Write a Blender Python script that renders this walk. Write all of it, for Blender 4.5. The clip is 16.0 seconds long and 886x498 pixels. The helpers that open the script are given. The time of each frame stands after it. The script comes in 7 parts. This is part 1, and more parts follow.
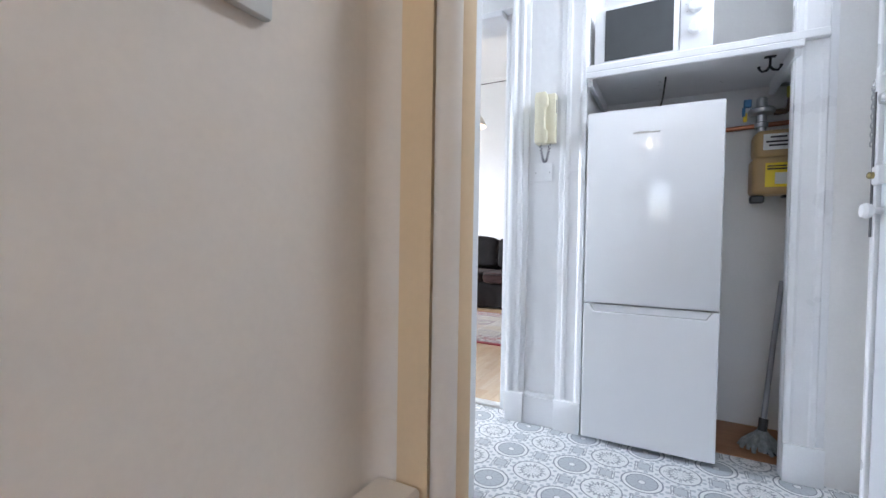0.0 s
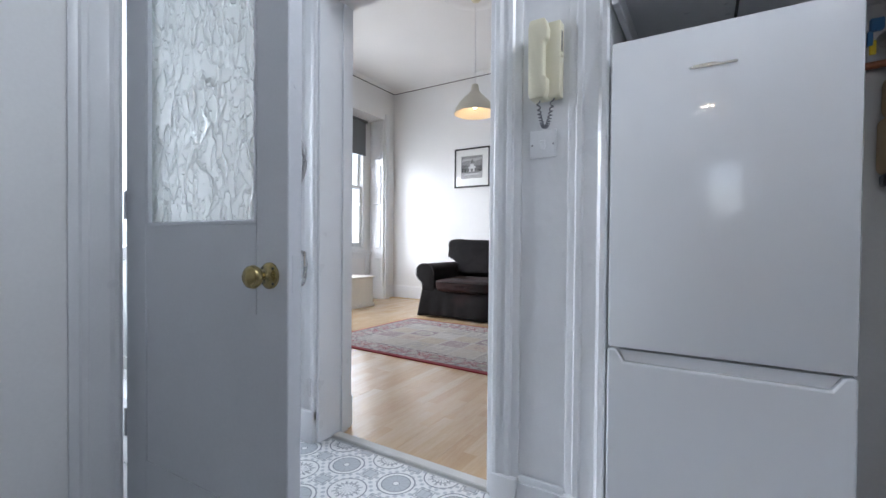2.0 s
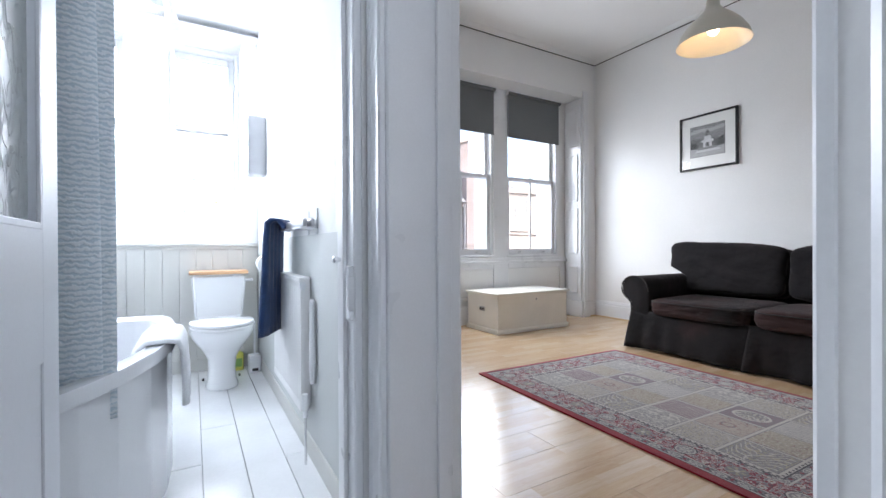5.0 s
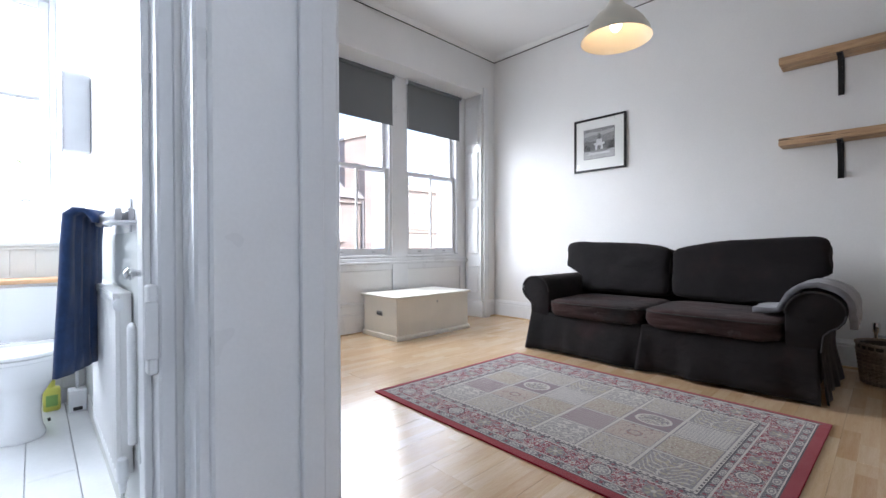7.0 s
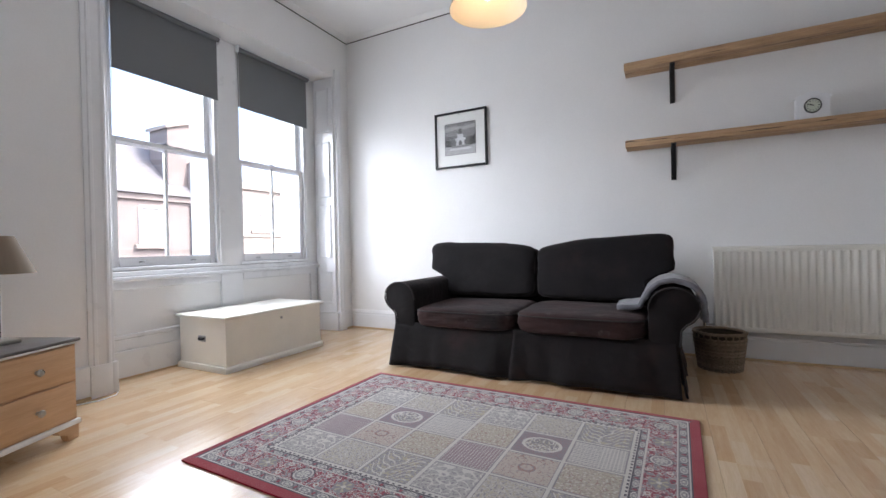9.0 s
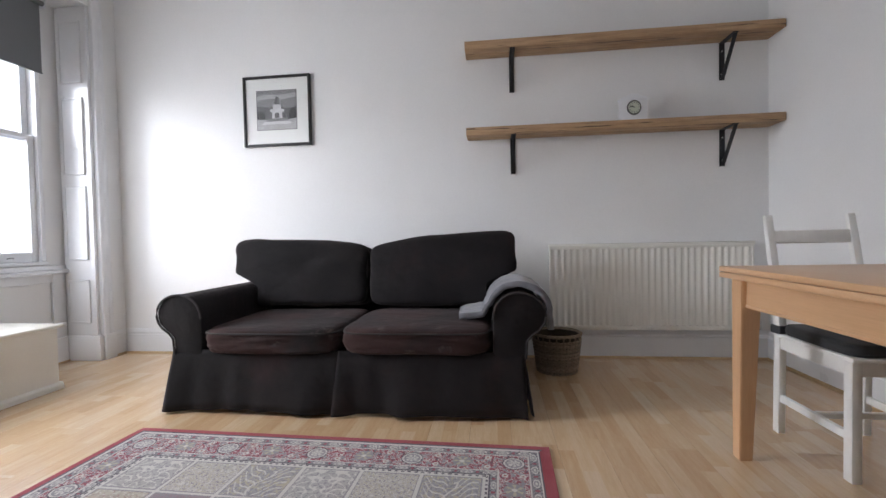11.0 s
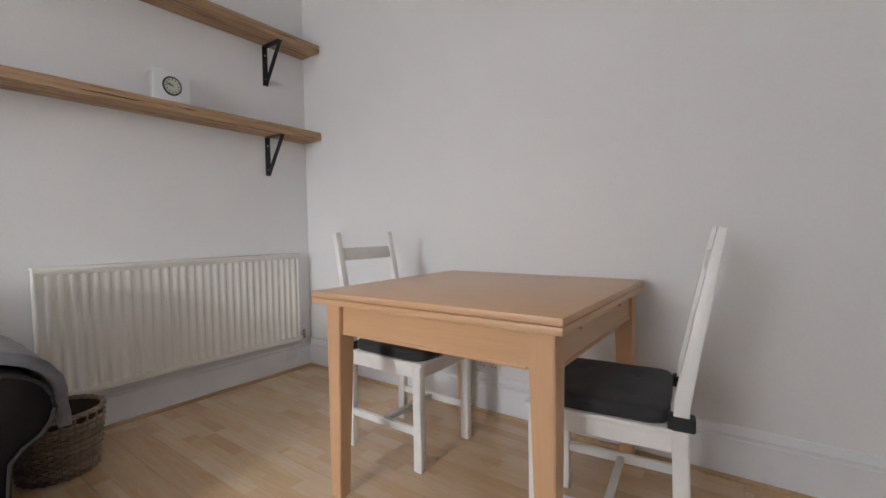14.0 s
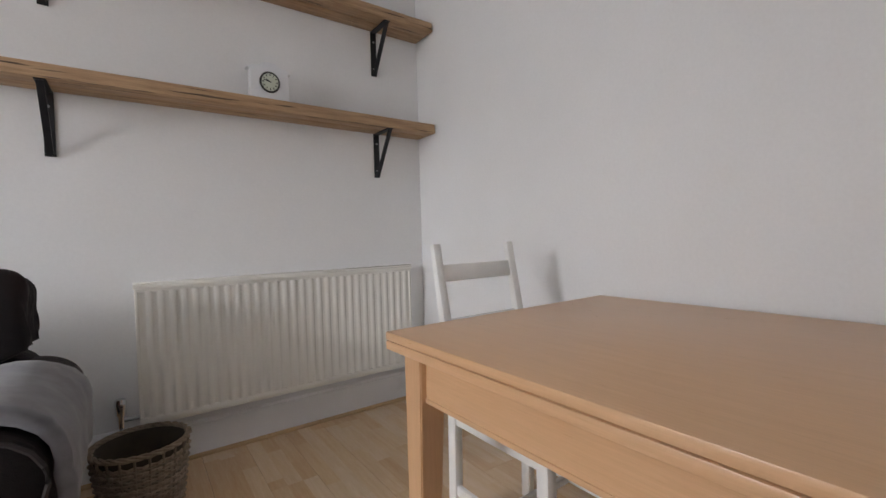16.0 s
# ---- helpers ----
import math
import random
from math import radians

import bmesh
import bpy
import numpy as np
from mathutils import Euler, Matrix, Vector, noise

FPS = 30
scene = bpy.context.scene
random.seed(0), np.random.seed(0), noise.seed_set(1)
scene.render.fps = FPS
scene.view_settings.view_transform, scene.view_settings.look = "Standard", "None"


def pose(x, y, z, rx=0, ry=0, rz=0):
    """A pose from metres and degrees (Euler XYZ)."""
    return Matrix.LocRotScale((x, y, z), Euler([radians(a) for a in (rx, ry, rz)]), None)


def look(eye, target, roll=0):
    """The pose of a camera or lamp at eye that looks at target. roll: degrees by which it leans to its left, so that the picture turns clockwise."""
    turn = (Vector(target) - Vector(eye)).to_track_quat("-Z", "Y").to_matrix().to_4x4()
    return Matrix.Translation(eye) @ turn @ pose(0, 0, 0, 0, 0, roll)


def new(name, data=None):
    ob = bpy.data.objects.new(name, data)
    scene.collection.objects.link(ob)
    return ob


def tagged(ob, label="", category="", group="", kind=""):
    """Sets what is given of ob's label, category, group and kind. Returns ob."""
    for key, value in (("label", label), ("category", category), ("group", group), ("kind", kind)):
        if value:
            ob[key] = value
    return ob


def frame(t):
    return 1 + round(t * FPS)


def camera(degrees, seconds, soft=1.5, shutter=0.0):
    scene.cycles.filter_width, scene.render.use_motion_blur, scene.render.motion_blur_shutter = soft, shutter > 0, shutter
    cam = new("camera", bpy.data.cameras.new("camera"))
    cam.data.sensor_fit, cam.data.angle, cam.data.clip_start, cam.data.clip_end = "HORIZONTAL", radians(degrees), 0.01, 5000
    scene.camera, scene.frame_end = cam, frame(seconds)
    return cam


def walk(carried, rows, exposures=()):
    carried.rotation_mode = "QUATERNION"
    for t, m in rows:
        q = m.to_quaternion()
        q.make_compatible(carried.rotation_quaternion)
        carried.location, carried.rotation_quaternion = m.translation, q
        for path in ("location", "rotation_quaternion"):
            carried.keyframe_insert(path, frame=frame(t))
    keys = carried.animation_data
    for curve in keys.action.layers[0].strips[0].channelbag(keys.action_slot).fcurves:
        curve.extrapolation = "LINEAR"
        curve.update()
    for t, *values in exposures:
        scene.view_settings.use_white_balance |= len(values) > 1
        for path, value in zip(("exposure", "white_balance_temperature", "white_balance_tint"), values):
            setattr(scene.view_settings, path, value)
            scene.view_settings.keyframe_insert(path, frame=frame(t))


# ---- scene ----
cam = camera(91.9, 16.0)
PATH = [
    (0, (0.584, 0.523, 0.875), (-0.355, 2.288, 0.823), 0.9),
    (0.5, (0.593, 0.672, 0.859), (-0.232, 2.493, 0.824), 0.8),
    (1, (0.58, 0.858, 0.866), (-0.24, 2.682, 0.831), 0.5),
    (1.5, (0.543, 1.057, 0.878), (-0.377, 2.832, 0.845), 0.6),
    (2, (0.487, 1.235, 0.883), (-0.572, 2.932, 0.854), 0.5),
    (2.5, (0.452, 1.435, 0.902), (-0.809, 2.987, 0.875), 0.2),
    (3, (0.404, 1.593, 0.888), (-1.033, 2.984, 0.869), -0.1),
    (3.5, (0.305, 1.764, 0.872), (-1.288, 2.973, 0.858), -0.2),
    (4, (0.188, 1.909, 0.879), (-1.513, 2.961, 0.868), -0.2),
    (4.2, (0.133, 1.967, 0.882), (-1.595, 2.973, 0.875), -0.3),
    (6.3, (-0.147, 2.226, 0.929), (-1.854, 3.268, 0.917), 0.1),
    (6.5, (-0.178, 2.237, 0.936), (-1.827, 3.369, 0.918), 0.1),
    (7, (-0.289, 2.349, 0.906), (-1.736, 3.73, 0.887), -0.2),
    (7.5, (-0.413, 2.461, 0.878), (-1.616, 4.059, 0.857), -0.2),
    (8, (-0.517, 2.565, 0.895), (-1.538, 4.284, 0.873), -0.4),
    (8.2, (-0.552, 2.609, 0.896), (-1.535, 4.351, 0.88), -0.7),
    (10.3, (-0.686, 3.07, 0.907), (-1.359, 4.953, 0.868), -1.1),
    (10.5, (-0.699, 3.149, 0.911), (-1.27, 5.065, 0.869), -1.1),
    (11, (-0.713, 3.348, 0.914), (-0.944, 5.335, 0.863), -1.2),
    (11.5, (-0.751, 3.484, 0.920), (-0.57, 5.474, 0.853), -1.2),
    (12, (-0.772, 3.587, 0.915), (-0.148, 5.486, 0.846), -1.2),
    (12.5, (-0.759, 3.691, 0.919), (0.245, 5.418, 0.835), -1.2),
    (13, (-0.742, 3.798, 0.925), (0.547, 5.326, 0.836), -1.1),
    (13.5, (-0.752, 3.868, 0.956), (0.731, 5.209, 0.868), -1.1),
    (14, (-0.768, 3.932, 0.988), (0.847, 5.107, 0.905), -0.9),
    (14.5, (-0.729, 3.996, 1.026), (0.942, 5.088, 0.936), -1.2),
    (15, (-0.576, 4.076, 1.057), (1.025, 5.271, 0.962), -1.4),
    (15.5, (-0.426, 4.163, 1.056), (1.007, 5.557, 0.979), -1.6),
    (16, (-0.287, 4.285, 1.013), (0.880, 5.909, 0.958), -1.6),
]
EXPOSURES = [(0, 3.35, 6500, 14.5), (1, 3.08, 6500, 14.5), (2, 2.55, 6500, 14.5), (3, 2.36, 6490, 14.5), (4, 2.32, 6480, 14.5), (8, 2.54, 6480, 15.5), (10.3, 2.52, 6600, 16.5), (11.5, 2.50, 6800, 17.0), (12.5, 2.66, 7000, 17.5), (16, 2.56, 7000, 17.5)]
walk(cam, [(t, look(eye, target, roll)) for t, eye, target, roll in PATH], EXPOSURES)

# ---------- light ----------
world = bpy.data.worlds.new("sky")
scene.world = world
world.use_nodes = True
sky = world.node_tree.nodes.new("ShaderNodeTexSky")
sky.sky_type, sky.sun_disc = "NISHITA", False
sky.sun_elevation, sky.sun_rotation = radians(50), radians(73)
sky.air_density, sky.dust_density = 1.0, 4.0
world.node_tree.links.new(sky.outputs[0], world.node_tree.nodes["Background"].inputs[0])
world.node_tree.nodes["Background"].inputs[1].default_value = 0.15

sun = new("sun", bpy.data.lights.new("sun", "SUN"))
sun.data.energy, sun.data.angle, sun.data.color = 1.0, radians(3), (1.0, 0.97, 0.92)
sun.matrix_basis = look((8.0, 7.4, 10.0), (0, 5.0, 0))


def area_light(name, at, aim, wide, high, watts, col=(0.86, 0.94, 1.0)):
    """An added area lamp: stands in for sky light at a window, or fills the hall."""
    lamp = new(name, bpy.data.lights.new(name, "AREA"))
    lamp.data.shape, lamp.data.size, lamp.data.size_y = "RECTANGLE", wide, high
    lamp.data.energy, lamp.data.color = watts, col
    lamp.matrix_basis = look(at, aim)
    return lamp


area_light("sky_light_window_south", (-3.96, 4.785, 1.55), (-1.96, 4.85, 1.15), 0.76, 1.32, 7.2)
area_light("sky_light_window_north", (-3.96, 5.825, 1.55), (-1.96, 5.70, 1.15), 0.76, 1.32, 1.1)
area_light("sky_light_south_west", (-12.5, 1.0, 5.0), (0.0, 6.0, 0.9), 8.0, 4.0, 330)
area_light("sky_light_bath_north", (-3.74, 2.205, 1.79), (-1.74, 2.205, 1.38), 0.45, 1.24, 4.8, (0.78, 0.89, 1.0))
area_light("sky_light_bath_south", (-3.74, 1.48, 1.79), (-1.74, 1.60, 1.38), 0.44, 1.24, 4.8, (0.78, 0.89, 1.0))
# added fill from the unseen lobby end, brightens the hall pier
area_light("sky_light_lobby", (0.82, -3.12, 1.6), (0.75, 1.0, 0.9), 0.95, 1.3, 1.2, (0.80, 0.90, 1.0))
# added hall fill in an unseen opening over the front door
area_light("sky_light_fanlight", (1.385, 2.04, 2.38), (-0.5, 1.8, 0.3), 0.7, 0.36, 3.6, (0.80, 0.90, 1.0))

from functools import lru_cache

# ---------- materials ----------
MATS = {}


def nodes_of(name):
    m = bpy.data.materials.new(name)
    m.use_nodes = True
    nt = m.node_tree
    bsdf = nt.nodes["Principled BSDF"]
    return m, nt, bsdf


class X:
    """A value in a node tree, for writing shader arithmetic as plain expressions."""
    nt = None

    def __init__(self, s):
        self.s = s

    @staticmethod
    def op(kind, *args):
        n = X.nt.nodes.new("ShaderNodeMath")
        n.operation = kind
        for i, a in enumerate(args):
            if isinstance(a, X):
                X.nt.links.new(a.s, n.inputs[i])
            else:
                n.inputs[i].default_value = a
        return X(n.outputs[0])

    def __add__(self, o): return X.op("ADD", self, o)
    def __radd__(self, o): return X.op("ADD", o, self)
    def __sub__(self, o): return X.op("SUBTRACT", self, o)
    def __rsub__(self, o): return X.op("SUBTRACT", o, self)
    def __mul__(self, o): return X.op("MULTIPLY", self, o)
    def __rmul__(self, o): return X.op("MULTIPLY", o, self)
    def __truediv__(self, o): return X.op("DIVIDE", self, o)
    def lt(self, o): return X.op("LESS_THAN", self, o)
    def gt(self, o): return X.op("GREATER_THAN", self, o)
    def abs(self): return X.op("ABSOLUTE", self)
    def floor(self): return X.op("FLOOR", self)
    def fract(self): return X.op("FRACT", self)
    def sin(self): return X.op("SINE", self)
    def sqrt(self): return X.op("SQRT", self)
    def max(self, o): return X.op("MAXIMUM", self, o)
    def min(self, o): return X.op("MINIMUM", self, o)
    def mod(self, o): return X.op("FLOORED_MODULO", self, o)


def band(v, lo, hi):
    return v.gt(lo) * v.lt(hi)


def coords(nt, space="Object"):
    n = nt.nodes.new("ShaderNodeTexCoord")
    return n.outputs[space]


def split(nt, vec):
    n = nt.nodes.new("ShaderNodeSeparateXYZ")
    nt.links.new(vec, n.inputs[0])
    return [X(o) for o in n.outputs]


def noise_tex(nt, vec, scale, detail=4.0, stretch=(1, 1, 1), rough=0.55):
    mp = nt.nodes.new("ShaderNodeMapping")
    mp.inputs["Scale"].default_value = stretch
    nt.links.new(vec, mp.inputs[0])
    n = nt.nodes.new("ShaderNodeTexNoise")
    n.inputs["Scale"].default_value = scale
    n.inputs["Detail"].default_value = detail
    n.inputs["Roughness"].default_value = rough
    nt.links.new(mp.outputs[0], n.inputs["Vector"])
    return n.outputs["Fac"]


def ramp(nt, fac, stops):
    n = nt.nodes.new("ShaderNodeValToRGB")
    e = n.color_ramp.elements
    while len(e) < len(stops):
        e.new(0.5)
    for k, (p, c) in zip(e, stops):
        k.position, k.color = p, (*c, 1)
    nt.links.new(fac.s if isinstance(fac, X) else fac, n.inputs[0])
    return n.outputs[0]


def mix(nt, fac, a, b, kind="MIX"):
    n = nt.nodes.new("ShaderNodeMix")
    n.data_type, n.blend_type = "RGBA", kind
    for sock, v in ((n.inputs[0], fac), (n.inputs[6], a), (n.inputs[7], b)):
        v = v.s if isinstance(v, X) else v
        if isinstance(v, (int, float)):
            sock.default_value = v
        elif isinstance(v, tuple):
            sock.default_value = (*v, 1)
        else:
            nt.links.new(v, sock)
    return n.outputs[2]


def bump(nt, bsdf, height, strength=0.2, distance=0.002):
    n = nt.nodes.new("ShaderNodeBump")
    n.inputs["Strength"].default_value, n.inputs["Distance"].default_value = strength, distance
    nt.links.new(height.s if isinstance(height, X) else height, n.inputs["Height"])
    nt.links.new(n.outputs[0], bsdf.inputs["Normal"])


def plain(name, col, rough=0.5, metal=0.0, var=0.06, scale=6.0, grain=220.0, relief=0.15, sheen=0.0, coat=0.0, spec=0.5):
    """A painted, moulded or metal surface: broad tone drift, fine grain, uneven gloss."""
    if name in MATS:
        return MATS[name]
    m, nt, b = nodes_of(name)
    v = coords(nt)
    broad, fine = noise_tex(nt, v, scale, 3), noise_tex(nt, v, grain, 2)
    lo, hi = tuple(c * (1 - var) for c in col), tuple(min(1, c * (1 + var)) for c in col)
    c = ramp(nt, broad, [(0.3, lo), (0.7, hi)])
    c = mix(nt, 0.12 if var else 0.0, c, ramp(nt, fine, [(0.3, tuple(k * 0.8 for k in col)), (0.7, hi)]))
    nt.links.new(c, b.inputs["Base Color"])
    X.nt = nt
    r = X(broad) * 0.16 + (rough - 0.08)
    nt.links.new(r.s, b.inputs["Roughness"])
    b.inputs["Metallic"].default_value = metal
    b.inputs["Sheen Weight"].default_value = sheen
    b.inputs["Coat Weight"].default_value = coat
    b.inputs["Specular IOR Level"].default_value = spec
    if relief:
        bump(nt, b, fine, relief, 0.001)
    MATS[name] = m
    return m


def wood(name, dark, light, rough=0.4, along=0, per_piece=0.25, knots=0.0):
    """Timber with grain along one local axis; each piece takes its own tone."""
    if name in MATS:
        return MATS[name]
    m, nt, b = nodes_of(name)
    X.nt = nt
    v = coords(nt)
    info = nt.nodes.new("ShaderNodeObjectInfo")
    st = [9, 9, 9]
    st[along] = 0.7
    shift = nt.nodes.new("ShaderNodeVectorMath")
    shift.operation = "ADD"
    comb = nt.nodes.new("ShaderNodeCombineXYZ")
    rnd = X(info.outputs["Random"])
    nt.links.new((rnd * 31.0).s, comb.inputs[0]), nt.links.new((rnd * 57.0).s, comb.inputs[1]), nt.links.new((rnd * 17.0).s, comb.inputs[2])
    nt.links.new(v, shift.inputs[0]), nt.links.new(comb.outputs[0], shift.inputs[1])
    w = shift.outputs[0]
    g = noise_tex(nt, w, 5.0, 6, st, 0.65)
    st2 = [60, 60, 60]
    st2[along] = 2.0
    fine = noise_tex(nt, w, 6.0, 3, st2)
    c = ramp(nt, g, [(0.28, dark), (0.72, light)])
    c = mix(nt, 0.17, c, ramp(nt, fine, [(0.35, tuple(k * 0.7 for k in dark)), (0.65, light)]))
    if knots:
        st3 = [22, 22, 22]
        st3[along] = 1.1
        crack = noise_tex(nt, w, 2.4, 3, st3, 0.6)
        c = mix(nt, (X(crack) * 14.0 - 8.6).max(0.0).min(1.0) * knots, c, tuple(k * 0.18 for k in dark))
    tone = rnd * per_piece + (1.0 - per_piece * 0.5)
    comb2 = nt.nodes.new("ShaderNodeCombineXYZ")
    for i in range(3):
        nt.links.new(tone.s, comb2.inputs[i])
    c = mix(nt, 1.0, c, comb2.outputs[0], "MULTIPLY")
    nt.links.new(c, b.inputs["Base Color"])
    nt.links.new((X(fine) * 0.2 + (rough - 0.1)).s, b.inputs["Roughness"])
    bump(nt, b, fine, 0.07, 0.001)
    MATS[name] = m
    return m


def emit(name, col, strength):
    m, nt, b = nodes_of(name)
    b.inputs["Base Color"].default_value = (*col, 1)
    b.inputs["Emission Color"].default_value = (*col, 1)
    b.inputs["Emission Strength"].default_value = strength
    return m


def glass_mat(name, tint=(1, 1, 1), rough=0.0, relief=0.0):
    m, nt, b = nodes_of(name)
    b.inputs["Base Color"].default_value = (*tint, 1)
    b.inputs["Roughness"].default_value = rough
    b.inputs["Transmission Weight"].default_value = 1.0
    b.inputs["IOR"].default_value = 1.45
    if relief:
        v = coords(nt)
        X.nt = nt
        out = nt.nodes["Material Output"]
        tl, ms = nt.nodes.new("ShaderNodeBsdfTranslucent"), nt.nodes.new("ShaderNodeMixShader")
        tl.inputs["Color"].default_value, ms.inputs[0].default_value = (0.95, 0.99, 0.98, 1), 0.5
        nt.links.new(b.outputs[0], ms.inputs[1]), nt.links.new(tl.outputs[0], ms.inputs[2]), nt.links.new(ms.outputs[0], out.inputs[0])
        n, k = noise_tex(nt, v, 15.0, 1.5, (1, 1, 0.45)), noise_tex(nt, v, 34.0, 1, (1, 1, 0.6))
        bump(nt, b, ((X(n) - 0.5).abs() * 22.0).min(1.0) + ((X(k) - 0.5).abs() * 20.0).min(1.0) * 0.4, relief, 0.008)
        nt.links.new(b.inputs["Normal"].links[0].from_socket, tl.inputs["Normal"])
    return m


wall_white = plain("wall_white", (0.83, 0.83, 0.83), 0.75, var=0.02, scale=2.0, grain=90, relief=0.12, spec=0.3)
wall_cream = plain("wall_cream", (0.76, 0.705, 0.645), 0.7, var=0.03, scale=2.0, grain=90, relief=0.12, spec=0.3)
# peach tone: warm reflected light put into the return wall's colour
wall_warm_lit = plain("wall_warm_lit", (0.75, 0.58, 0.38), 0.6, var=0.03, scale=2.0, grain=90, relief=0.1, spec=0.3)
ceiling_white = plain("ceiling_white", (0.85, 0.85, 0.85), 0.8, var=0.015, scale=1.5, grain=60, relief=0.1, spec=0.2)
gloss_white = plain("gloss_white", (0.80, 0.81, 0.83), 0.3, var=0.03, scale=5, grain=160, relief=0.04)
door_paint = plain("door_paint", (0.72, 0.74, 0.78), 0.42, var=0.04, scale=3, grain=120, relief=0.15)
dado_grey = plain("dado_grey", (0.62, 0.64, 0.63), 0.5, var=0.03, scale=3, grain=120, relief=0.1)
panel_grey = plain("panel_grey", (0.64, 0.64, 0.61), 0.45, var=0.03, scale=3, grain=120, relief=0.1)
board_paint = plain("board_paint", (0.79, 0.80, 0.81), 0.18, var=0.05, scale=4, grain=60, relief=0.25)
ceramic = plain("ceramic", (0.84, 0.85, 0.86), 0.08, var=0.01, relief=0.0, coat=0.4)
acrylic = plain("acrylic", (0.82, 0.83, 0.85), 0.14, var=0.01, relief=0.0)
chest_cream = plain("chest_cream", (0.81, 0.79, 0.73), 0.5, var=0.04, scale=4, grain=140, relief=0.12)
radiator_cream = plain("radiator_cream", (0.86, 0.845, 0.79), 0.4, var=0.02, relief=0.0)
radiator_white = plain("radiator_white", (0.82, 0.82, 0.82), 0.35, var=0.02, relief=0.0)
fridge_white = plain("fridge_white", (0.76, 0.775, 0.80), 0.09, var=0.015, scale=2, grain=500, relief=0.03)
chair_white = plain("chair_white", (0.85, 0.845, 0.82), 0.42, var=0.05, scale=9, grain=150, relief=0.2)
black_metal = plain("black_metal", (0.03, 0.03, 0.033), 0.45, 0.6, var=0.15)
dark_plastic = plain("dark_plastic", (0.02, 0.02, 0.022), 0.35, var=0.1)
chrome = plain("chrome", (0.7, 0.71, 0.72), 0.14, 1.0, var=0.03, relief=0.0)
steel = plain("steel", (0.42, 0.43, 0.45), 0.3, 1.0, var=0.08)
brass = plain("brass", (0.40, 0.32, 0.15), 0.26, 1.0, var=0.25, scale=30, relief=0.05)
copper = plain("copper", (0.5, 0.22, 0.13), 0.35, 1.0, var=0.15, scale=20)
blind_grey = plain("blind_grey", (0.17, 0.18, 0.19), 0.8, var=0.02, grain=600, relief=0.3)
cushion_grey = plain("cushion_grey", (0.028, 0.03, 0.033), 0.85, var=0.15, scale=12, grain=700, relief=0.4, sheen=0.08)
phone_cream = plain("phone_cream", (0.72, 0.68, 0.52), 0.35, var=0.03, relief=0.05)
grey_cord = plain("grey_cord", (0.16, 0.16, 0.19), 0.5, var=0.05)
black_frame = plain("black_frame", (0.012, 0.012, 0.013), 0.35, var=0.2)
paper_white = plain("paper_white", (0.82, 0.82, 0.8), 0.8, var=0.01, relief=0.05)
sticker_yellow = plain("sticker_yellow", (0.85, 0.65, 0.03), 0.4, var=0.04, relief=0.0)
meter_tan = plain("meter_tan", (0.50, 0.33, 0.15), 0.5, var=0.06, scale=8)
niche_floor = wood("niche_floor", (0.28, 0.13, 0.06), (0.40, 0.2, 0.1), 0.6)
beech = wood("beech", (0.67, 0.395, 0.215), (0.74, 0.465, 0.27), 0.32, along=0, per_piece=0.1)
beech_y = wood("beech_y", (0.68, 0.405, 0.22), (0.73, 0.455, 0.26), 0.32, along=1, per_piece=0.06)
beech_z = wood("beech_z", (0.66, 0.385, 0.21), (0.73, 0.455, 0.26), 0.35, along=2, per_piece=0.1)
pine = wood("pine", (0.52, 0.30, 0.15), (0.66, 0.42, 0.24), 0.45, along=1, per_piece=0.1)
trim_oak = wood("trim_oak", (0.42, 0.27, 0.13), (0.58, 0.40, 0.22), 0.45, along=0, per_piece=0.1)
dark_top = plain("dark_top", (0.09, 0.08, 0.08), 0.35, var=0.12, scale=20)
rustic = wood("rustic", (0.27, 0.15, 0.075), (0.54, 0.36, 0.21), 0.6, along=0, per_piece=0.3, knots=0.95)
PENDANT_BULB = emit("bulb_glow", (1.0, 0.72, 0.45), 2.8)
LOBBY_BULB = emit("lobby_bulb", (1.0, 0.86, 0.66), 22.0)
window_glass = glass_mat("window_glass")
frosted_glass = glass_mat("frosted_glass", (0.97, 1.0, 1.0), 0.24, 1.0)


# ---------- mesh helpers ----------
def merged(bm, piece):
    me = bpy.data.meshes.new("tmp")
    piece.to_mesh(me)
    piece.free()
    bm.from_mesh(me)
    bpy.data.meshes.remove(me)
    return bm


def box(bm, lo, hi, bevel=0.0, seg=1, turn=None):
    """An upright block between two corners, with softened edges."""
    b = bmesh.new()
    bmesh.ops.create_cube(b, size=1)
    size, mid = [h - l for l, h in zip(lo, hi)], [(h + l) / 2 for l, h in zip(lo, hi)]
    for v in b.verts:
        v.co = Vector((v.co[0] * size[0], v.co[1] * size[1], v.co[2] * size[2]))
    if bevel:
        bmesh.ops.bevel(b, geom=b.edges[:], offset=min(bevel, min(abs(s) for s in size) * 0.45), segments=seg, profile=0.5, affect="EDGES")
    m = Matrix.Translation(mid) @ (turn if turn else Matrix())
    b.transform(m)
    return merged(bm, b)


def rod(bm, a, c, r, r2=None, n=16):
    """A round bar from a to c."""
    a, c = Vector(a), Vector(c)
    b = bmesh.new()
    bmesh.ops.create_cone(b, cap_ends=True, segments=n, radius1=r, radius2=r if r2 is None else r2, depth=(c - a).length)
    b.transform(Matrix.Translation((a + c) / 2) @ (c - a).to_track_quat("Z", "Y").to_matrix().to_4x4())
    return merged(bm, b)


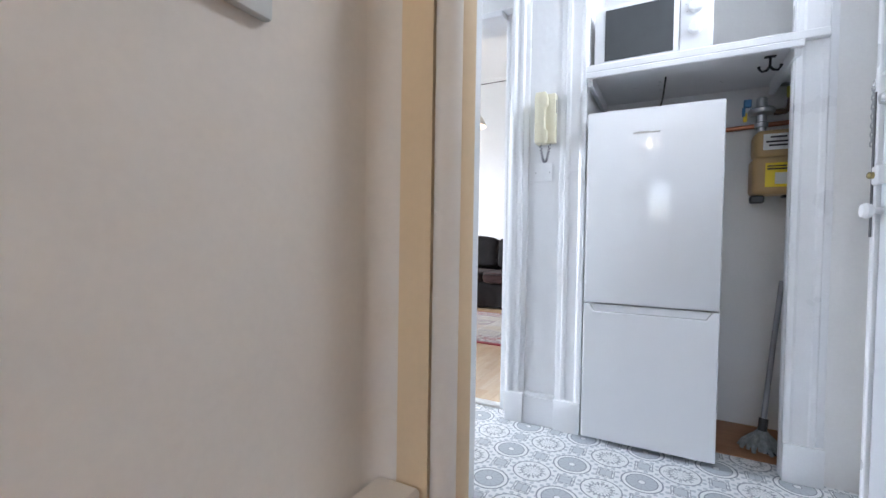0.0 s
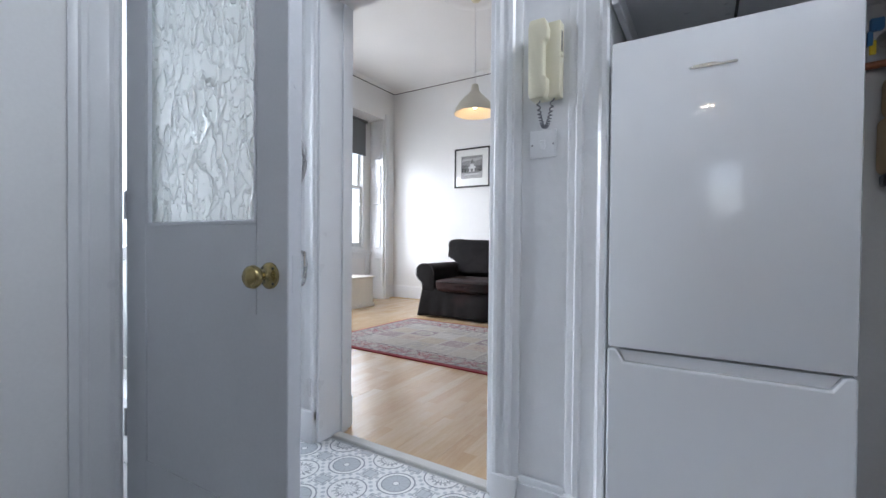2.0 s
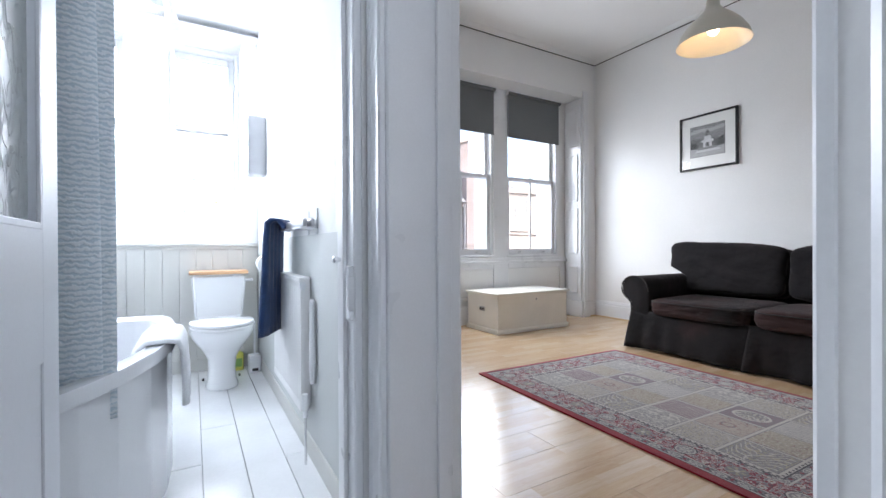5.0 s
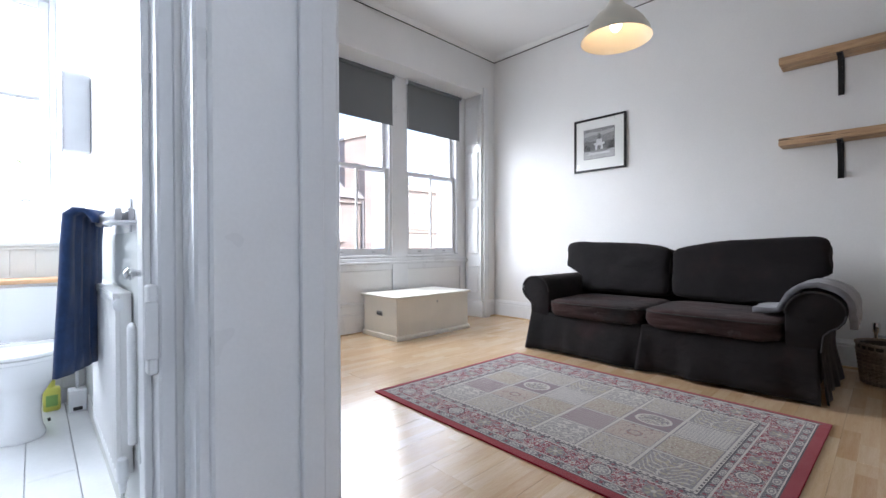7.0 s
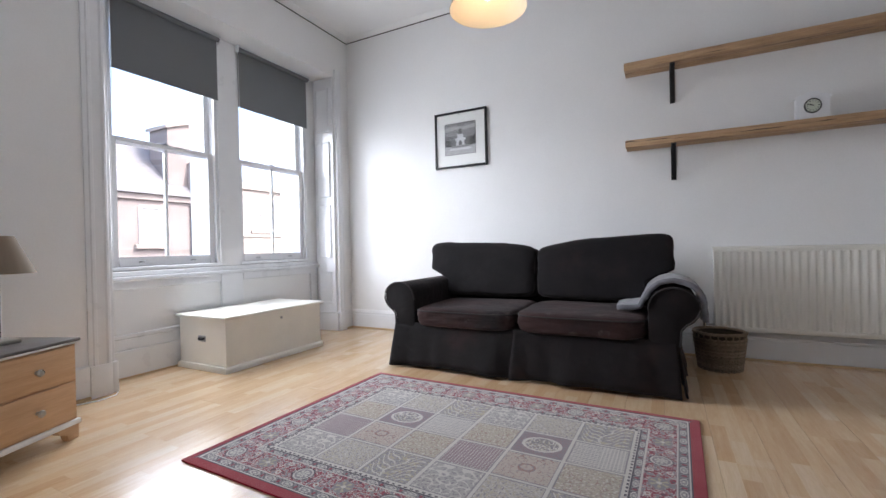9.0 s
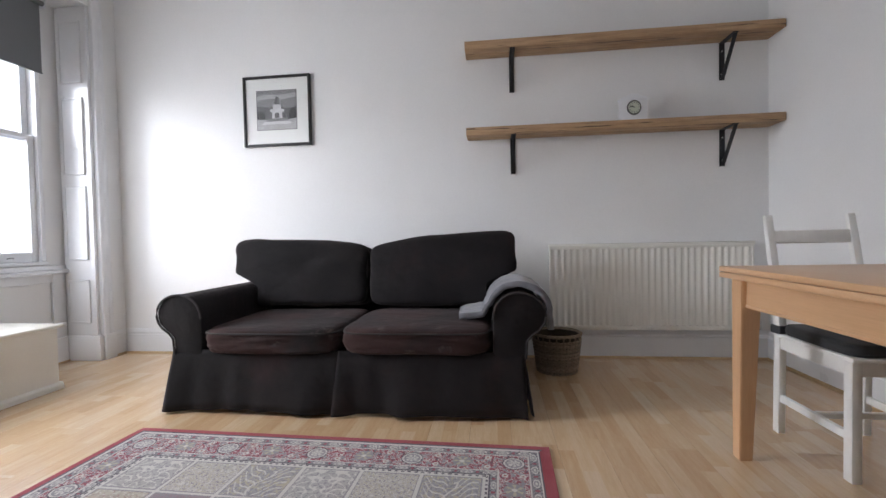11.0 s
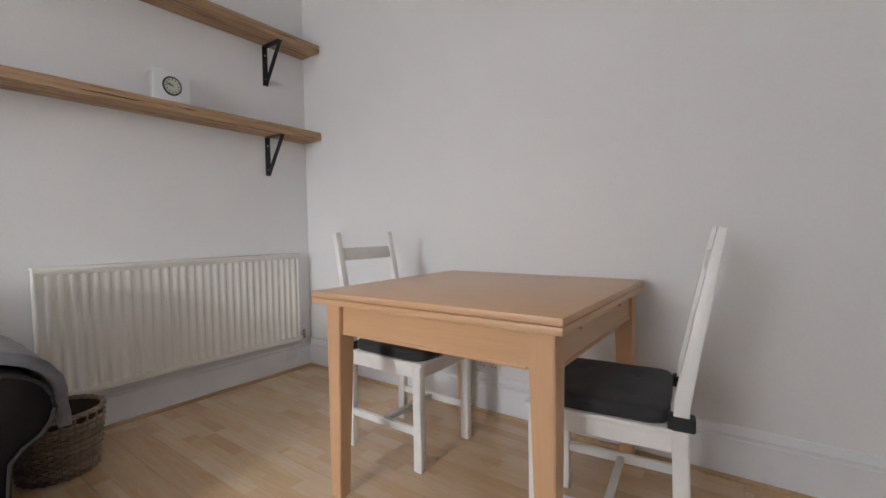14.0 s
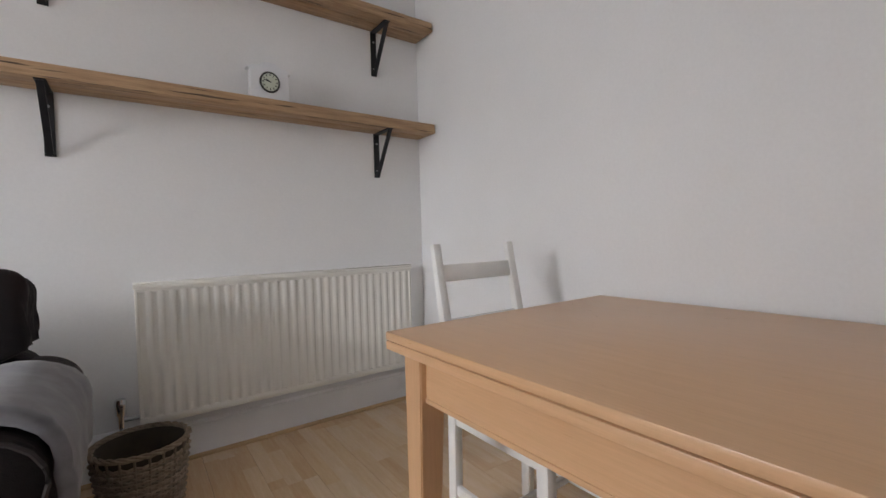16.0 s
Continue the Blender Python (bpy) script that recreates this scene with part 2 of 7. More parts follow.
def ball(bm, c, r, squash=(1, 1, 1), n=16):
    b = bmesh.new()
    bmesh.ops.create_uvsphere(b, u_segments=n, v_segments=n // 2, radius=r)
    b.transform(Matrix.Translation(c) @ Matrix.Diagonal((*squash, 1)))
    return merged(bm, b)


def lathe(bm, prof, base, n=28, axis=(0, 0, 1), close=False):
    """A turned shape: (radius, height) pairs round an axis that starts at base."""
    turn = Vector((0, 0, 1)).rotation_difference(Vector(axis)).to_matrix().to_4x4()
    m = Matrix.Translation(base) @ turn
    rings = [[bm.verts.new(m @ Vector((r * math.cos(k * math.tau / n), r * math.sin(k * math.tau / n), z))) for k in range(n)] for r, z in prof]
    for a, c in zip(rings, rings[1:]):
        for k in range(n):
            bm.faces.new((a[k], a[(k + 1) % n], c[(k + 1) % n], c[k]))
    if close:
        bm.faces.new(rings[0][::-1]), bm.faces.new(rings[-1])
    return bm


def prism(bm, pts, axis, lo, hi, bevel=0.0):
    """A flat outline pushed along an axis: 'x' takes (y, z), 'y' takes (x, z), 'z' takes (x, y)."""
    def at(p, d):
        return {"x": (d, p[0], p[1]), "y": (p[0], d, p[1]), "z": (p[0], p[1], d)}[axis]
    b = bmesh.new()
    one, two = [b.verts.new(at(p, lo)) for p in pts], [b.verts.new(at(p, hi)) for p in pts]
    b.faces.new(one), b.faces.new(two[::-1])
    for i in range(len(pts)):
        j = (i + 1) % len(pts)
        b.faces.new((one[j], one[i], two[i], two[j]))
    bmesh.ops.recalc_face_normals(b, faces=b.faces[:])
    if bevel:
        bmesh.ops.bevel(b, geom=b.edges[:], offset=bevel, segments=2, profile=0.5, affect="EDGES")
    return merged(bm, b)


def tube(bm, pts, r, n=8):
    """A bent bar or cord through points."""
    pts = [Vector(p) for p in pts]
    rings = []
    for i, p in enumerate(pts):
        d = (pts[min(i + 1, len(pts) - 1)] - pts[max(i - 1, 0)]).normalized()
        q = d.to_track_quat("Z", "Y").to_matrix()
        rad = r[i] if isinstance(r, (list, tuple)) else r
        rings.append([bm.verts.new(p + q @ Vector((rad * math.cos(k * math.tau / n), rad * math.sin(k * math.tau / n), 0))) for k in range(n)])
    for a, c in zip(rings, rings[1:]):
        for k in range(n):
            bm.faces.new((a[k], a[(k + 1) % n], c[(k + 1) % n], c[k]))
    bm.faces.new(rings[0][::-1]), bm.faces.new(rings[-1])
    return bm


def finish(bm, name, material, smooth=40):
    bmesh.ops.recalc_face_normals(bm, faces=bm.faces[:])
    me = bpy.data.meshes.new(name)
    bm.to_mesh(me)
    bm.free()
    me.materials.append(material)
    if smooth:
        me.polygons.foreach_set("use_smooth", [True] * len(me.polygons))
        me.set_sharp_from_angle(angle=radians(smooth))
    return me


def part(name, bm, material, parent, label="", smooth=40):
    ob = new(name, finish(bm, name, material, smooth))
    ob.parent = parent
    if parent is not None:
        ob.matrix_parent_inverse = Matrix()
    if label:
        ob["label"] = label
    return ob


def thing(name, label, category, at=(0, 0, 0), turn=0.0, group="", kind=""):
    """An empty at a thing's base; its parts are built in its own axes."""
    ob = new(name)
    ob.empty_display_size = 0.1
    ob.matrix_basis = pose(*at, 0, 0, turn)
    return tagged(ob, label, category, group, kind)


def whole(name, bm, material, label, category, group="", kind="", smooth=40):
    return tagged(new(name, finish(bm, name, material, smooth)), label, category, group, kind)


def structure(name, bm, material, label, smooth=30):
    return tagged(new(name, finish(bm, name, material, smooth)), label, name.split("_")[0], kind="structure")


def B():
    return bmesh.new()


# ---------- structure ----------
N_Y, E_X, W_X, S_Y, TOP = 6.637, 1.235, -3.82, 2.722, 3.268


def wall(name, boxes, material=None, label="white painted plaster wall"):
    bm = B()
    for lo, hi in boxes:
        box(bm, lo, hi)
    return structure(name, bm, material or wall_white, label)


wall("wall_north", [((-4.6, N_Y, -0.1), (1.5, N_Y + 0.16, 3.6))])
wall("wall_east", [((E_X, S_Y, -0.1), (E_X + 0.2, N_Y, 3.6))])
# west wall with a window bay that opens to the floor
wall("wall_west", [((-4.1, S_Y, -0.1), (W_X, 4.22, 3.6)), ((-4.1, 6.41, -0.1), (W_X, N_Y, 3.6)), ((-4.1, 4.22, 2.78), (W_X, 6.41, 3.6)),
                   ((-4.5, S_Y, -0.1), (-4.1, 4.36, 3.6)), ((-4.5, 6.25, -0.1), (-4.1, N_Y, 3.6)), ((-4.5, 5.21, -0.1), (-4.1, 5.40, 3.6)),
                   ((-4.5, 4.36, -0.1), (-4.1, 5.21, 0.77)), ((-4.5, 5.40, -0.1), (-4.1, 6.25, 0.77)),
                   ((-4.5, 4.36, 2.77), (-4.1, 5.21, 3.6)), ((-4.5, 5.40, 2.77), (-4.1, 6.25, 3.6))])
# between bathroom and living room
wall("wall_south", [((-4.1, 2.57, -0.1), (-1.20, S_Y, 3.6)), ((-1.20, 2.54, -0.1), (-0.97, S_Y, 3.6)), ((-0.97, 2.54, 2.0), (-0.16, S_Y, 3.6)),
                    ((-0.115, 2.52, -0.1), (0.24, S_Y, 3.6)), ((-0.16, 2.60, -0.1), (-0.115, S_Y, 3.6)), ((-0.16, 2.54, 2.0), (-0.115, 2.60, 3.6)), ((0.12, S_Y, -0.1), (0.24, 3.1, 3.6)), ((0.24, 3.0, -0.1), (E_X, 3.1, 3.6)),
                    ((1.06, 2.52, -0.1), (E_X, 3.0, 3.6)), ((0.24, 2.54, 2.35), (1.06, 3.0, 3.6))])
wall("wall_hall_west", [((-1.20, 1.27, -0.1), (-1.09, 1.835, 3.6)), ((-1.20, 1.835, 2.0), (-1.09, 2.51, 3.6)), ((-1.20, 2.51, -0.1), (-1.09, 2.54, 3.6))])
wall("wall_hall_south", [((-1.20, 1.10, -0.1), (0.26, 1.27, 3.6)), ((0.26, 1.10, 2.0), (1.06, 1.27, 3.6)), ((1.06, 1.10, -0.1), (1.4, 1.27, 3.6))])
# the gap over the front door is unseen, left for the hall fill
wall("wall_hall_east", [((1.19, 1.27, -0.1), (1.4, 1.62, 3.6)), ((1.19, 2.47, -0.1), (1.4, 2.52, 3.6)), ((1.19, 1.62, 2.05), (1.4, 2.47, 2.16)), ((1.19, 1.62, 2.60), (1.4, 2.47, 3.6))])
# the opening in the unseen end wall is made up for the fill lamp
wall("wall_lobby", [((0.0, -3.2, -0.1), (0.17, 1.10, 3.6)), ((0.17, -3.2, -0.1), (0.34, -3.05, 3.6)), ((1.30, -3.2, -0.1), (1.6, -3.05, 3.6)), ((0.34, -3.2, -0.1), (1.30, -3.05, 0.94)), ((0.34, -3.2, 2.26), (1.30, -3.05, 3.6)), ((1.45, -3.05, -0.1), (1.6, 1.10, 3.6))], wall_cream, "cream painted lobby wall")
wall("wall_bath_west", [((-4.1, 1.1, -0.1), (-3.60, 1.23, 2.7)), ((-4.1, 2.46, 0), (-3.60, 2.57, 2.7)), ((-4.1, 1.73, 0.95), (-3.86, 1.95, 2.46)), 
                        ((-4.1, 1.23, -0.1), (-3.60, 2.46, 0.95)), ((-4.1, 1.23, 0.95), (-3.86, 1.73, 1.12)), ((-4.1, 1.95, 0.95), (-3.86, 2.46, 1.12)), ((-4.1, 1.23, 2.46), (-3.60, 2.46, 2.7))])
# unseen enclosure added outside the front door to keep the sun out
wall("wall_landing", [((2.4, 0.0, -0.1), (2.55, 4.0, 3.6)), ((1.4, 0.0, 3.45), (2.4, 4.0, 3.6)), ((1.4, 3.85, -0.1), (2.4, 4.0, 3.45)), ((1.6, 0.0, -0.1), (2.4, 0.15, 3.45)), ((1.4, 0.15, -0.15), (2.4, 3.85, -0.1))])
wall("wall_bath_south", [((-3.60, 1.1, -0.1), (-1.20, 1.23, 2.7))])
wall("wall_bath_east", [((-1.26, 1.23, -0.1), (-1.201, 1.83, 2.7)), ((-1.26, 1.83, 2.0), (-1.201, 2.51, 2.7))])

for nm, lo, hi in (("ceiling_living", (-4.1, S_Y, TOP), (E_X, N_Y, TOP + 0.15)), ("ceiling_hall", (-1.2, 1.1, 2.9), (1.4, 3.0, 3.05)),
                   ("ceiling_bath", (-4.1, 1.1, 2.52), (-1.2, 2.57, 2.66)), ("ceiling_lobby", (0.0, -3.2, 2.62), (1.6, 1.1, 2.75))):
    bm = B()
    box(bm, lo, hi)
    structure(nm, bm, ceiling_white, "white painted plaster ceiling")

bm = B()
box(bm, (-4.5, 2.64, -0.12), (1.4, 6.8, -0.012))
structure("floor_living", bm, plain("underlay", (0.36, 0.25, 0.15), 0.8), "dark subfloor under light beech boards")
bm = B()
box(bm, (-1.2, 1.1, -0.12), (1.4, 2.64, -0.008))
structure("floor_hall", bm, plain("grout", (0.55, 0.56, 0.57), 0.7), "grey bedding under patterned floor tiles")
bm = B()
box(bm, (-4.1, 1.1, -0.12), (-1.2, 2.57, -0.012))
structure("floor_bath", bm, plain("gap_dark", (0.42, 0.43, 0.44), 0.7), "dark gaps under painted floorboards")
bm = B()
box(bm, (0.0, -3.2, -0.12), (1.6, 1.1, 0.0))
structure("floor_lobby", bm, niche_floor, "brown wooden lobby floor")
bm = B()
box(bm, (0.24, 2.62, -0.12), (1.06, 3.0, 0.004))
structure("floor_niche", bm, niche_floor, "bare brown wooden cupboard floor")
bm = B()
box(bm, (-0.97, 2.615, -0.01), (-0.16, 2.66, 0.008), 0.004)
structure("trim_threshold", bm, plain("threshold", (0.7, 0.69, 0.66), 0.4), "pale threshold strip between tiles and boards")


def profile_strip(bm, prof, a, c, out):
    """A moulded board: (outwards, up) outline run along the floor line from a to c."""
    a, c, out = Vector((*a, 0)), Vector((*c, 0)), Vector((*out, 0))
    one, two = [[bm.verts.new(p + out * o + Vector((0, 0, z))) for o, z in prof] for p in (a, c)]
    k = len(prof)
    for i in range(k):
        j = (i + 1) % k
        bm.faces.new((one[i], one[j], two[j], two[i]))
    bm.faces.new(one[::-1]), bm.faces.new(two)
    return bm


SKIRT = [(0, 0), (0.018, 0), (0.018, 0.155), (0.013, 0.16), (0.013, 0.17), (0.017, 0.176), (0.013, 0.184), (0.009, 0.196), (0.005, 0.205), (0, 0.207)]
BEAD = [(0.018, 0), (0.034, 0), (0.033, 0.007), (0.028, 0.013), (0.018, 0.016)]
RUNS = [((W_X, N_Y), (E_X, N_Y), (0, -1)), ((E_X, N_Y), (E_X, 3.1), (-1, 0)), ((W_X, S_Y), (W_X, 4.10), (1, 0)), ((W_X, 6.50), (W_X, N_Y), (1, 0)), ((W_X, S_Y), (-1.08, S_Y), (0, 1))]
for i, (a, c, o) in enumerate(RUNS):
    structure("baseboard_living_%d" % (i + 1), profile_strip(B(), SKIRT, a, c, o), gloss_white, "white moulded skirting board", 20)
    structure("trim_bead_%d" % (i + 1), profile_strip(B(), BEAD, a, c, o), trim_oak, "thin oak-coloured bead along the skirting", 20)
structure("trim_bead_6", profile_strip(B(), BEAD, (-4.1, 4.22), (-4.1, 6.41), (1, 0)), trim_oak, "thin oak-coloured bead under the window", 20)
CORNICE = [(0, 3.235), (0.006, 3.235), (0.007, 3.24), (0.020, 3.244), (0.032, 3.252), (0.045, 3.256), (0.062, 3.262), (0.066, 3.2675), (0, 3.2675)]
for i, (a, c, o) in enumerate([((W_X, N_Y), (E_X, N_Y), (0, -1)), ((E_X, N_Y), (E_X, 3.1), (-1, 0)), ((W_X, S_Y), (W_X, N_Y), (1, 0)), ((W_X, S_Y), (E_X, S_Y), (0, 1))]):
    structure("cornice_%d" % (i + 1), profile_strip(B(), CORNICE, a, c, o), ceiling_white, "white moulded plaster cornice", 25)
    structure("trim_crack_%d" % (i + 1), profile_strip(B(), [(0, 3.226), (0.005, 3.226), (0.005, 3.2345), (0, 3.2345)], a, c, o), plain("crack_dark", (0.03, 0.03, 0.03), 0.9), "dark open joint under the cornice", 0)

# architraves: upright boards with a raised bead on each edge
def architrave(bm, a, c, out, z0, z1, w_bead=0.012):
    """An upright door or window trim between two floor points, facing out."""
    a, c, out = Vector((*a, 0)), Vector((*c, 0)), Vector((*out, 0))
    d = (c - a).normalized()
    L = (c - a).length
    prof = [(0, 0), (0, 0.022), (0.006, 0.026), (0.018, 0.026), (0.028, 0.019), (0.034, 0.018), (L - 0.048, 0.018), (L - 0.042, 0.021), (L - 0.028, 0.021), (L - 0.022, 0.014), (L - 0.006, 0.013), (L, 0.010), (L, 0)]
    lo, hi = [[bm.verts.new(a + d * s + out * o + Vector((0, 0, z))) for s, o in prof] for z in (z0, z1)]
    k = len(prof)
    for i in range(k):
        bm.faces.new((lo[i], lo[(i + 1) % k], hi[(i + 1) % k], hi[i]))
    bm.faces.new(lo[::-1]), bm.faces.new(hi)
    return bm


def plinth(bm, a, c, out, z1=0.14, depth=0.034):
    a, c, out = Vector((*a, 0)), Vector((*c, 0)), Vector((*out, 0))
    pts = [a, c, c + out * depth, a + out * depth]
    prism(bm, [(p.x, p.y) for p in pts], "z", 0, z1, 0.003)
    return bm


n_tr = 0
for a, c, o, z0, z1, pl in [((-0.11, 2.52), (-0.022, 2.52), (0, -1), 0.14, 2.1, True), ((0.24, 2.52), (0.125, 2.52), (0, -1), 0.14, 2.4, True),
                            ((-0.97, 2.54), (-1.09, 2.54), (0, -1), 0.10, 2.1, True), ((-1.09, 1.835), (-1.09, 1.71), (1, 0), 0.0, 2.1, False),
                            ((0.965, 2.52), (1.085, 2.52), (0, -1), 0.14, 2.4, True), ((W_X, 4.22), (W_X, 4.10), (1, 0), 0.2, 2.86, False), ((W_X, 6.41), (W_X, 6.51), (1, 0), 0.2, 2.86, False),
                            ((-0.97, S_Y), (-1.09, S_Y), (0, 1), 0.1, 2.1, True), ((-0.16, S_Y), (-0.04, S_Y), (0, 1), 0.1, 2.1, True)]:
    n_tr += 1
    bm = architrave(B(), a, c, o, z0, z1)
    if pl:
        plinth(bm, a, c, o)
    elif z0 == 0.2:
        plinth(bm, a, c, o, 0.2)
    structure("trim_architrave_%d" % n_tr, bm, gloss_white, "white gloss moulded architrave", 25)
bm = B()
prism(bm, [(-0.02, 2.519), (0.125, 2.519), (0.125, 2.498), (-0.02, 2.498)], "z", 0, 0.13)
prism(bm, [(-0.02, 2.519), (0.125, 2.519), (0.125, 2.505), (-0.02, 2.505)], "z", 0.13, 0.15, 0.003)
structure("baseboard_hall", bm, gloss_white, "short white skirting between two architraves", 25)
# jamb linings
bm = B()
box(bm, (-0.985, 2.53, 0), (-0.955, 2.734, 2.0), 0.004), box(bm, (-0.175, 2.598, 0), (-0.155, 2.734, 2.0), 0.004), box(bm, (-0.955, 2.53, 1.97), (-0.175, 2.734, 2.0), 0.004)
box(bm, (-0.955, 2.66, 0), (-0.943, 2.70, 1.97), 0.002), box(bm, (-0.187, 2.66, 0), (-0.175, 2.70, 1.97), 0.002)
structure("trim_door_lining_living", bm, gloss_white, "white painted door lining with stops")
bm = B()
box(bm, (-1.21, 2.49, 0), (-1.085, 2.515, 2.0), 0.004), box(bm, (-1.21, 1.825, 0), (-1.085, 1.848, 2.0), 0.004), box(bm, (-1.21, 1.848, 1.98), (-1.085, 2.49, 2.0), 0.004)
box(bm, (-1.19, 2.478, 0), (-1.14, 2.49, 1.98), 0.002), box(bm, (-1.19, 1.848, 0), (-1.14, 1.86, 1.98), 0.002)
structure("trim_door_lining_bath", bm, gloss_white, "white painted bathroom door lining with stops")
bm = B()
prism(bm, [(0.25, 1.105), (0.288, 1.10), (0.304, 1.112), (0.307, 1.13), (0.262, 1.270), (0.25, 1.278)], "z", 0, 2.0, 0.003), box(bm, (1.035, 1.09, 0), (1.065, 1.278, 2.0), 0.005), box(bm, (0.285, 1.09, 1.97), (1.035, 1.278, 2.0), 0.005)
structure("trim_door_lining_lobby", bm, gloss_white, "white painted lobby door lining")
bm = B()
rod(bm, (0.287, 1.092, 0), (0.287, 1.092, 2.0), 0.020)
structure("trim_lobby_bead", bm, wall_cream, "rounded cream door bead")
# return strips, coloured peach for the warm light on them
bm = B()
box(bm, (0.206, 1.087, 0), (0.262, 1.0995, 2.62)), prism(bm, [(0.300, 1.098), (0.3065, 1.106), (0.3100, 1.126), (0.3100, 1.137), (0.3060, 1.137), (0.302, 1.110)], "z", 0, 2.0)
structure("wall_lobby_return", bm, wall_warm_lit, "return wall with warm reflected light in its peach colour")
# added fillet: its curve imitates the gradual shade in the corner
bm = B()
prism(bm, [(0.1702, 1.045)] + [(0.1702 + 0.0355 * (1 - math.cos(radians(k * 9))), 1.045 + 0.043 * math.sin(radians(k * 9))) for k in range(11)] + [(0.2057, 1.0995), (0.1702, 1.0995)], "z", 0.0, 2.62)
structure("trim_lobby_cove", bm, wall_cream, "cream corner rounded to soften its shading", 60)
bm = B()
box(bm, (0.172, -0.8, 0.0), (0.240, 1.085, 0.462)), box(bm, (0.172, -0.8, 0.462), (0.254, 1.085, 0.490), 0.006)
structure("trim_lobby_ledge", bm, wall_cream, "cream painted boxed ledge along the wall")

# ---------- windows ----------
def sash_window(name, x, y0, y1, z0, z1, meet, bar, label):
    """Two sliding sashes in a box frame, the lower one in front."""
    w = thing(name, label, "window", kind="structure")
    bm = B()
    box(bm, (x - 0.12, y0, z0), (x, y0 + 0.03, z1), 0.003), box(bm, (x - 0.12, y1 - 0.03, z0), (x, y1, z1), 0.003)
    box(bm, (x - 0.12, y0 + 0.03, z1 - 0.03), (x, y1 - 0.03, z1), 0.003)
    part("window_frame", bm, gloss_white, w)
    bm = B()
    box(bm, (x - 0.16, y0, z0), (x + 0.02, y1, z0 + 0.03), 0.006)
    part("window_sill", bm, gloss_white, w)
    for nm, dx, a, c in (("lower_sash", -0.03, z0 + 0.03, meet + 0.02), ("upper_sash", -0.075, meet - 0.02, z1 - 0.03)):
        bm = B()
        s = 0.045
        i0, i1 = y0 + 0.03, y1 - 0.03
        lowrail = 0.07 if nm == "lower_sash" else 0.035
        toprail = 0.035 if nm == "lower_sash" else 0.05
        box(bm, (x + dx - 0.04, i0, a), (x + dx, i0 + s, c), 0.004), box(bm, (x + dx - 0.04, i1 - s, a), (x + dx, i1, c), 0.004)
        box(bm, (x + dx - 0.04, i0 + s, a), (x + dx, i1 - s, a + lowrail), 0.004), box(bm, (x + dx - 0.04, i0 + s, c - toprail), (x + dx, i1 - s, c), 0.004)
        if bar and nm == "lower_sash":
            m = (i0 + i1) / 2
            box(bm, (x + dx - 0.035, m - 0.011, a + lowrail), (x + dx - 0.005, m + 0.011, c - toprail), 0.004)
        sash = part(nm, bm, gloss_white, w)
        bm = B()
        box(bm, (x + dx - 0.022, i0 + s - 0.005, a + lowrail - 0.005), (x + dx - 0.018, i1 - s + 0.005, c - toprail + 0.005))
        pane = part("pane", bm, window_glass, sash, "clear glass pane")
        pane.visible_shadow = False
        if nm == "lower_sash":
            for k in (0.25, 0.75):
                yy = i0 + (i1 - i0) * k
                bm = B()
                tube(bm, [(x + dx, yy - 0.02, a + 0.03), (x + dx + 0.016, yy - 0.012, a + 0.034), (x + dx + 0.02, yy, a + 0.036), (x + dx + 0.016, yy + 0.012, a + 0.034), (x + dx, yy + 0.02, a + 0.03)], 0.004)
                part("sash_lift", bm, steel, sash, "small metal sash lift")
            bm = B()
            box(bm, (x + dx - 0.03, (i0 + i1) / 2 - 0.03, c), (x + dx - 0.005, (i0 + i1) / 2 + 0.03, c + 0.008), 0.002), rod(bm, (x + dx - 0.017, (i0 + i1) / 2, c + 0.008), (x + dx - 0.017, (i0 + i1) / 2 + 0.02, c + 0.03), 0.005)
            part("sash_catch", bm, steel, sash, "metal sash catch")
    return w


sash_window("window_1", -4.1, 4.36, 5.21, 0.77, 2.77, 1.73, True, "white painted sash window with a glazing bar")
sash_window("window_2", -4.1, 5.40, 6.25, 0.77, 2.77, 1.73, True, "white painted sash window beside the shutters")
sash_window("window_3", -3.86, 1.95, 2.46, 1.12, 2.46, 1.83, False, "white painted bathroom sash window")
sash_window("window_4", -3.86, 1.23, 1.73, 1.12, 2.46, 1.83, False, "white painted bathroom sash window beside the curtain")


# ---------- living room ----------
def soft_block(bm, mid, size, p=5.0, cuts=9, lean=0.0, rough=0.0, seed=0, taper=0.0, crease=0.0):
    """A stuffed cushion: a block whose faces bulge and whose edges round off."""
    b = bmesh.new()
    bmesh.ops.create_cube(b, size=2)
    bmesh.ops.subdivide_edges(b, edges=b.edges[:], cuts=cuts, use_grid_fill=True)
    rot = Matrix.Rotation(lean, 3, "X")
    for v in b.verts:
        q = v.co
        k = (abs(q.x) ** p + abs(q.y) ** p + abs(q.z) ** p) ** (1 / p)
        q = q / k
        w = noise.noise(Vector((q.x * 2 + seed, q.y * 2, q.z * 2))) * rough
        if crease:
            bend = noise.noise(Vector((q.x * 3 + seed, q.y * 3, 2.0)))
            w -= crease * max(0.0, 1 - abs(noise.noise(Vector((q.x * 4 + bend + seed, q.y * 4 - bend, q.z * 2))) * 7)) + crease * 0.7 * noise.noise(Vector((q.x * 7, q.y * 7 + seed, q.z * 5)))
        q = Vector((q.x * size[0] / 2, q.y * size[1] / 2, q.z * size[2] / 2))
        q.z += taper * (q.x / size[0]) * max(0.0, q.z / size[2] + 0.5)
        q += q.normalized() * w
        v.co = Vector(mid) + rot @ q
    return merged(bm, b)


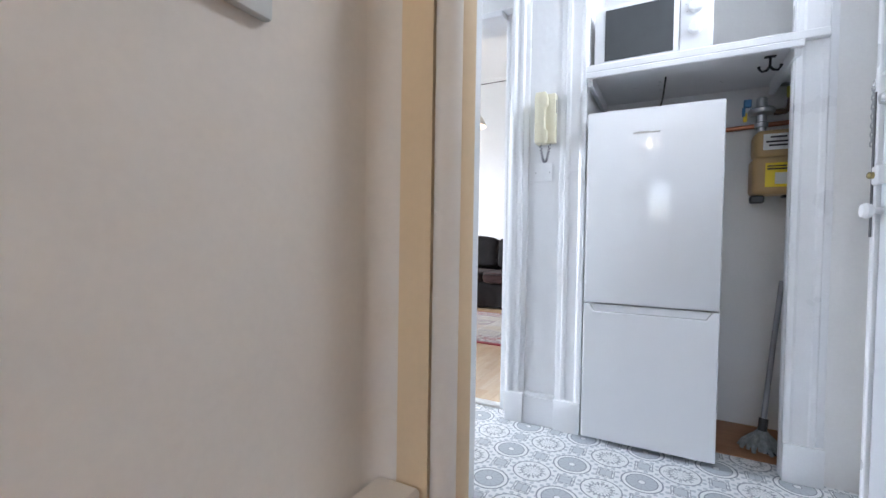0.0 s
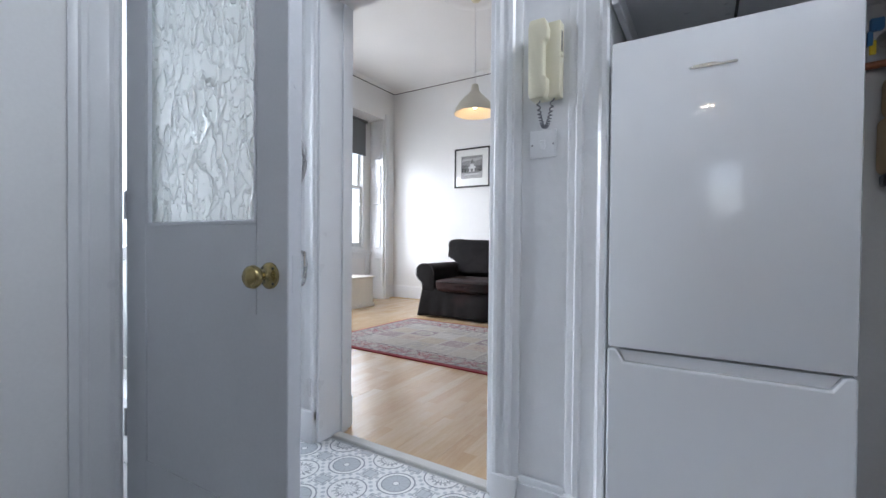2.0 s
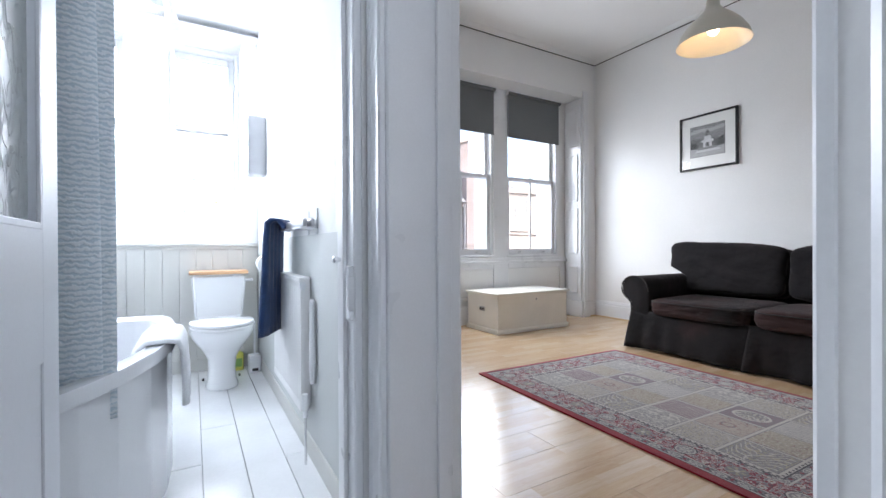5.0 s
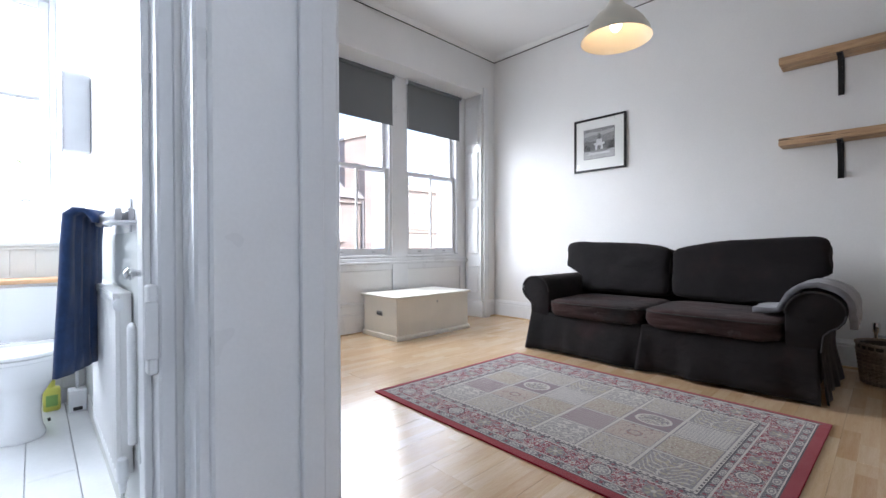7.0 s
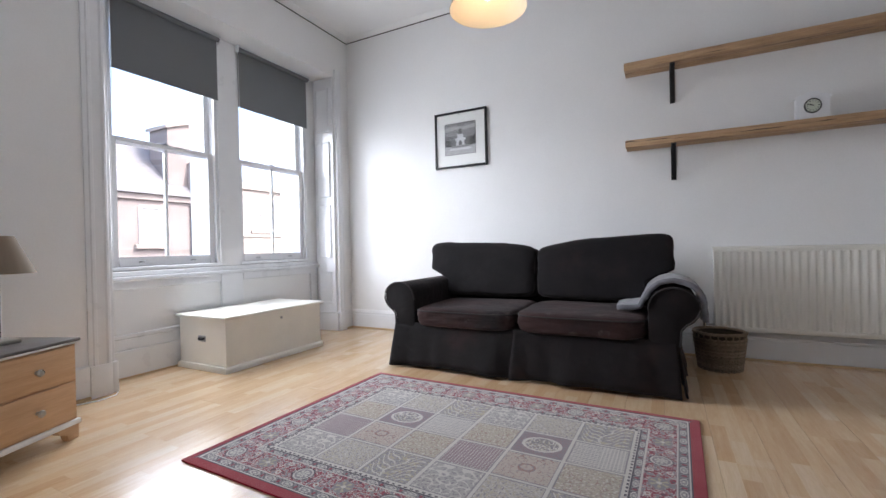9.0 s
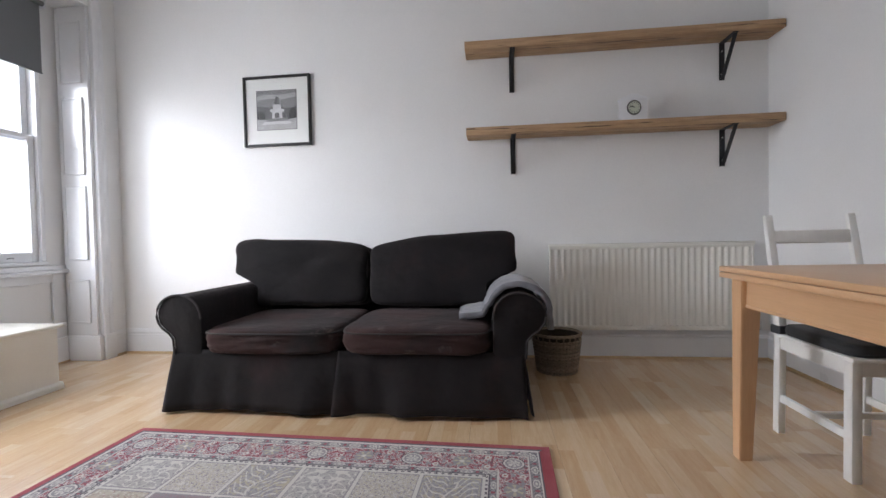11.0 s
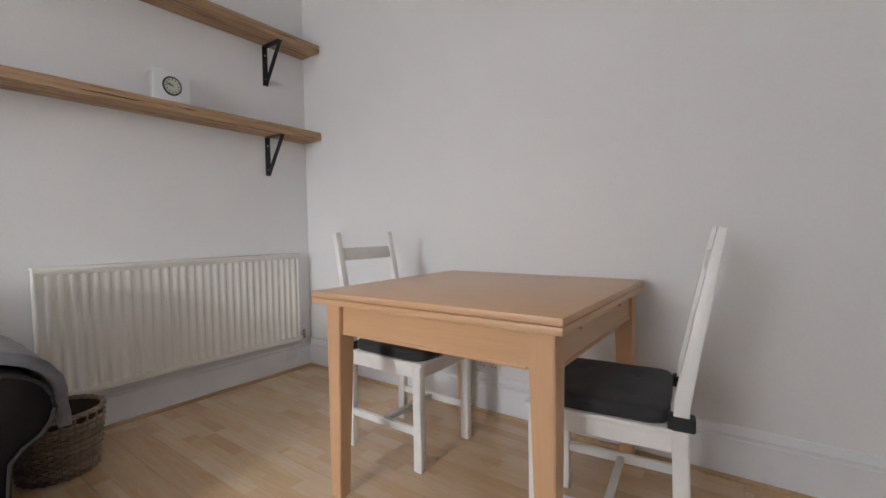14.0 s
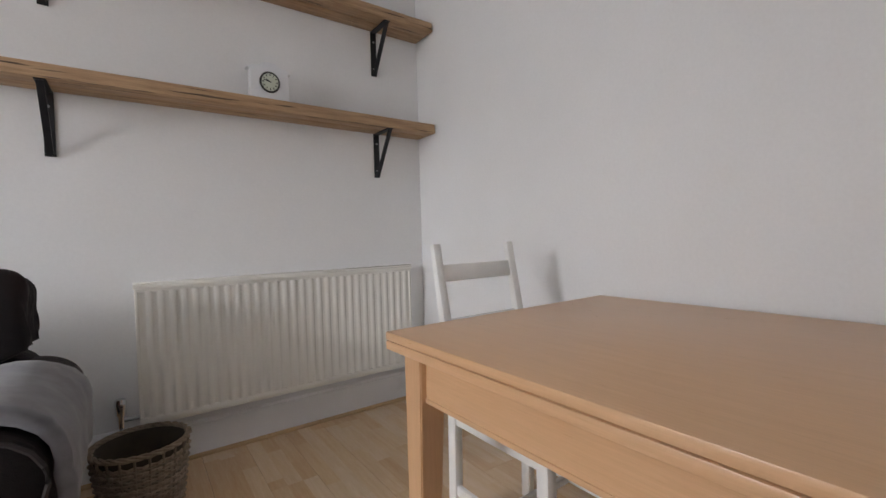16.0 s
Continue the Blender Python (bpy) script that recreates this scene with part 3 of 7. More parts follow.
def piping(bm, mid, size, p, z_at, r=0.005, lean=0.0, n=64):
    pts = []
    rot = Matrix.Rotation(lean, 3, "X")
    for k in range(n + 1):
        a = k * math.tau / n
        c, s = math.cos(a), math.sin(a)
        m = (abs(c) ** p + abs(s) ** p) ** (1 / p)
        pts.append(Vector(mid) + rot @ Vector((c / m * size[0] / 2, s / m * size[1] / 2, z_at)))
    return tube(bm, pts, r, 6)


def sofa_cloth(name, red=0.0):
    m, nt, b = nodes_of(name)
    v = coords(nt)
    big, fine = noise_tex(nt, v, 3.5, 4), noise_tex(nt, v, 420, 2)
    c = ramp(nt, big, [(0.35, (0.0095, 0.0085, 0.0095)), (0.55, (0.0145, 0.012, 0.013)), (0.75, (0.032, 0.019, 0.019))])
    if red:
        worn, spot = noise_tex(nt, v, 2.3, 3), noise_tex(nt, v, 9.0, 4, (1, 0.6, 1), 0.7)
        c = mix(nt, red, c, ramp(nt, worn, [(0.42, (0.02, 0.018, 0.019)), (0.62, (0.075, 0.034, 0.031))]))
        c = mix(nt, 0.55, c, ramp(nt, spot, [(0.60, (0.02, 0.018, 0.019)), (0.68, (0.13, 0.10, 0.095))]), "LIGHTEN")
    c = mix(nt, 0.25, c, ramp(nt, fine, [(0.3, (0.007, 0.007, 0.008)), (0.7, (0.030, 0.027, 0.028))]))
    nt.links.new(c, b.inputs["Base Color"])
    b.inputs["Roughness"].default_value = 0.88
    b.inputs["Sheen Weight"].default_value, b.inputs["Sheen Roughness"].default_value = 0.13, 0.4
    b.inputs["Sheen Tint"].default_value = (0.55, 0.45, 0.45, 1)
    b.inputs["Specular IOR Level"].default_value = 0.2
    crease, fold = noise_tex(nt, v, 5.0, 3, (1, 1.6, 1), 0.6), noise_tex(nt, v, 13.0, 2, (1, 0.7, 1.4))
    X.nt = nt
    bump(nt, b, X(fine) * 0.12 + (X(crease) - 0.5).abs() * 1.6 + X(fold) * 0.35, 0.8, 0.012)
    return m


velour = sofa_cloth("sofa_velour")
velour_worn = sofa_cloth("sofa_velour_worn", 0.62)
velour_pipe = plain("velour_pipe", (0.022, 0.019, 0.020), 0.8, var=0.1)

sofa = thing("sofa", "dark brown-black velour two-seat sofa with rolled arms and pleated skirt", "sofa", (-1.535, 5.97, 0))
bm = B()
box(bm, (-0.79, -0.44, 0.12), (0.82, 0.40, 0.315), 0.03, 2)
part("base", bm, velour, sofa)
bm = B()
prism(bm, [(-0.92, 0.12), (0.97, 0.12), (0.99, 0.52), (0.96, 0.62), (0.89, 0.68), (0.84, 0.77), (0.78, 0.79), (-0.76, 0.79), (-0.82, 0.77), (-0.86, 0.68), (-0.92, 0.62), (-0.94, 0.52)], "y", 0.29, 0.46, 0.025)
part("back_frame", bm, velour, sofa)


def arm_outline(s, grow=0.0):
    c = 0.95 if s > 0 else 0.905
    pts = [(c - 0.135, 0.12), (c - 0.135, 0.50)]
    for k in range(13):
        a = radians(172 - k * 19.5)
        pts.append((c + (0.130 + grow) * math.cos(a), 0.520 + (0.112 + grow) * math.sin(a)))
    pts += [(c + 0.035, 0.39), (c + 0.028, 0.3), (c + 0.03, 0.12)]
    return [(s * x, z) for x, z in pts]


for s in (-1, 1):
    bm = B()
    prism(bm, arm_outline(s), "y", -0.455, 0.40, 0.012)
    arm = part("armrest", bm, velour, sofa)
    bm = B()
    tube(bm, [(x, -0.458, z) for x, z in arm_outline(s)[1:-1]], 0.006, 6)
    part("piping", bm, velour_pipe, arm)
for s, h, tp in ((-1, -0.004, -0.02), (1, 0.0, 0.055)):
    bm = B()
    mid = 0.41 if s > 0 else -0.388
    wide = 0.80 if s > 0 else 0.775
    soft_block(bm, (mid, -0.125, 0.382 + h), (wide, 0.74, 0.15), 7, 26, 0, 0.014, s * 3, 0.0, 0.006)
    c = part("seat_cushion", bm, velour_worn, sofa, "dark seat cushion worn reddish and creased")
    bm = B()
    piping(bm, (mid, -0.125, 0.382 + h), (wide, 0.742), 7, 0.047)
    part("piping", bm, velour_pipe, c)
    bm = B()
    soft_block(bm, (s * 0.472 + (0.015 if s > 0 else -0.005), 0.235, 0.695 + h), (0.955 if s > 0 else 0.935, 0.24, 0.445 + (0.02 if s > 0 else 0)), 9, 28, -0.16, 0.020, s * 5 + 1, tp, 0.005)
    for v in bm.verts:
        k = min(1.0, max(0.0, (0.70 - v.co.z) / 0.09))
        lim = 0.775 if s > 0 else 0.76
        if s * v.co.x > lim:
            v.co.x = s * (lim + (s * v.co.x - lim) * (1 - k))
        v.co.z -= 0.035 * math.exp(-((s * v.co.x - 0.02) / 0.22) ** 2) * max(0.0, (v.co.z - 0.75) / 0.2)
    c = part("back_cushion", bm, velour, sofa)
    bm = B()
    rot = Matrix.Rotation(-0.16, 3, "X")
    pts = []
    for k in range(65):
        a = k * math.tau / 64
        m = (abs(math.cos(a)) ** 9 + abs(math.sin(a)) ** 9) ** (1 / 9)
        z = math.sin(a) / m * (0.219 if s < 0 else 0.229)
        x = math.cos(a) / m * (0.473 if s > 0 else 0.463)
        z += tp * (x / 0.935) * max(0.0, z / 0.48 + 0.5)
        q = Vector((s * 0.472 + (0.015 if s > 0 else -0.005), 0.235, 0.695 + h)) + rot @ Vector((x, -0.075, z))
        k = min(1.0, max(0.0, (0.70 - q.z) / 0.09))
        if s * q.x > lim:
            q.x = s * (lim + (s * q.x - lim) * (1 - k))
        q.z -= 0.035 * math.exp(-((s * q.x - 0.02) / 0.22) ** 2) * max(0.0, (q.z - 0.75) / 0.2)
        pts.append(q)
    tube(bm, pts, 0.005, 6)
    part("piping", bm, velour_pipe, c)


def skirt_sheet(bm, a, c, out, z1, z0, flare, waves, seed):
    """A hanging cloth strip with soft folds that open towards the floor."""
    a, c, out = Vector((*a, 0)), Vector((*c, 0)), Vector((*out, 0))
    nu, nv = 60, 7
    grid = []
    for i in range(nu + 1):
        u = i / nu
        row = []
        for j in range(nv + 1):
            h = j / nv
            p = a.lerp(c, u)
            wob = math.sin(u * waves * math.tau + seed) * 0.5 + 1.3 * noise.noise(Vector((u * 8 + seed, h * 0.6, 0))) + 0.15 * noise.noise(Vector((u * 16 + seed, h, 4)))
            d = flare * h + 0.026 * h * wob
            edge = (c - a).normalized() * (0.016 * h * (1 if u > 0.5 else -1) * max(0.0, abs(u - 0.5) * 2 - 0.86) * 7)
            row.append(bm.verts.new(p + out * d + edge + Vector((0, 0, z1 + (z0 + 0.014 * max(0.0, math.sin(u * math.pi)) + 0.006 * noise.noise(Vector((u * 9 + seed, 3, 0))) - z1) * h))))
        grid.append(row)
    for i in range(nu):
        for j in range(nv):
            bm.faces.new((grid[i][j], grid[i + 1][j], grid[i + 1][j + 1], grid[i][j + 1]))


for a, c, o, sd in (((-0.945, -0.45), (0.0, -0.45), (0, -1), 0.3), ((0.0, -0.452), (0.965, -0.452), (0, -1), 2.1), ((-0.945, 0.44), (-0.945, -0.45), (-1, 0), 4.0), ((0.968, -0.45), (0.968, 0.44), (1, 0), 1.0)):
    bm = B()
    skirt_sheet(bm, a, c, o, 0.33, 0.012, 0.07 if o[1] else 0.045, 2.6, sd)
    sk = part("skirt", bm, velour, sofa)
    md = sk.modifiers.new("thick", "SOLIDIFY")
    md.thickness = 0.008
for x in (-0.85, 0.85):
    for y in (-0.38, 0.38):
        bm = B()
        rod(bm, (x, y, 0), (x, y, 0.13), 0.022, 0.026)
        part("leg", bm, dark_plastic, sofa)

# grey throw over one arm
bm = B()
path = [(0.635, 0.462), (0.66, 0.463), (0.70, 0.464), (0.74, 0.467), (0.775, 0.475), (0.798, 0.52)]
for k in range(12):
    a = radians(168 - k * 16)
    path.append((0.950 + 0.139 * math.cos(a), 0.520 + 0.122 * math.sin(a)))
path += [(1.092, 0.47), (1.090, 0.43)]
rows = []
for i, (x, z) in enumerate(path):
    t = i / (len(path) - 1)
    y0 = -0.405 + 0.025 * math.sin(t * 5) + (0.14 * (1 - t) if t < 0.3 else 0) * 0.6
    y1 = 0.16 - 0.10 * t + 0.03 * math.sin(t * 9)
    if t < 0.25:
        y1 -= 0.22 * (0.25 - t) * 4
    rows.append([bm.verts.new((-1.535 + x + 0.004 * math.sin(j * 1.3 + i), 5.97 + y0 + (y1 - y0) * j / 14, z + 0.010 + 0.010 * abs(noise.noise(Vector((i * 0.5, j * 0.55, 3)))))) for j in range(15)])
for a, c in zip(rows, rows[1:]):
    for j in range(14):
        bm.faces.new((a[j], a[j + 1], c[j + 1], c[j]))
throw_cloth = plain("throw_cloth", (0.17, 0.17, 0.19), 0.95, var=0.3, scale=14, grain=500, relief=0.6, sheen=0.3)
blanket = whole("throw_blanket", bm, throw_cloth, "soft grey throw draped over the sofa arm", "blanket", smooth=80)
blanket.modifiers.new("thick", "SOLIDIFY").thickness = 0.03

# dining table with a draw-leaf top
table = thing("dining_table", "light beech draw-leaf dining table with tapered legs", "table", (0.702, 4.791, 0))
TX, TY = 0.468, 0.486
bm = B()
box(bm, (-TX, -TY, 0.751), (TX, TY, 0.772), 0.003, 2)
part("tabletop", bm, beech_y, table)
bm = B()
box(bm, (-TX, -TY, 0.726), (TX, TY, 0.7485), 0.003, 2)
part("leaf", bm, beech_y, table)
for lo, hi, mt in (((-0.436, -0.385, 0.62), (-0.413, 0.365, 0.726), beech_y), ((0.413, -0.385, 0.62), (0.436, 0.365, 0.726), beech_y),
                   ((-0.40, -0.448, 0.62), (0.40, -0.425, 0.726), beech), ((-0.40, 0.385, 0.62), (0.40, 0.408, 0.726), beech)):
    bm = B()
    box(bm, lo, hi, 0.003)
    a = part("apron", bm, mt, table)
    bm = B()
    if hi[0] - lo[0] < 0.1:
        box(bm, (lo[0] - 0.003, lo[1] + 0.01, 0.617), (hi[0] + 0.003, hi[1] - 0.01, 0.629), 0.003, 2)
    else:
        box(bm, (lo[0] + 0.01, lo[1] - 0.003, 0.617), (hi[0] - 0.01, hi[1] + 0.003, 0.629), 0.003, 2)
    part("bead", bm, mt, a)
for sx in (-1, 1):
    for ly in (-0.422, 0.382):
        bm = B()
        b = bmesh.new()
        bmesh.ops.create_cube(b, size=1)
        for v in b.verts:
            w = 0.074 if v.co.z > 0 else 0.050
            v.co = Vector((v.co.x * w, v.co.y * w, (v.co.z + 0.5) * 0.725))
            if v.co.z < 0.1:
                v.co += Vector((sx * 0.011, math.copysign(0.011, ly), 0))
        bmesh.ops.bevel(b, geom=b.edges[:], offset=0.003, segments=2, affect="EDGES")
        b.transform(Matrix.Translation((sx * 0.416, ly, 0)))
        merged(bm, b)
        part("leg", bm, beech_z, table)
for x in (-0.24, 0.2):
    bm = B()
    rod(bm, (x, -0.447, 0.708), (x, -0.461, 0.708), 0.010)
    part("leaf_stop", bm, beech, table)


# white dining chair with a tied seat pad
def dining_chair(at, turn, label):
    ch = thing("dining_chair", label, "chair", at, turn, group="chairs at the table")
    for sx in (-1, 1):
        bm = B()
        prism(bm, [(-0.212, 0), (-0.172, 0), (-0.172, 0.44), (-0.212, 0.44)], "x", sx * 0.175 - 0.018, sx * 0.175 + 0.018, 0.004)
        part("front_leg", bm, chair_white, ch)
        bm = B()
        outline = [(0.192, 0), (0.230, 0), (0.222, 0.42), (0.226, 0.52), (0.302, 0.985), (0.280, 0.990), (0.188, 0.54), (0.182, 0.42)]
        prism(bm, outline, "x", sx * 0.175 - 0.016, sx * 0.175 + 0.016, 0.004)
        part("back_post", bm, chair_white, ch)
        bm = B()
        box(bm, (sx * 0.175 - 0.010, -0.175, 0.385), (sx * 0.175 + 0.010, 0.19, 0.44), 0.003)
        part("seat_rail", bm, chair_white, ch)
        bm = B()
        box(bm, (sx * 0.175 - 0.009, -0.175, 0.145), (sx * 0.175 + 0.009, 0.21, 0.178), 0.003)
        part("stretcher", bm, chair_white, ch)
    for y0, y1 in ((-0.205, -0.182), (0.19, 0.21)):
        bm = B()
        box(bm, (-0.158, y0, 0.385), (0.158, y1, 0.44), 0.003)
        part("seat_rail", bm, chair_white, ch)
    bm = B()
    box(bm, (-0.158, 0.0, 0.15), (0.158, 0.022, 0.175), 0.003)
    part("stretcher", bm, chair_white, ch)
    bm = B()
    box(bm, (-0.197, -0.222, 0.44), (0.197, 0.185, 0.456), 0.005, 2)
    part("seat", bm, chair_white, ch)
    for z, dy in ((0.886, 0.274), (0.70, 0.242)):
        bm = B()
        rot = Matrix.Rotation(radians(-11), 4, "X")
        box(bm, (-0.160, dy - 0.01, z - 0.030), (0.160, dy + 0.01, z + 0.030), 0.006, 2, rot)
        part("back_rail", bm, chair_white, ch)
    bm = B()
    soft_block(bm, (0, -0.022, 0.480), (0.385, 0.395, 0.052), 9, 14, 0, 0.004, 2)
    for v in bm.verts:
        if v.co.z > 0.48:
            for tx in (-0.09, 0.09):
                for ty in (-0.11, 0.07):
                    d = math.hypot(v.co.x - tx, v.co.y - ty)
                    v.co.z -= 0.016 * math.exp(-(d / 0.025) ** 2)
    pad = part("seat_pad", bm, cushion_grey, ch, "dark grey tufted seat pad")
    for tx in (-0.09, 0.09):
        for ty in (-0.11, 0.07):
            bm = B()
            ball(bm, (tx, ty, 0.4935), 0.007, (1, 1, 0.5), 10)
            part("tuft_button", bm, cushion_grey, pad)
    for sx in (-1, 1):
        bm = B()
        box(bm, (sx * 0.175 - 0.021, 0.172, 0.452), (sx * 0.175 + 0.021, 0.238, 0.49), 0.004)
        part("pad_tie", bm, cushion_grey, pad)
    return ch


dining_chair((0.742, 5.229, 0), 0, "white painted wooden chair with dark grey pad by the radiator")
dining_chair((0.655, 4.305, 0), 186, "white painted wooden chair with dark grey pad at the table end")

# rustic wall shelves on black brackets
for z0, thick in ((2.255, 0.055), (1.647, 0.055)):
    sh = thing("wall_shelf", "thick rustic timber wall shelf on black steel brackets", "shelf", (0.19, N_Y, z0), group="shelves above the sofa")
    for i, (d0, d1) in enumerate(((-0.198, -0.106), (-0.099, -0.004))):
        bm = B()
        box(bm, (-1.078, d0, 0), (1.037, d1, thick), 0.005, 2)
        for v in bm.verts:
            v.co.z += 0.003 * noise.noise(Vector((v.co.x * 2, i, z0)))
        part("plank", bm, rustic, sh)
    for x in (-0.74, 0.735):
        bm = B()
        box(bm, (x - 0.018, -0.0065, -0.262), (x + 0.018, -0.001, -0.001), 0.001)
        box(bm, (x - 0.018, -0.185, -0.0065), (x + 0.018, -0.001, -0.001), 0.001)
        L = math.hypot(0.17, 0.25)
        ang = math.atan2(0.25, 0.17)
        box(bm, (x - 0.012, -0.095 - L / 2, -0.133 - 0.004), (x + 0.012, -0.095 + L / 2, -0.133 + 0.004), 0.001, 1, Matrix.Rotation(-ang, 4, "X"))
        br = part("bracket", bm, black_metal, sh)
        for zz in (-0.06, -0.22):
            bm = B()
            rod(bm, (x, -0.0065, zz), (x, -0.010, zz), 0.006, n=10)
            part("screw", bm, steel, br)

# mantel clock
clock = thing("mantel_clock", "small white scalloped mantel clock with round dial", "clock", (0.281, 6.515, 1.702))
clock.scale = (1.2, 1.15, 1.28)
bm = B()
top = [(-0.075, 0.012), (0.075, 0.012), (0.075, 0.115)]
for k in range(13):
    u = 1 - k / 6
    top.append((u * 0.088 if k in (0, 12) else u * 0.075, 0.118 + 0.030 * math.cos(u * math.pi / 2) ** 0.6 - (0.006 if 0.45 < abs(u) < 0.8 else 0)))
top.append((-0.075, 0.115))
prism(bm, top, "y", -0.022, 0.022, 0.002)
part("case", bm, gloss_white, clock)
bm = B()
box(bm, (-0.085, -0.028, 0), (0.085, 0.028, 0.012), 0.003)
part("foot", bm, gloss_white, clock)
bm = B()
lathe(bm, [(0.0, 0.004), (0.033, 0.004), (0.037, 0.008), (0.040, 0.004), (0.040, -0.004)], (0, -0.022, 0.072), 32, (0, -1, 0))
part("bezel", bm, plain("bezel_dark", (0.05, 0.05, 0.045), 0.4, 0.5), clock)
bm = B()
rod(bm, (0, -0.022, 0.072), (0, -0.0275, 0.072), 0.033, n=32)
dial = part("dial", bm, plain("dial_ivory", (0.62, 0.66, 0.55), 0.5), clock, "pale ivory dial with dark hour marks")
for k in range(12):
    a = k * math.tau / 12
    bm = B()
    box(bm, (-0.0015, -0.029, 0.023), (0.0015, -0.0276, 0.030), 0, 1)
    bm.transform(Matrix.Translation((0, 0, 0.072)) @ Matrix.Rotation(a, 4, "Y"))
    part("hour_mark", bm, black_frame, dial)
for a, L in ((radians(-60), 0.018), (radians(-75), 0.027)):
    bm = B()
    box(bm, (-0.0016, -0.0305, -0.004), (0.0016, -0.0292, L))
    bm.transform(Matrix.Translation((0, 0, 0.072)) @ Matrix.Rotation(a, 4, "Y"))
    part("clock_hand", bm, black_frame, dial)


# panel radiators
def radiator(name, label, width, z0, z1, material, at, turn):
    r = thing(name, label, "radiator", at, turn)
    n = int(width / 0.0465)
    bm = B()
    pts = []
    w = (width - 0.05) / n
    for k in range(n):
        x = -width / 2 + 0.025 + w * k
        # a flat valley, a soft shoulder and a rounded rib
        pts += [(x, -0.0615), (x + w * 0.24, -0.0615), (x + w * 0.36, -0.0630), (x + w * 0.46, -0.0668), (x + w * 0.56, -0.068), (x + w * 0.72, -0.068), (x + w * 0.82, -0.0668), (x + w * 0.92, -0.0630)]
    pts += [(width / 2 - 0.012, -0.0615), (width / 2 - 0.012, -0.048), (-width / 2 + 0.012, -0.048), (-width / 2 + 0.012, -0.0615)]
    prism(bm, pts, "z", z0 + 0.03, z1 - 0.03)
    part("front_panel", bm, material, r)
    bm = B()
    box(bm, (-width / 2, -0.068, z0), (width / 2, -0.045, z0 + 0.036), 0.006, 2), box(bm, (-width / 2, -0.068, z1 - 0.036), (width / 2, -0.045, z1), 0.006, 2)
    box(bm, (-width / 2, -0.066, z0 + 0.03), (-width / 2 + 0.014, -0.045, z1 - 0.03), 0.003), box(bm, (width / 2 - 0.014, -0.066, z0 + 0.03), (width / 2, -0.045, z1 - 0.03), 0.003)
    part("edge_frame", bm, material, r)
    bm = B()
    box(bm, (-width / 2 - 0.004, -0.073, z1 - 0.006), (width / 2 + 0.004, -0.006, z1 + 0.004), 0.003, 2), box(bm, (-width / 2 - 0.004, -0.073, z1 - 0.022), (width / 2 + 0.004, -0.0685, z1 - 0.006), 0.002)
    part("top_grille", bm, material, r)
    for s in (-1, 1):
        bm = B()
        box(bm, (s * (width / 2 - 0.004) - 0.003, -0.046, z0 + 0.02), (s * (width / 2 - 0.004) + 0.003, -0.006, z1 - 0.006), 0.001)
        part("side_cover", bm, material, r)
    bm = B()
    box(bm, (-width / 2 + 0.02, -0.044, z0 + 0.02), (width / 2 - 0.02, -0.0005, z1 - 0.02), 0.002)
    part("back_panel", bm, material, r)
    return r


rad = radiator("radiator", "cream ribbed panel radiator on the wall", 1.40, 0.218, 0.845, radiator_cream, (0.402, N_Y, 0), 0)
bm = B()
rod(bm, (-0.765, -0.05, 0.0), (-0.765, -0.05, 0.24), 0.0075), rod(bm, (-0.765, -0.05, 0.262), (-0.70, -0.05, 0.262), 0.009)
part("pipe", bm, steel, rad)
bm = B()
lathe(bm, [(0.012, 0), (0.014, 0.05), (0.020, 0.06), (0.022, 0.11), (0.018, 0.125), (0, 0.126)], (-0.765, -0.05, 0.23))
part("valve", bm, chrome, rad, "chrome radiator valve with dark cap")
bm = B()
rod(bm, (0.70, -0.05, 0.262), (0.745, -0.05, 0.262), 0.009), rod(bm, (0.74, -0.05, 0.225), (0.74, -0.05, 0.29), 0.012)
part("valve", bm, chrome, rad)

# wicker basket: woven bands round upright stakes
basket = thing("wicker_basket", "grey-brown woven wicker waste basket by the sofa", "basket", (-0.295, 6.30, 0))
basket.scale = (1.04, 1.04, 0.90)
wick = wood("wicker", (0.16, 0.12, 0.085), (0.38, 0.30, 0.22), 0.7, along=2, per_piece=0.5)
wick_in = plain("wicker_in", (0.06, 0.045, 0.03), 0.9, var=0.2, scale=30)
bm = B()
lathe(bm, [(0.0, 0.006), (0.118, 0.006), (0.146, 0.28), (0.140, 0.28), (0.112, 0.012), (0.0, 0.012)], (0, 0, 0), 40)
part("lining", bm, wick_in, basket)
for j in range(19):
    z = 0.008 + j * 0.0132
    r = 0.122 + 0.030 * z / 0.28
    bm = B()
    pts = [((r + 0.0045 * (1 if (k + j) % 2 else -1)) * math.cos(k * math.tau / 44), (r + 0.0045 * (1 if (k + j) % 2 else -1)) * math.sin(k * math.tau / 44), z + 0.0015 * math.sin(k * 3 + j)) for k in range(45)]
    tube(bm, pts, 0.0066, 5)
    part("weave_band", bm, wick, basket)
for k in range(22):
    a = k * math.tau / 22
    bm = B()
    tube(bm, [(0.1225 * math.cos(a), 0.1225 * math.sin(a), 0.004), (0.152 * math.cos(a), 0.152 * math.sin(a), 0.285)], 0.0045, 5)
    part("stake", bm, wick, basket)
bm = B()
for q in range(3):
    tube(bm, [((0.150 + 0.007 * math.sin(k * 0.8 + q * 2.1)) * math.cos(k * math.tau / 72), (0.150 + 0.007 * math.sin(k * 0.8 + q * 2.1)) * math.sin(k * math.tau / 72), 0.288 + 0.007 * math.cos(k * 0.8 + q * 2.1)) for k in range(73)], 0.006, 5)
part("rim", bm, wick, basket)

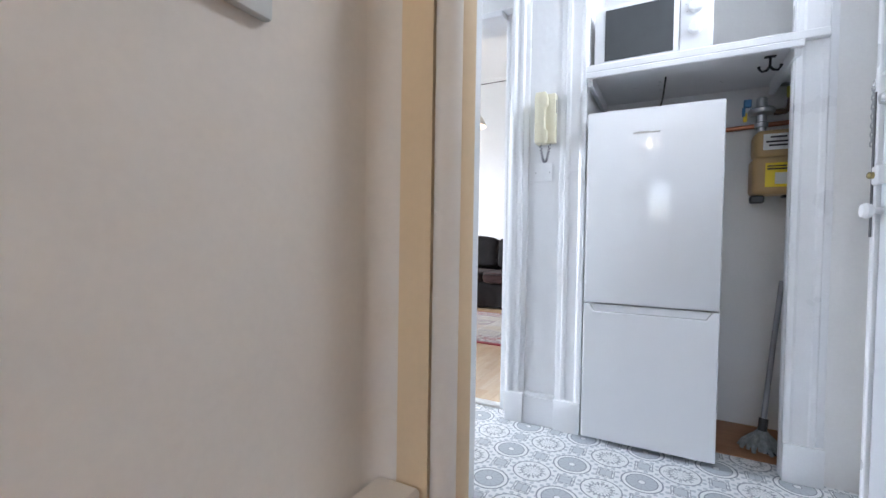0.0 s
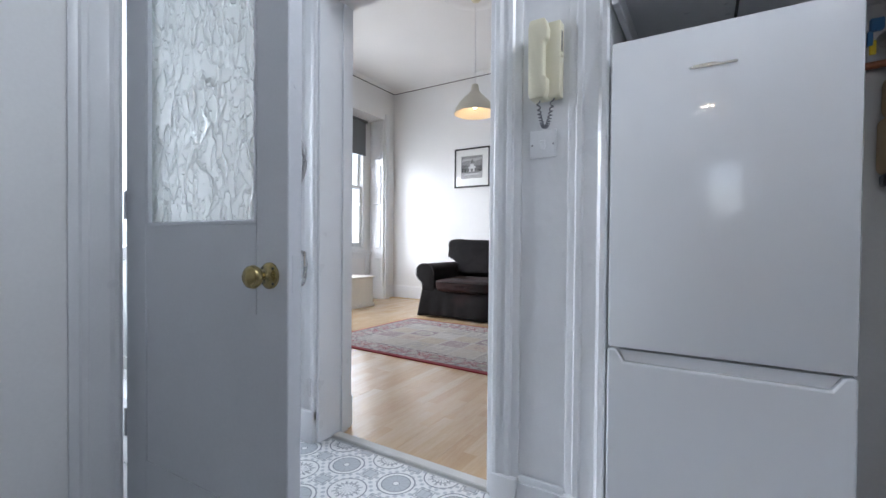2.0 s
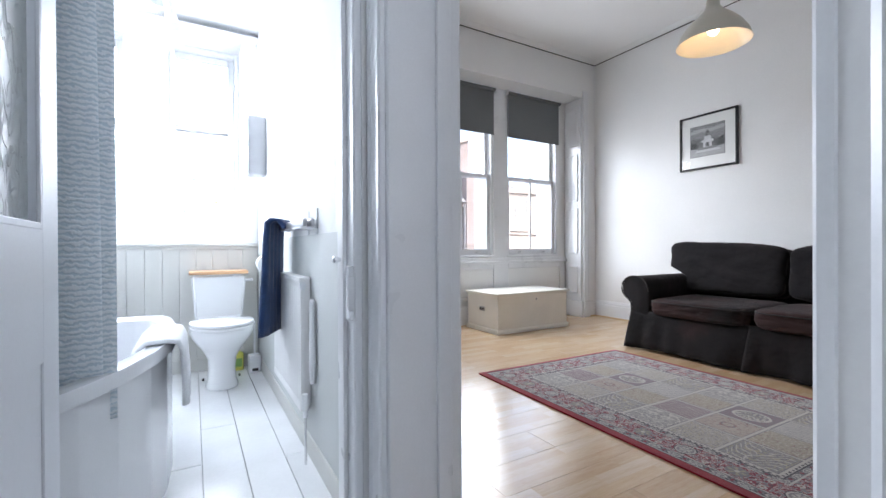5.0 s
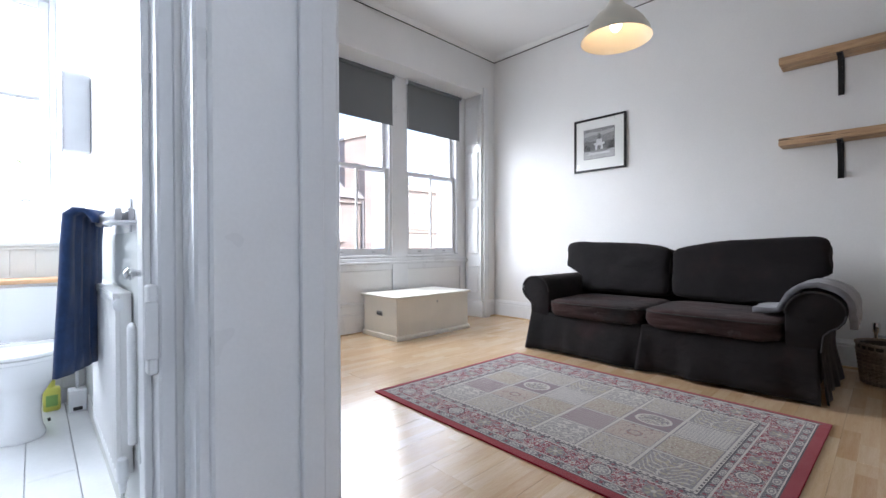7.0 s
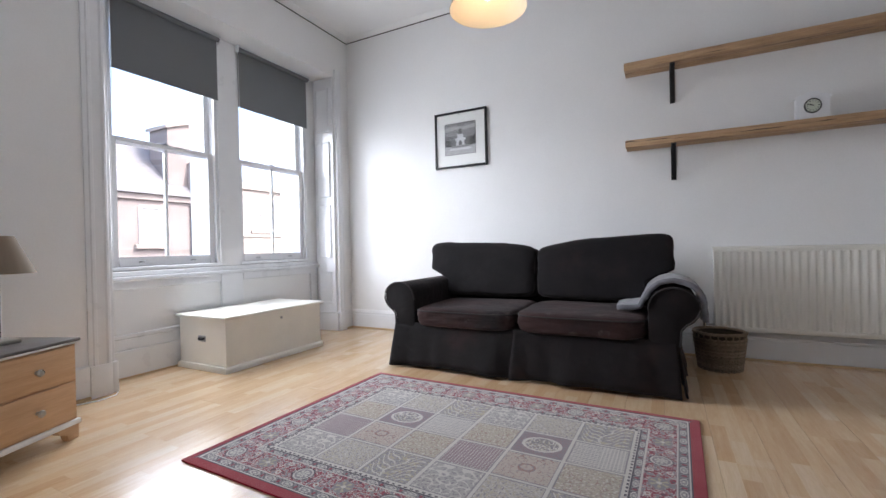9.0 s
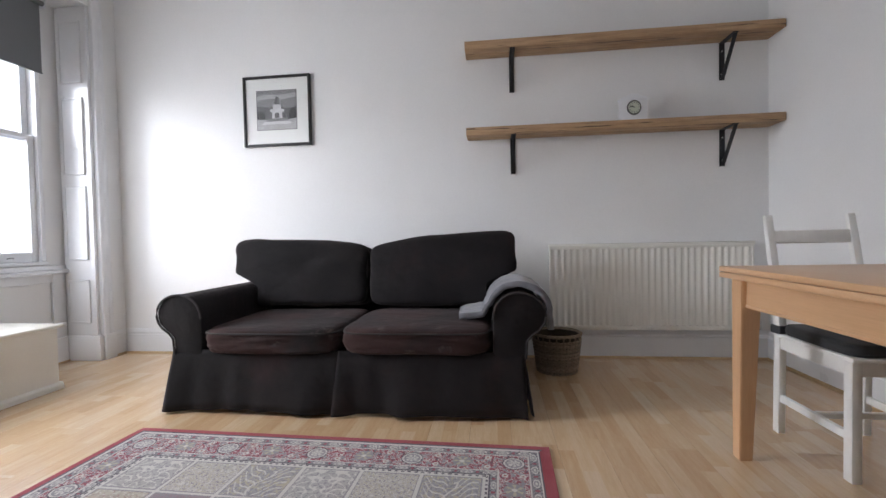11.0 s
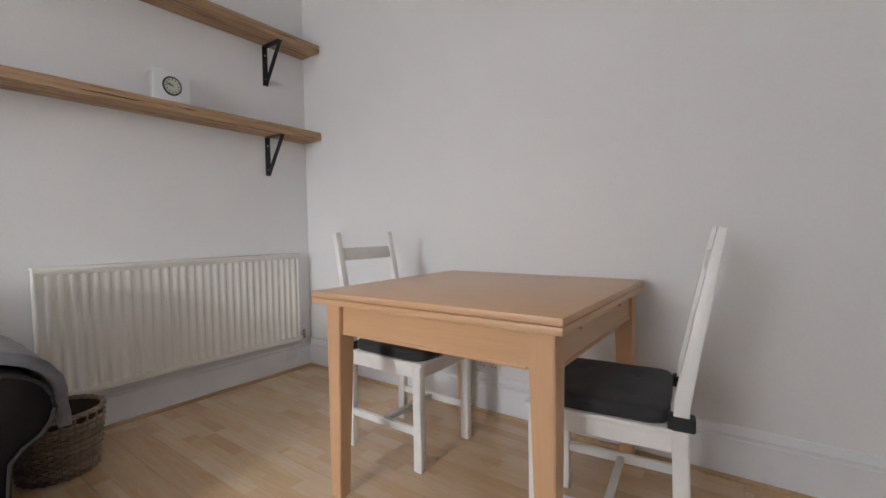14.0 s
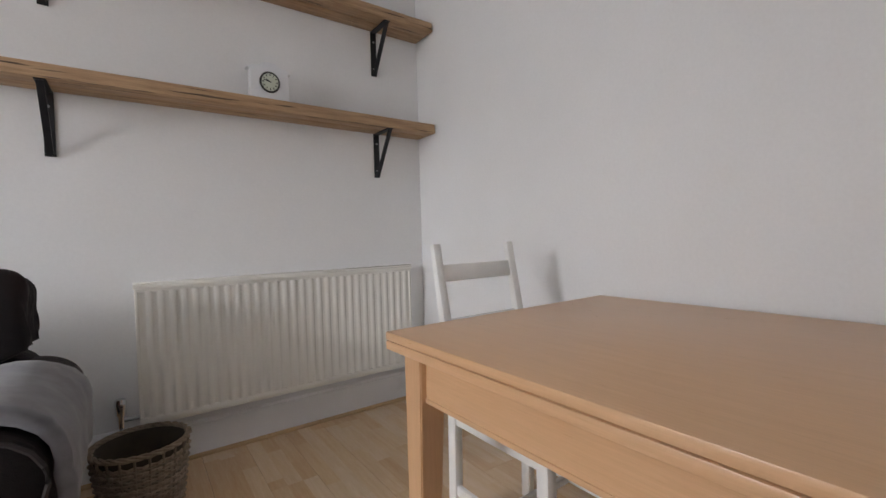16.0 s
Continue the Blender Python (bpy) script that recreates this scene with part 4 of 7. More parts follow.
# framed picture: a monument in a park, in greys
pic = thing("framed_picture", "black framed monochrome print of a monument on the wall", "picture", (-2.402, N_Y, 1.955))
bm = B()
W2, H2 = 0.281, 0.279
for lo, hi in (((-W2, -0.028, -H2), (-W2 + 0.02, -0.001, H2)), ((W2 - 0.02, -0.028, -H2), (W2, -0.001, H2)), ((-W2 + 0.02, -0.028, -H2), (W2 - 0.02, -0.001, -H2 + 0.02)), ((-W2 + 0.02, -0.028, H2 - 0.02), (W2 - 0.02, -0.001, H2))):
    box(bm, lo, hi, 0.003)
part("frame", bm, black_frame, pic)
bm = B()
box(bm, (-W2 + 0.018, -0.014, -H2 + 0.018), (W2 - 0.018, -0.004, H2 - 0.018))
part("mount", bm, paper_white, pic)
greys = {k: plain("print_%d" % int(k * 100), (k, k, k * 1.02), 0.6, var=0.12, scale=25, relief=0.0) for k in (0.05, 0.14, 0.25, 0.42, 0.62)}
bm = B()
box(bm, (-0.172, -0.0165, -0.150), (0.165, -0.0145, 0.165))
pr = part("print", bm, greys[0.14], pic, "grey photographic print")


def flat(name, pts, g, d):
    bm = B()
    prism(bm, pts, "y", -0.0165 - d, -0.0168)
    part(name, bm, greys[g], pr, smooth=0)


flat("print_sky", [(-0.168, 0.04), (0.160, 0.02), (0.160, 0.161), (-0.168, 0.161)], 0.25, 0.0006)
flat("print_cloud", [(-0.168, 0.085), (-0.06, 0.10), (0.05, 0.088), (0.160, 0.105), (0.160, 0.14), (0.02, 0.125), (-0.10, 0.135), (-0.168, 0.12)], 0.42, 0.0009)
flat("print_ground", [(-0.168, -0.146), (0.161, -0.146), (0.161, -0.06), (0.04, -0.075), (-0.168, -0.062)], 0.42, 0.0008)
flat("print_hedge", [(-0.168, -0.062), (-0.10, -0.066), (-0.10, -0.02), (-0.14, 0.0), (-0.168, -0.005)], 0.05, 0.0012)
flat("print_trees", [(0.09, -0.066), (0.161, -0.06), (0.161, 0.03), (0.13, 0.02), (0.10, -0.01)], 0.05, 0.0012)
flat("print_steps", [(-0.125, -0.105), (0.125, -0.105), (0.105, -0.082), (-0.105, -0.082)], 0.62, 0.0014)
flat("print_basin", [(-0.095, -0.082), (0.095, -0.082), (0.088, -0.058), (-0.088, -0.058)], 0.25, 0.0016)
flat("print_pedestal", [(-0.045, -0.058), (0.045, -0.058), (0.04, -0.012), (0.062, -0.004), (0.058, 0.012), (0.034, 0.016), (0.03, 0.052), (-0.03, 0.052), (-0.034, 0.016), (-0.058, 0.012), (-0.062, -0.004), (-0.04, -0.012)], 0.62, 0.0018)
flat("print_arch", [(-0.018, -0.056), (0.018, -0.056), (0.018, -0.02), (0.0, -0.012), (-0.018, -0.02)], 0.14, 0.0022)
flat("print_monument", [(-0.022, 0.052), (0.022, 0.052), (0.016, 0.072), (0.02, 0.095), (0.008, 0.112), (-0.006, 0.112), (-0.016, 0.09)], 0.14, 0.0018)
bm = B()
box(bm, (-W2 + 0.019, -0.022, -H2 + 0.019), (W2 - 0.019, -0.0205, H2 - 0.019))
g = part("glazing", bm, window_glass, pic)
g.visible_shadow = False

# blanket chest under the window
chest = thing("blanket_chest", "cream painted wooden blanket chest under the window", "chest", (-3.76, 5.285, 0))
bm = B()
box(bm, (-0.275, -0.485, 0.04), (0.275, 0.485, 0.392), 0.004)
part("body", bm, chest_cream, chest)
bm = B()
prism(bm, [(-0.29, 0.0), (0.29, 0.0), (0.29, 0.03), (0.278, 0.045), (-0.278, 0.045), (-0.29, 0.03)], "y", -0.5, 0.5, 0.002)
part("plinth", bm, chest_cream, chest)
bm = B()
box(bm, (-0.295, -0.51, 0.394), (0.298, 0.51, 0.416), 0.006, 2)
part("lid", bm, chest_cream, chest)
bm = B()
box(bm, (-0.045, -0.489, 0.215), (0.045, -0.4845, 0.262), 0.002), box(bm, (-0.035, -0.4925, 0.222), (0.035, -0.489, 0.23), 0.001)
hd = part("handle_plate", bm, steel, chest, "dark steel flush handle")
bm = B()
tube(bm, [(-0.03, -0.489, 0.245), (-0.028, -0.498, 0.235), (0.0, -0.5, 0.232), (0.028, -0.498, 0.235), (0.03, -0.489, 0.245)], 0.004)
part("handle", bm, black_metal, hd)
bm = B()
rod(bm, (0.275, 0.03, 0.335), (0.279, 0.03, 0.335), 0.011, n=14)
part("keyhole", bm, steel, chest)

# roller blinds, half down
for y0, y1 in ((4.375, 5.215), (5.395, 6.265)):
    bl = thing("roller_blind", "dark grey roller blind pulled partly down", "blind", (-4.055, (y0 + y1) / 2, 2.74), group="blinds at the bay")
    h = (y1 - y0) / 2
    bm = B()
    rod(bm, (0, -h, 0), (0, h, 0), 0.019)
    part("roller", bm, blind_grey, bl)
    bm = B()
    box(bm, (-0.0195, -h + 0.012, -0.515), (-0.0182, h - 0.012, 0.0))
    part("cloth", bm, blind_grey, bl)
    bm = B()
    rod(bm, (-0.019, -h + 0.012, -0.518), (-0.019, h - 0.012, -0.518), 0.007)
    part("hem_bar", bm, blind_grey, bl)
    for s in (-1, 1):
        bm = B()
        box(bm, (-0.028, s * h - 0.006, -0.03), (0.02, s * h + 0.006, 0.032), 0.004)
        part("end_bracket", bm, gloss_white, bl)
    bm = B()
    tube(bm, [(0.0, -h + 0.004, -0.02), (0.004, -h + 0.006, -0.5), (0.002, -h + 0.004, -0.9)], 0.002, 6)
    part("cord", bm, gloss_white, bl)

# shutter panelling on both sides of the bay and the panel under the window
for nm, yy, s in (("north", 6.41, -1), ("south", 4.22, 1)):
    sh = thing("shutter_panel", "white painted folded window shutter with raised panels", "shutter", group="bay shutters", kind="structure")
    bm = B()
    a, c = sorted((yy + s * 0.002, yy + s * 0.03))
    box(bm, (-4.095, a, 0.2), (W_X - 0.004, c, 2.775), 0.004)
    part("board", bm, gloss_white, sh)
    for z0, z1 in ((2.18, 2.66), (1.47, 2.07), (0.80, 1.38), (0.30, 0.64)):
        bm = B()
        a, c = sorted((yy + s * 0.03, yy + s * 0.038))
        box(bm, (-4.06, a, z0), (-3.87, c, z1), 0.004)
        a, c = sorted((yy + s * 0.038, yy + s * 0.046))
        for lo, hi in (((-4.06, a, z0), (-4.045, c, z1)), ((-3.885, a, z0), (-3.87, c, z1)), ((-4.045, a, z0), (-3.885, c, z0 + 0.015)), ((-4.045, a, z1 - 0.015), (-3.885, c, z1))):
            box(bm, lo, hi, 0.003)
        part("raised_panel", bm, gloss_white, sh)
    bm = B()
    a, c = sorted((yy + s * 0.002, yy + s * 0.04))
    box(bm, (-4.095, a, 0.0), (W_X + 0.02, c, 0.2), 0.006, 2)
    part("plinth", bm, gloss_white, sh)
bm = B()
box(bm, (-4.098, 4.262, 0.0), (-4.07, 6.368, 0.20), 0.005), box(bm, (-4.098, 4.262, 0.2), (-4.082, 6.368, 0.28), 0.004), box(bm, (-4.098, 4.262, 0.28), (-4.075, 6.368, 0.315), 0.006)
for y0, y1 in ((4.262, 4.36), (5.20, 5.42), (6.27, 6.368)):
    box(bm, (-4.098, y0, 0.315), (-4.080, y1, 0.70), 0.003)
box(bm, (-4.098, 4.36, 0.635), (-4.081, 5.20, 0.70), 0.003), box(bm, (-4.098, 5.42, 0.635), (-4.081, 6.27, 0.70), 0.003)
box(bm, (-4.098, 4.25, 0.70), (-4.05, 6.38, 0.73), 0.006, 2), box(bm, (-4.098, 4.25, 0.73), (-4.075, 6.38, 0.765), 0.004)
structure("trim_window_panel", bm, gloss_white, "white panelled apron and sill under the window")
bm = B()
box(bm, (-4.098, 5.205, 0.768), (-4.085, 5.405, 2.775), 0.003)
structure("trim_mullion", bm, gloss_white, "white boarded mullion between the windows")

# pendant lamp and ceiling rose
bm = B()
lathe(bm, [(0.0, 0.0), (0.335, 0.0), (0.34, -0.012), (0.30, -0.022), (0.26, -0.024), (0.25, -0.034), (0.22, -0.036), (0.20, -0.028), (0.10, -0.03), (0.09, -0.045), (0.05, -0.05), (0, -0.05)], (-1.43, 4.84, TOP - 0.0005), 56)
structure("ceiling_rose", bm, ceiling_white, "round white plaster ceiling rose")
lamp = thing("pendant_lamp", "cream metal bell pendant lamp hanging lit from the ceiling", "lamp", (-1.40, 4.80, 0))
LZ = 0.165
bm = B()
lathe(bm, [(0.0, 0.0), (0.028, -0.005), (0.038, -0.015), (0.045, -0.075), (0.03, -0.09), (0.006, -0.095)], (0, 0, TOP - 0.048))
part("ceiling_cup", bm, phone_cream, lamp)
bm = B()
rod(bm, (0, 0, 2.19 + LZ), (0, 0, TOP - 0.13), 0.003, n=8)
part("cord", bm, gloss_white, lamp)
shade_mat = plain("shade_cream", (0.74, 0.71, 0.62), 0.4, var=0.02, relief=0.0)
bm = B()
outer = [(0.0, 2.20), (0.026, 2.198), (0.034, 2.18), (0.038, 2.14), (0.06, 2.11), (0.105, 2.07), (0.150, 2.02), (0.182, 1.965), (0.195, 1.925)]
lathe(bm, outer + [(0.192, 1.925)] + [(max(0, r - 0.004), z - 0.004) for r, z in outer[::-1][1:-1]], (0, 0, LZ), 48)
part("shade", bm, shade_mat, lamp)
bm = B()
lathe(bm, [(0, 2.13), (0.014, 2.125), (0.016, 2.08), (0.028, 2.05), (0.034, 2.02), (0.028, 1.99), (0.012, 1.975), (0, 1.972)], (0, 0, LZ), 24)
part("bulb", bm, PENDANT_BULB, lamp)


# ---------- hall ----------
# bathroom door, standing open into the hall
door = thing("door_1", "white painted half-glazed bathroom door standing open", "door", (-1.105, 1.864, 0), 2.2, kind="structure")
DW, DT = 0.755, 0.042
bm = B()
G0, G1, GB, GT = 0.12, 0.64, 0.925, 1.86
box(bm, (0, 0, 0.008), (G0, DT, 1.975), 0.003), box(bm, (G1, 0, 0.008), (DW, DT, 1.975), 0.003)
box(bm, (G0, 0, 0.008), (G1, DT, 0.20)), box(bm, (G0, 0, 0.70), (G1, DT, GB)), box(bm, (G0, 0, GT), (G1, DT, 1.975))
box(bm, (G0, 0.004, 0.20), (G1, DT - 0.004, 0.70))
for y0, y1 in ((0.0, 0.006), (DT - 0.006, DT)):
    for lo, hi in (((G0, y0, GB), (G0 + 0.012, y1, GT)), ((G1 - 0.012, y0, GB), (G1, y1, GT)), ((G0, y0, GB), (G1, y1, GB + 0.012)), ((G0, y0, GT - 0.012), (G1, y1, GT))):
        box(bm, lo, hi, 0.002)
part("door_leaf", bm, door_paint, door)
bm = B()
box(bm, (G0 - 0.003, DT / 2 - 0.003, GB - 0.003), (G1 + 0.003, DT / 2 + 0.003, GT + 0.003))
pane = part("pane", bm, frosted_glass, door, "obscure patterned glass pane")
pane.visible_shadow = False
bm = B()
lathe(bm, [(0.0, 0.0), (0.032, 0.0), (0.032, 0.005), (0.026, 0.008), (0.013, 0.010), (0.010, 0.018), (0.010, 0.028), (0.014, 0.031), (0.023, 0.037), (0.028, 0.047), (0.025, 0.058), (0.016, 0.065), (0.0, 0.067)], (DW - 0.062, 0, 0.80), 28, (0, -1, 0))
kn = part("door_knob", bm, brass, door, "aged brass door knob on a round rose", smooth=75)
for k in range(4):
    a = radians(45 + 90 * k)
    bm = B()
    rod(bm, (DW - 0.062 + 0.026 * math.cos(a), -0.0055, 0.80 + 0.026 * math.sin(a)), (DW - 0.062 + 0.026 * math.cos(a), -0.0085, 0.80 + 0.026 * math.sin(a)), 0.0035, n=8)
    part("screw", bm, dark_plastic, kn)
bm = B()
pts = [(DW - 0.095 + 0.052 * math.sin(k / 16 * math.pi), DT + 0.012 + 0.034 * math.sin(k / 16 * math.pi), 0.955 + 0.265 * k / 16) for k in range(17)]
tube(bm, pts, 0.0058, 10)
box(bm, (DW - 0.115, DT, 0.945), (DW - 0.080, DT + 0.022, 0.972), 0.004), box(bm, (DW - 0.115, DT, 1.203), (DW - 0.080, DT + 0.022, 1.23), 0.004)
part("bow_handle", bm, plain("satin_grey", (0.42, 0.42, 0.44), 0.35, 0.5), door, "large grey bow-shaped pull handle")
bm = B()
box(bm, (DW - 0.08, DT, 0.845), (DW - 0.035, DT + 0.022, 0.87), 0.003)
tube(bm, [(DW - 0.045, DT + 0.02, 0.858), (DW - 0.030, DT + 0.034, 0.855), (DW - 0.028, DT + 0.036, 0.82), (DW - 0.028, DT + 0.034, 0.79), (DW - 0.032, DT + 0.028, 0.775), (DW - 0.045, DT + 0.02, 0.772)], 0.006, 8)
part("robe_hook", bm, chrome, door, "chrome hook hanging on the door back")
bm = B()
rod(bm, (DW, DT / 2, 1.25), (DW + 0.002, DT / 2, 1.25), 0.006, n=10)
box(bm, (DW, DT / 2 - 0.009, 0.76), (DW + 0.0015, DT / 2 + 0.009, 0.85), 0.0005)
part("latch_plate", bm, door_paint, door)
for z in (0.25, 0.95, 1.72):
    bm = B()
    rod(bm, (-0.006, 0.002, z), (-0.006, 0.002, z + 0.09), 0.006, n=10)
    part("hinge", bm, door_paint, door)
# keeper, catch and hooks on the bathroom jamb
bm = B()
box(bm, (-1.105, 2.474, 0.705), (-1.078, 2.489, 0.845), 0.003), box(bm, (-1.082, 2.470, 0.73), (-1.074, 2.489, 0.82), 0.002)
whole("lock_keeper", bm, gloss_white, "white painted lock keeper on the bathroom jamb", "door keeper")
bm = B()
rod(bm, (-1.16, 2.489, 0.86), (-1.16, 2.468, 0.86), 0.006), ball(bm, (-1.16, 2.464, 0.86), 0.010)
whole("door_bolt", bm, chrome, "small chrome bolt knob on the bathroom jamb", "door bolt")

# living room door, folded back into the room
door = thing("door_2", "white painted living room door standing fully open", "door", (-0.150, 2.770, 0), 95.8, kind="structure")
bm = B()
box(bm, (0, -0.042, 0.01), (0.11, 0, 1.965), 0.003), box(bm, (0.64, -0.042, 0.01), (0.75, 0, 1.965), 0.003)
for z0, z1 in ((0.01, 0.22), (0.72, 0.92), (1.86, 1.965)):
    box(bm, (0.11, -0.042, z0), (0.64, 0, z1))
box(bm, (0.11, -0.032, 0.2), (0.64, -0.010, 1.9))
part("door_leaf", bm, door_paint, door)
for s, y in ((1, 0.0), (-1, -0.042)):
    bm = B()
    lathe(bm, [(0.0, 0.0), (0.028, 0.0), (0.028, 0.006), (0.012, 0.010), (0.010, 0.03), (0.024, 0.042), (0.029, 0.055), (0.024, 0.07), (0.0, 0.076)], (0.69, y, 0.845), 24, (0, s, 0))
    part("door_knob", bm, brass, door, "polished brass door knob", smooth=75)

# fridge freezer standing out of the niche
fr = thing("fridge_freezer", "white upright fridge freezer standing in the wall niche", "fridge", (0.505, 2.45, 0), 0.6)
bm = B()
box(bm, (-0.247, 0.055, 0.03), (0.247, 0.51, 1.412), 0.006, 2)
part("cabinet", bm, fridge_white, fr)
bm = B()
box(bm, (-0.25, 0.0, 0.608), (0.25, 0.05, 1.418), 0.008, 2)
up = part("fridge_door", bm, fridge_white, fr)
bm = B()
box(bm, (-0.07, -0.0022, 1.312), (0.03, -0.0002, 1.318), 0.0008), box(bm, (-0.06, -0.003, 1.316), (-0.01, -0.0006, 1.321), 0.0008)
part("badge", bm, chrome, up, "small chrome maker's badge")
bm = B()
pts = [(-0.25, 0.02), (0.25, 0.02), (0.25, 0.603), (0.228, 0.603), (0.208, 0.572), (-0.208, 0.572), (-0.228, 0.603), (-0.25, 0.603)]
prism(bm, pts, "y", 0.0, 0.05, 0.005)
lo = part("freezer_door", bm, fridge_white, fr, smooth=0)
bm = B()
prism(bm, [(-0.225, 0.602), (-0.206, 0.573), (0.206, 0.573), (0.225, 0.602)], "y", 0.014, 0.048)
part("handle_recess", bm, fridge_white, lo)
for x in (-0.2, 0.2):
    for y in (0.09, 0.46):
        bm = B()
        rod(bm, (x, y, 0), (x, y, 0.035), 0.018)
        part("foot", bm, dark_plastic, fr)
bm = B()
box(bm, (-0.13, 0.06, 1.412), (-0.09, 0.10, 1.432), 0.004), box(bm, (-0.06, 0.06, 1.412), (-0.03, 0.09, 1.43), 0.004)
part("hinge_cover", bm, dark_plastic, fr)
bm = B()
tube(bm, [(0.545, 2.62, 1.585), (0.535, 2.64, 1.50), (0.515, 2.70, 1.44), (0.51, 2.80, 1.43), (0.51, 2.97, 1.36)], 0.004, 8)
whole("power_cable", bm, dark_plastic, "thin black power cable dropping from the shelf", "cable")

# niche shelf, hook and microwave
bm = B()
box(bm, (0.238, 2.475, 1.60), (1.058, 2.998, 1.632), 0.004), box(bm, (0.238, 2.472, 1.575), (0.985, 2.49, 1.60), 0.003)
structure("trim_niche_shelf", bm, gloss_white, "deep white painted shelf across the niche")
bm = B()
for x in (0.245, 0.958):
    box(bm, (x, 2.49, 1.545), (x + 0.02, 2.95, 1.60), 0.003)
structure("trim_shelf_batten", bm, gloss_white, "white shelf battens on the niche sides")
bm = B()
box(bm, (0.962, 2.522, 0), (0.985, 2.56, 2.35), 0.004)
structure("trim_niche_jamb", bm, gloss_white, "white painted niche jamb with worn edge")
hk = thing("coat_hook", "dark cast double coat hook under the shelf", "hook", (0.905, 2.60, 1.5995))
hk.scale = (0.85, 0.85, 0.85)
bm = B()
box(bm, (-0.022, -0.012, -0.005), (0.022, 0.012, 0.0), 0.002)
part("base_plate", bm, black_metal, hk)
for s in (-1, 1):
    bm = B()
    tube(bm, [(0, 0, -0.004), (0, 0, -0.045), (s * 0.012, 0, -0.062), (s * 0.03, 0, -0.066), (s * 0.04, 0, -0.052), (s * 0.042, 0, -0.042)], [0.006, 0.006, 0.006, 0.005, 0.005, 0.007], 8)
    part("prong", bm, black_metal, hk)
mw = thing("microwave", "white countertop microwave with dark glass door on the shelf", "microwave", (0.485, 2.53, 1.632))
bm = B()
box(bm, (-0.225, 0.016, 0.012), (0.225, 0.34, 0.265), 0.006, 2)
part("body", bm, fridge_white, mw)
bm = B()
box(bm, (-0.223, 0.0, 0.014), (0.105, 0.017, 0.262), 0.005, 2)
d = part("door", bm, fridge_white, mw)
bm = B()
box(bm, (-0.180, -0.0035, 0.026), (0.085, -0.0005, 0.245), 0.002)
part("door_glass", bm, plain("smoke_glass", (0.05, 0.055, 0.06), 0.1, var=0.1, relief=0.0), d, "dark smoked glass window")
bm = B()
box(bm, (0.107, 0.0, 0.014), (0.223, 0.017, 0.262), 0.005, 2)
cp = part("control_panel", bm, fridge_white, mw)
for z in (0.19, 0.105):
    bm = B()
    lathe(bm, [(0.0, 0.018), (0.022, 0.017), (0.026, 0.012), (0.028, 0.0)], (0.163, 0.0, z), 28, (0, -1, 0))
    kb = part("dial", bm, fridge_white, cp)
    bm = B()
    box(bm, (0.161, -0.0195, z - 0.02), (0.165, -0.017, z + 0.02), 0.001)
    part("grip", bm, fridge_white, kb)
for k in range(6):
    bm = B()
    a = radians(-30 + 48 * k)
    box(bm, (0.163 + 0.036 * math.cos(a) - 0.003, -0.001, 0.19 + 0.036 * math.sin(a) - 0.001), (0.163 + 0.036 * math.cos(a) + 0.003, 0.0, 0.19 + 0.036 * math.sin(a) + 0.001))
    part("dial_mark", bm, plain("mark_grey", (0.3, 0.3, 0.32), 0.5), cp)
for x in (-0.19, 0.19):
    for y in (0.05, 0.3):
        bm = B()
        rod(bm, (x, y, 0), (x, y, 0.014), 0.012, n=12)
        part("foot", bm, dark_plastic, mw)
bm = B()
box(bm, (0.735, 2.74, 1.632), (0.775, 2.80, 1.70), 0.004), box(bm, (0.74, 2.75, 1.70), (0.80, 2.79, 1.735), 0.004)
whole("plug_adaptor", bm, dark_plastic, "black plug adaptor standing beside the microwave", "plug")

# gas meter with regulator and pipework
gm = thing("gas_meter", "tan gas meter with yellow label on the niche wall", "gas meter", (0.985, 2.93, 1.09))
bm = B()
box(bm, (-0.09, -0.075, 0.0), (0.07, 0.065, 0.165), 0.02, 3), box(bm, (-0.085, -0.07, 0.155), (0.065, 0.06, 0.285), 0.03, 3)
part("case", bm, meter_tan, gm)
bm = B()
box(bm, (-0.055, -0.078, 0.192), (0.06, -0.072, 0.262), 0.003)
ip = part("index_plate", bm, paper_white, gm, "white index plate with printed bars")
for z, w in ((0.248, 0.03), (0.228, 0.045), (0.212, 0.035)):
    bm = B()
    box(bm, (0.0 - w, -0.0795, z - 0.005), (0.01 + w * 0.6, -0.0782, z + 0.003))
    part("print_bar", bm, black_frame, ip)
bm = B()
box(bm, (-0.045, -0.0785, 0.03), (0.065, -0.0745, 0.135), 0.001)
yl = part("label", bm, sticker_yellow, gm, "yellow warning label with white field")
bm = B()
box(bm, (-0.038, -0.0795, 0.105), (0.058, -0.0786, 0.112)), box(bm, (-0.038, -0.0795, 0.118), (0.03, -0.0786, 0.124))
part("print_bar", bm, black_frame, yl)
bm = B()
box(bm, (-0.01, -0.0797, 0.042), (0.058, -0.0786, 0.092))
part("label_field", bm, paper_white, yl)
bm = B()
lathe(bm, [(0.018, 0), (0.02, 0.02), (0.026, 0.022), (0.026, 0.04), (0.02, 0.045), (0.02, 0.075), (0.048, 0.082), (0.052, 0.09), (0.052, 0.10), (0.045, 0.108), (0.022, 0.112), (0.022, 0.15), (0.017, 0.155), (0, 0.156)], (-0.055, -0.01, 0.285), 24)
part("regulator", bm, steel, gm, "grey cast gas regulator")
bm = B()
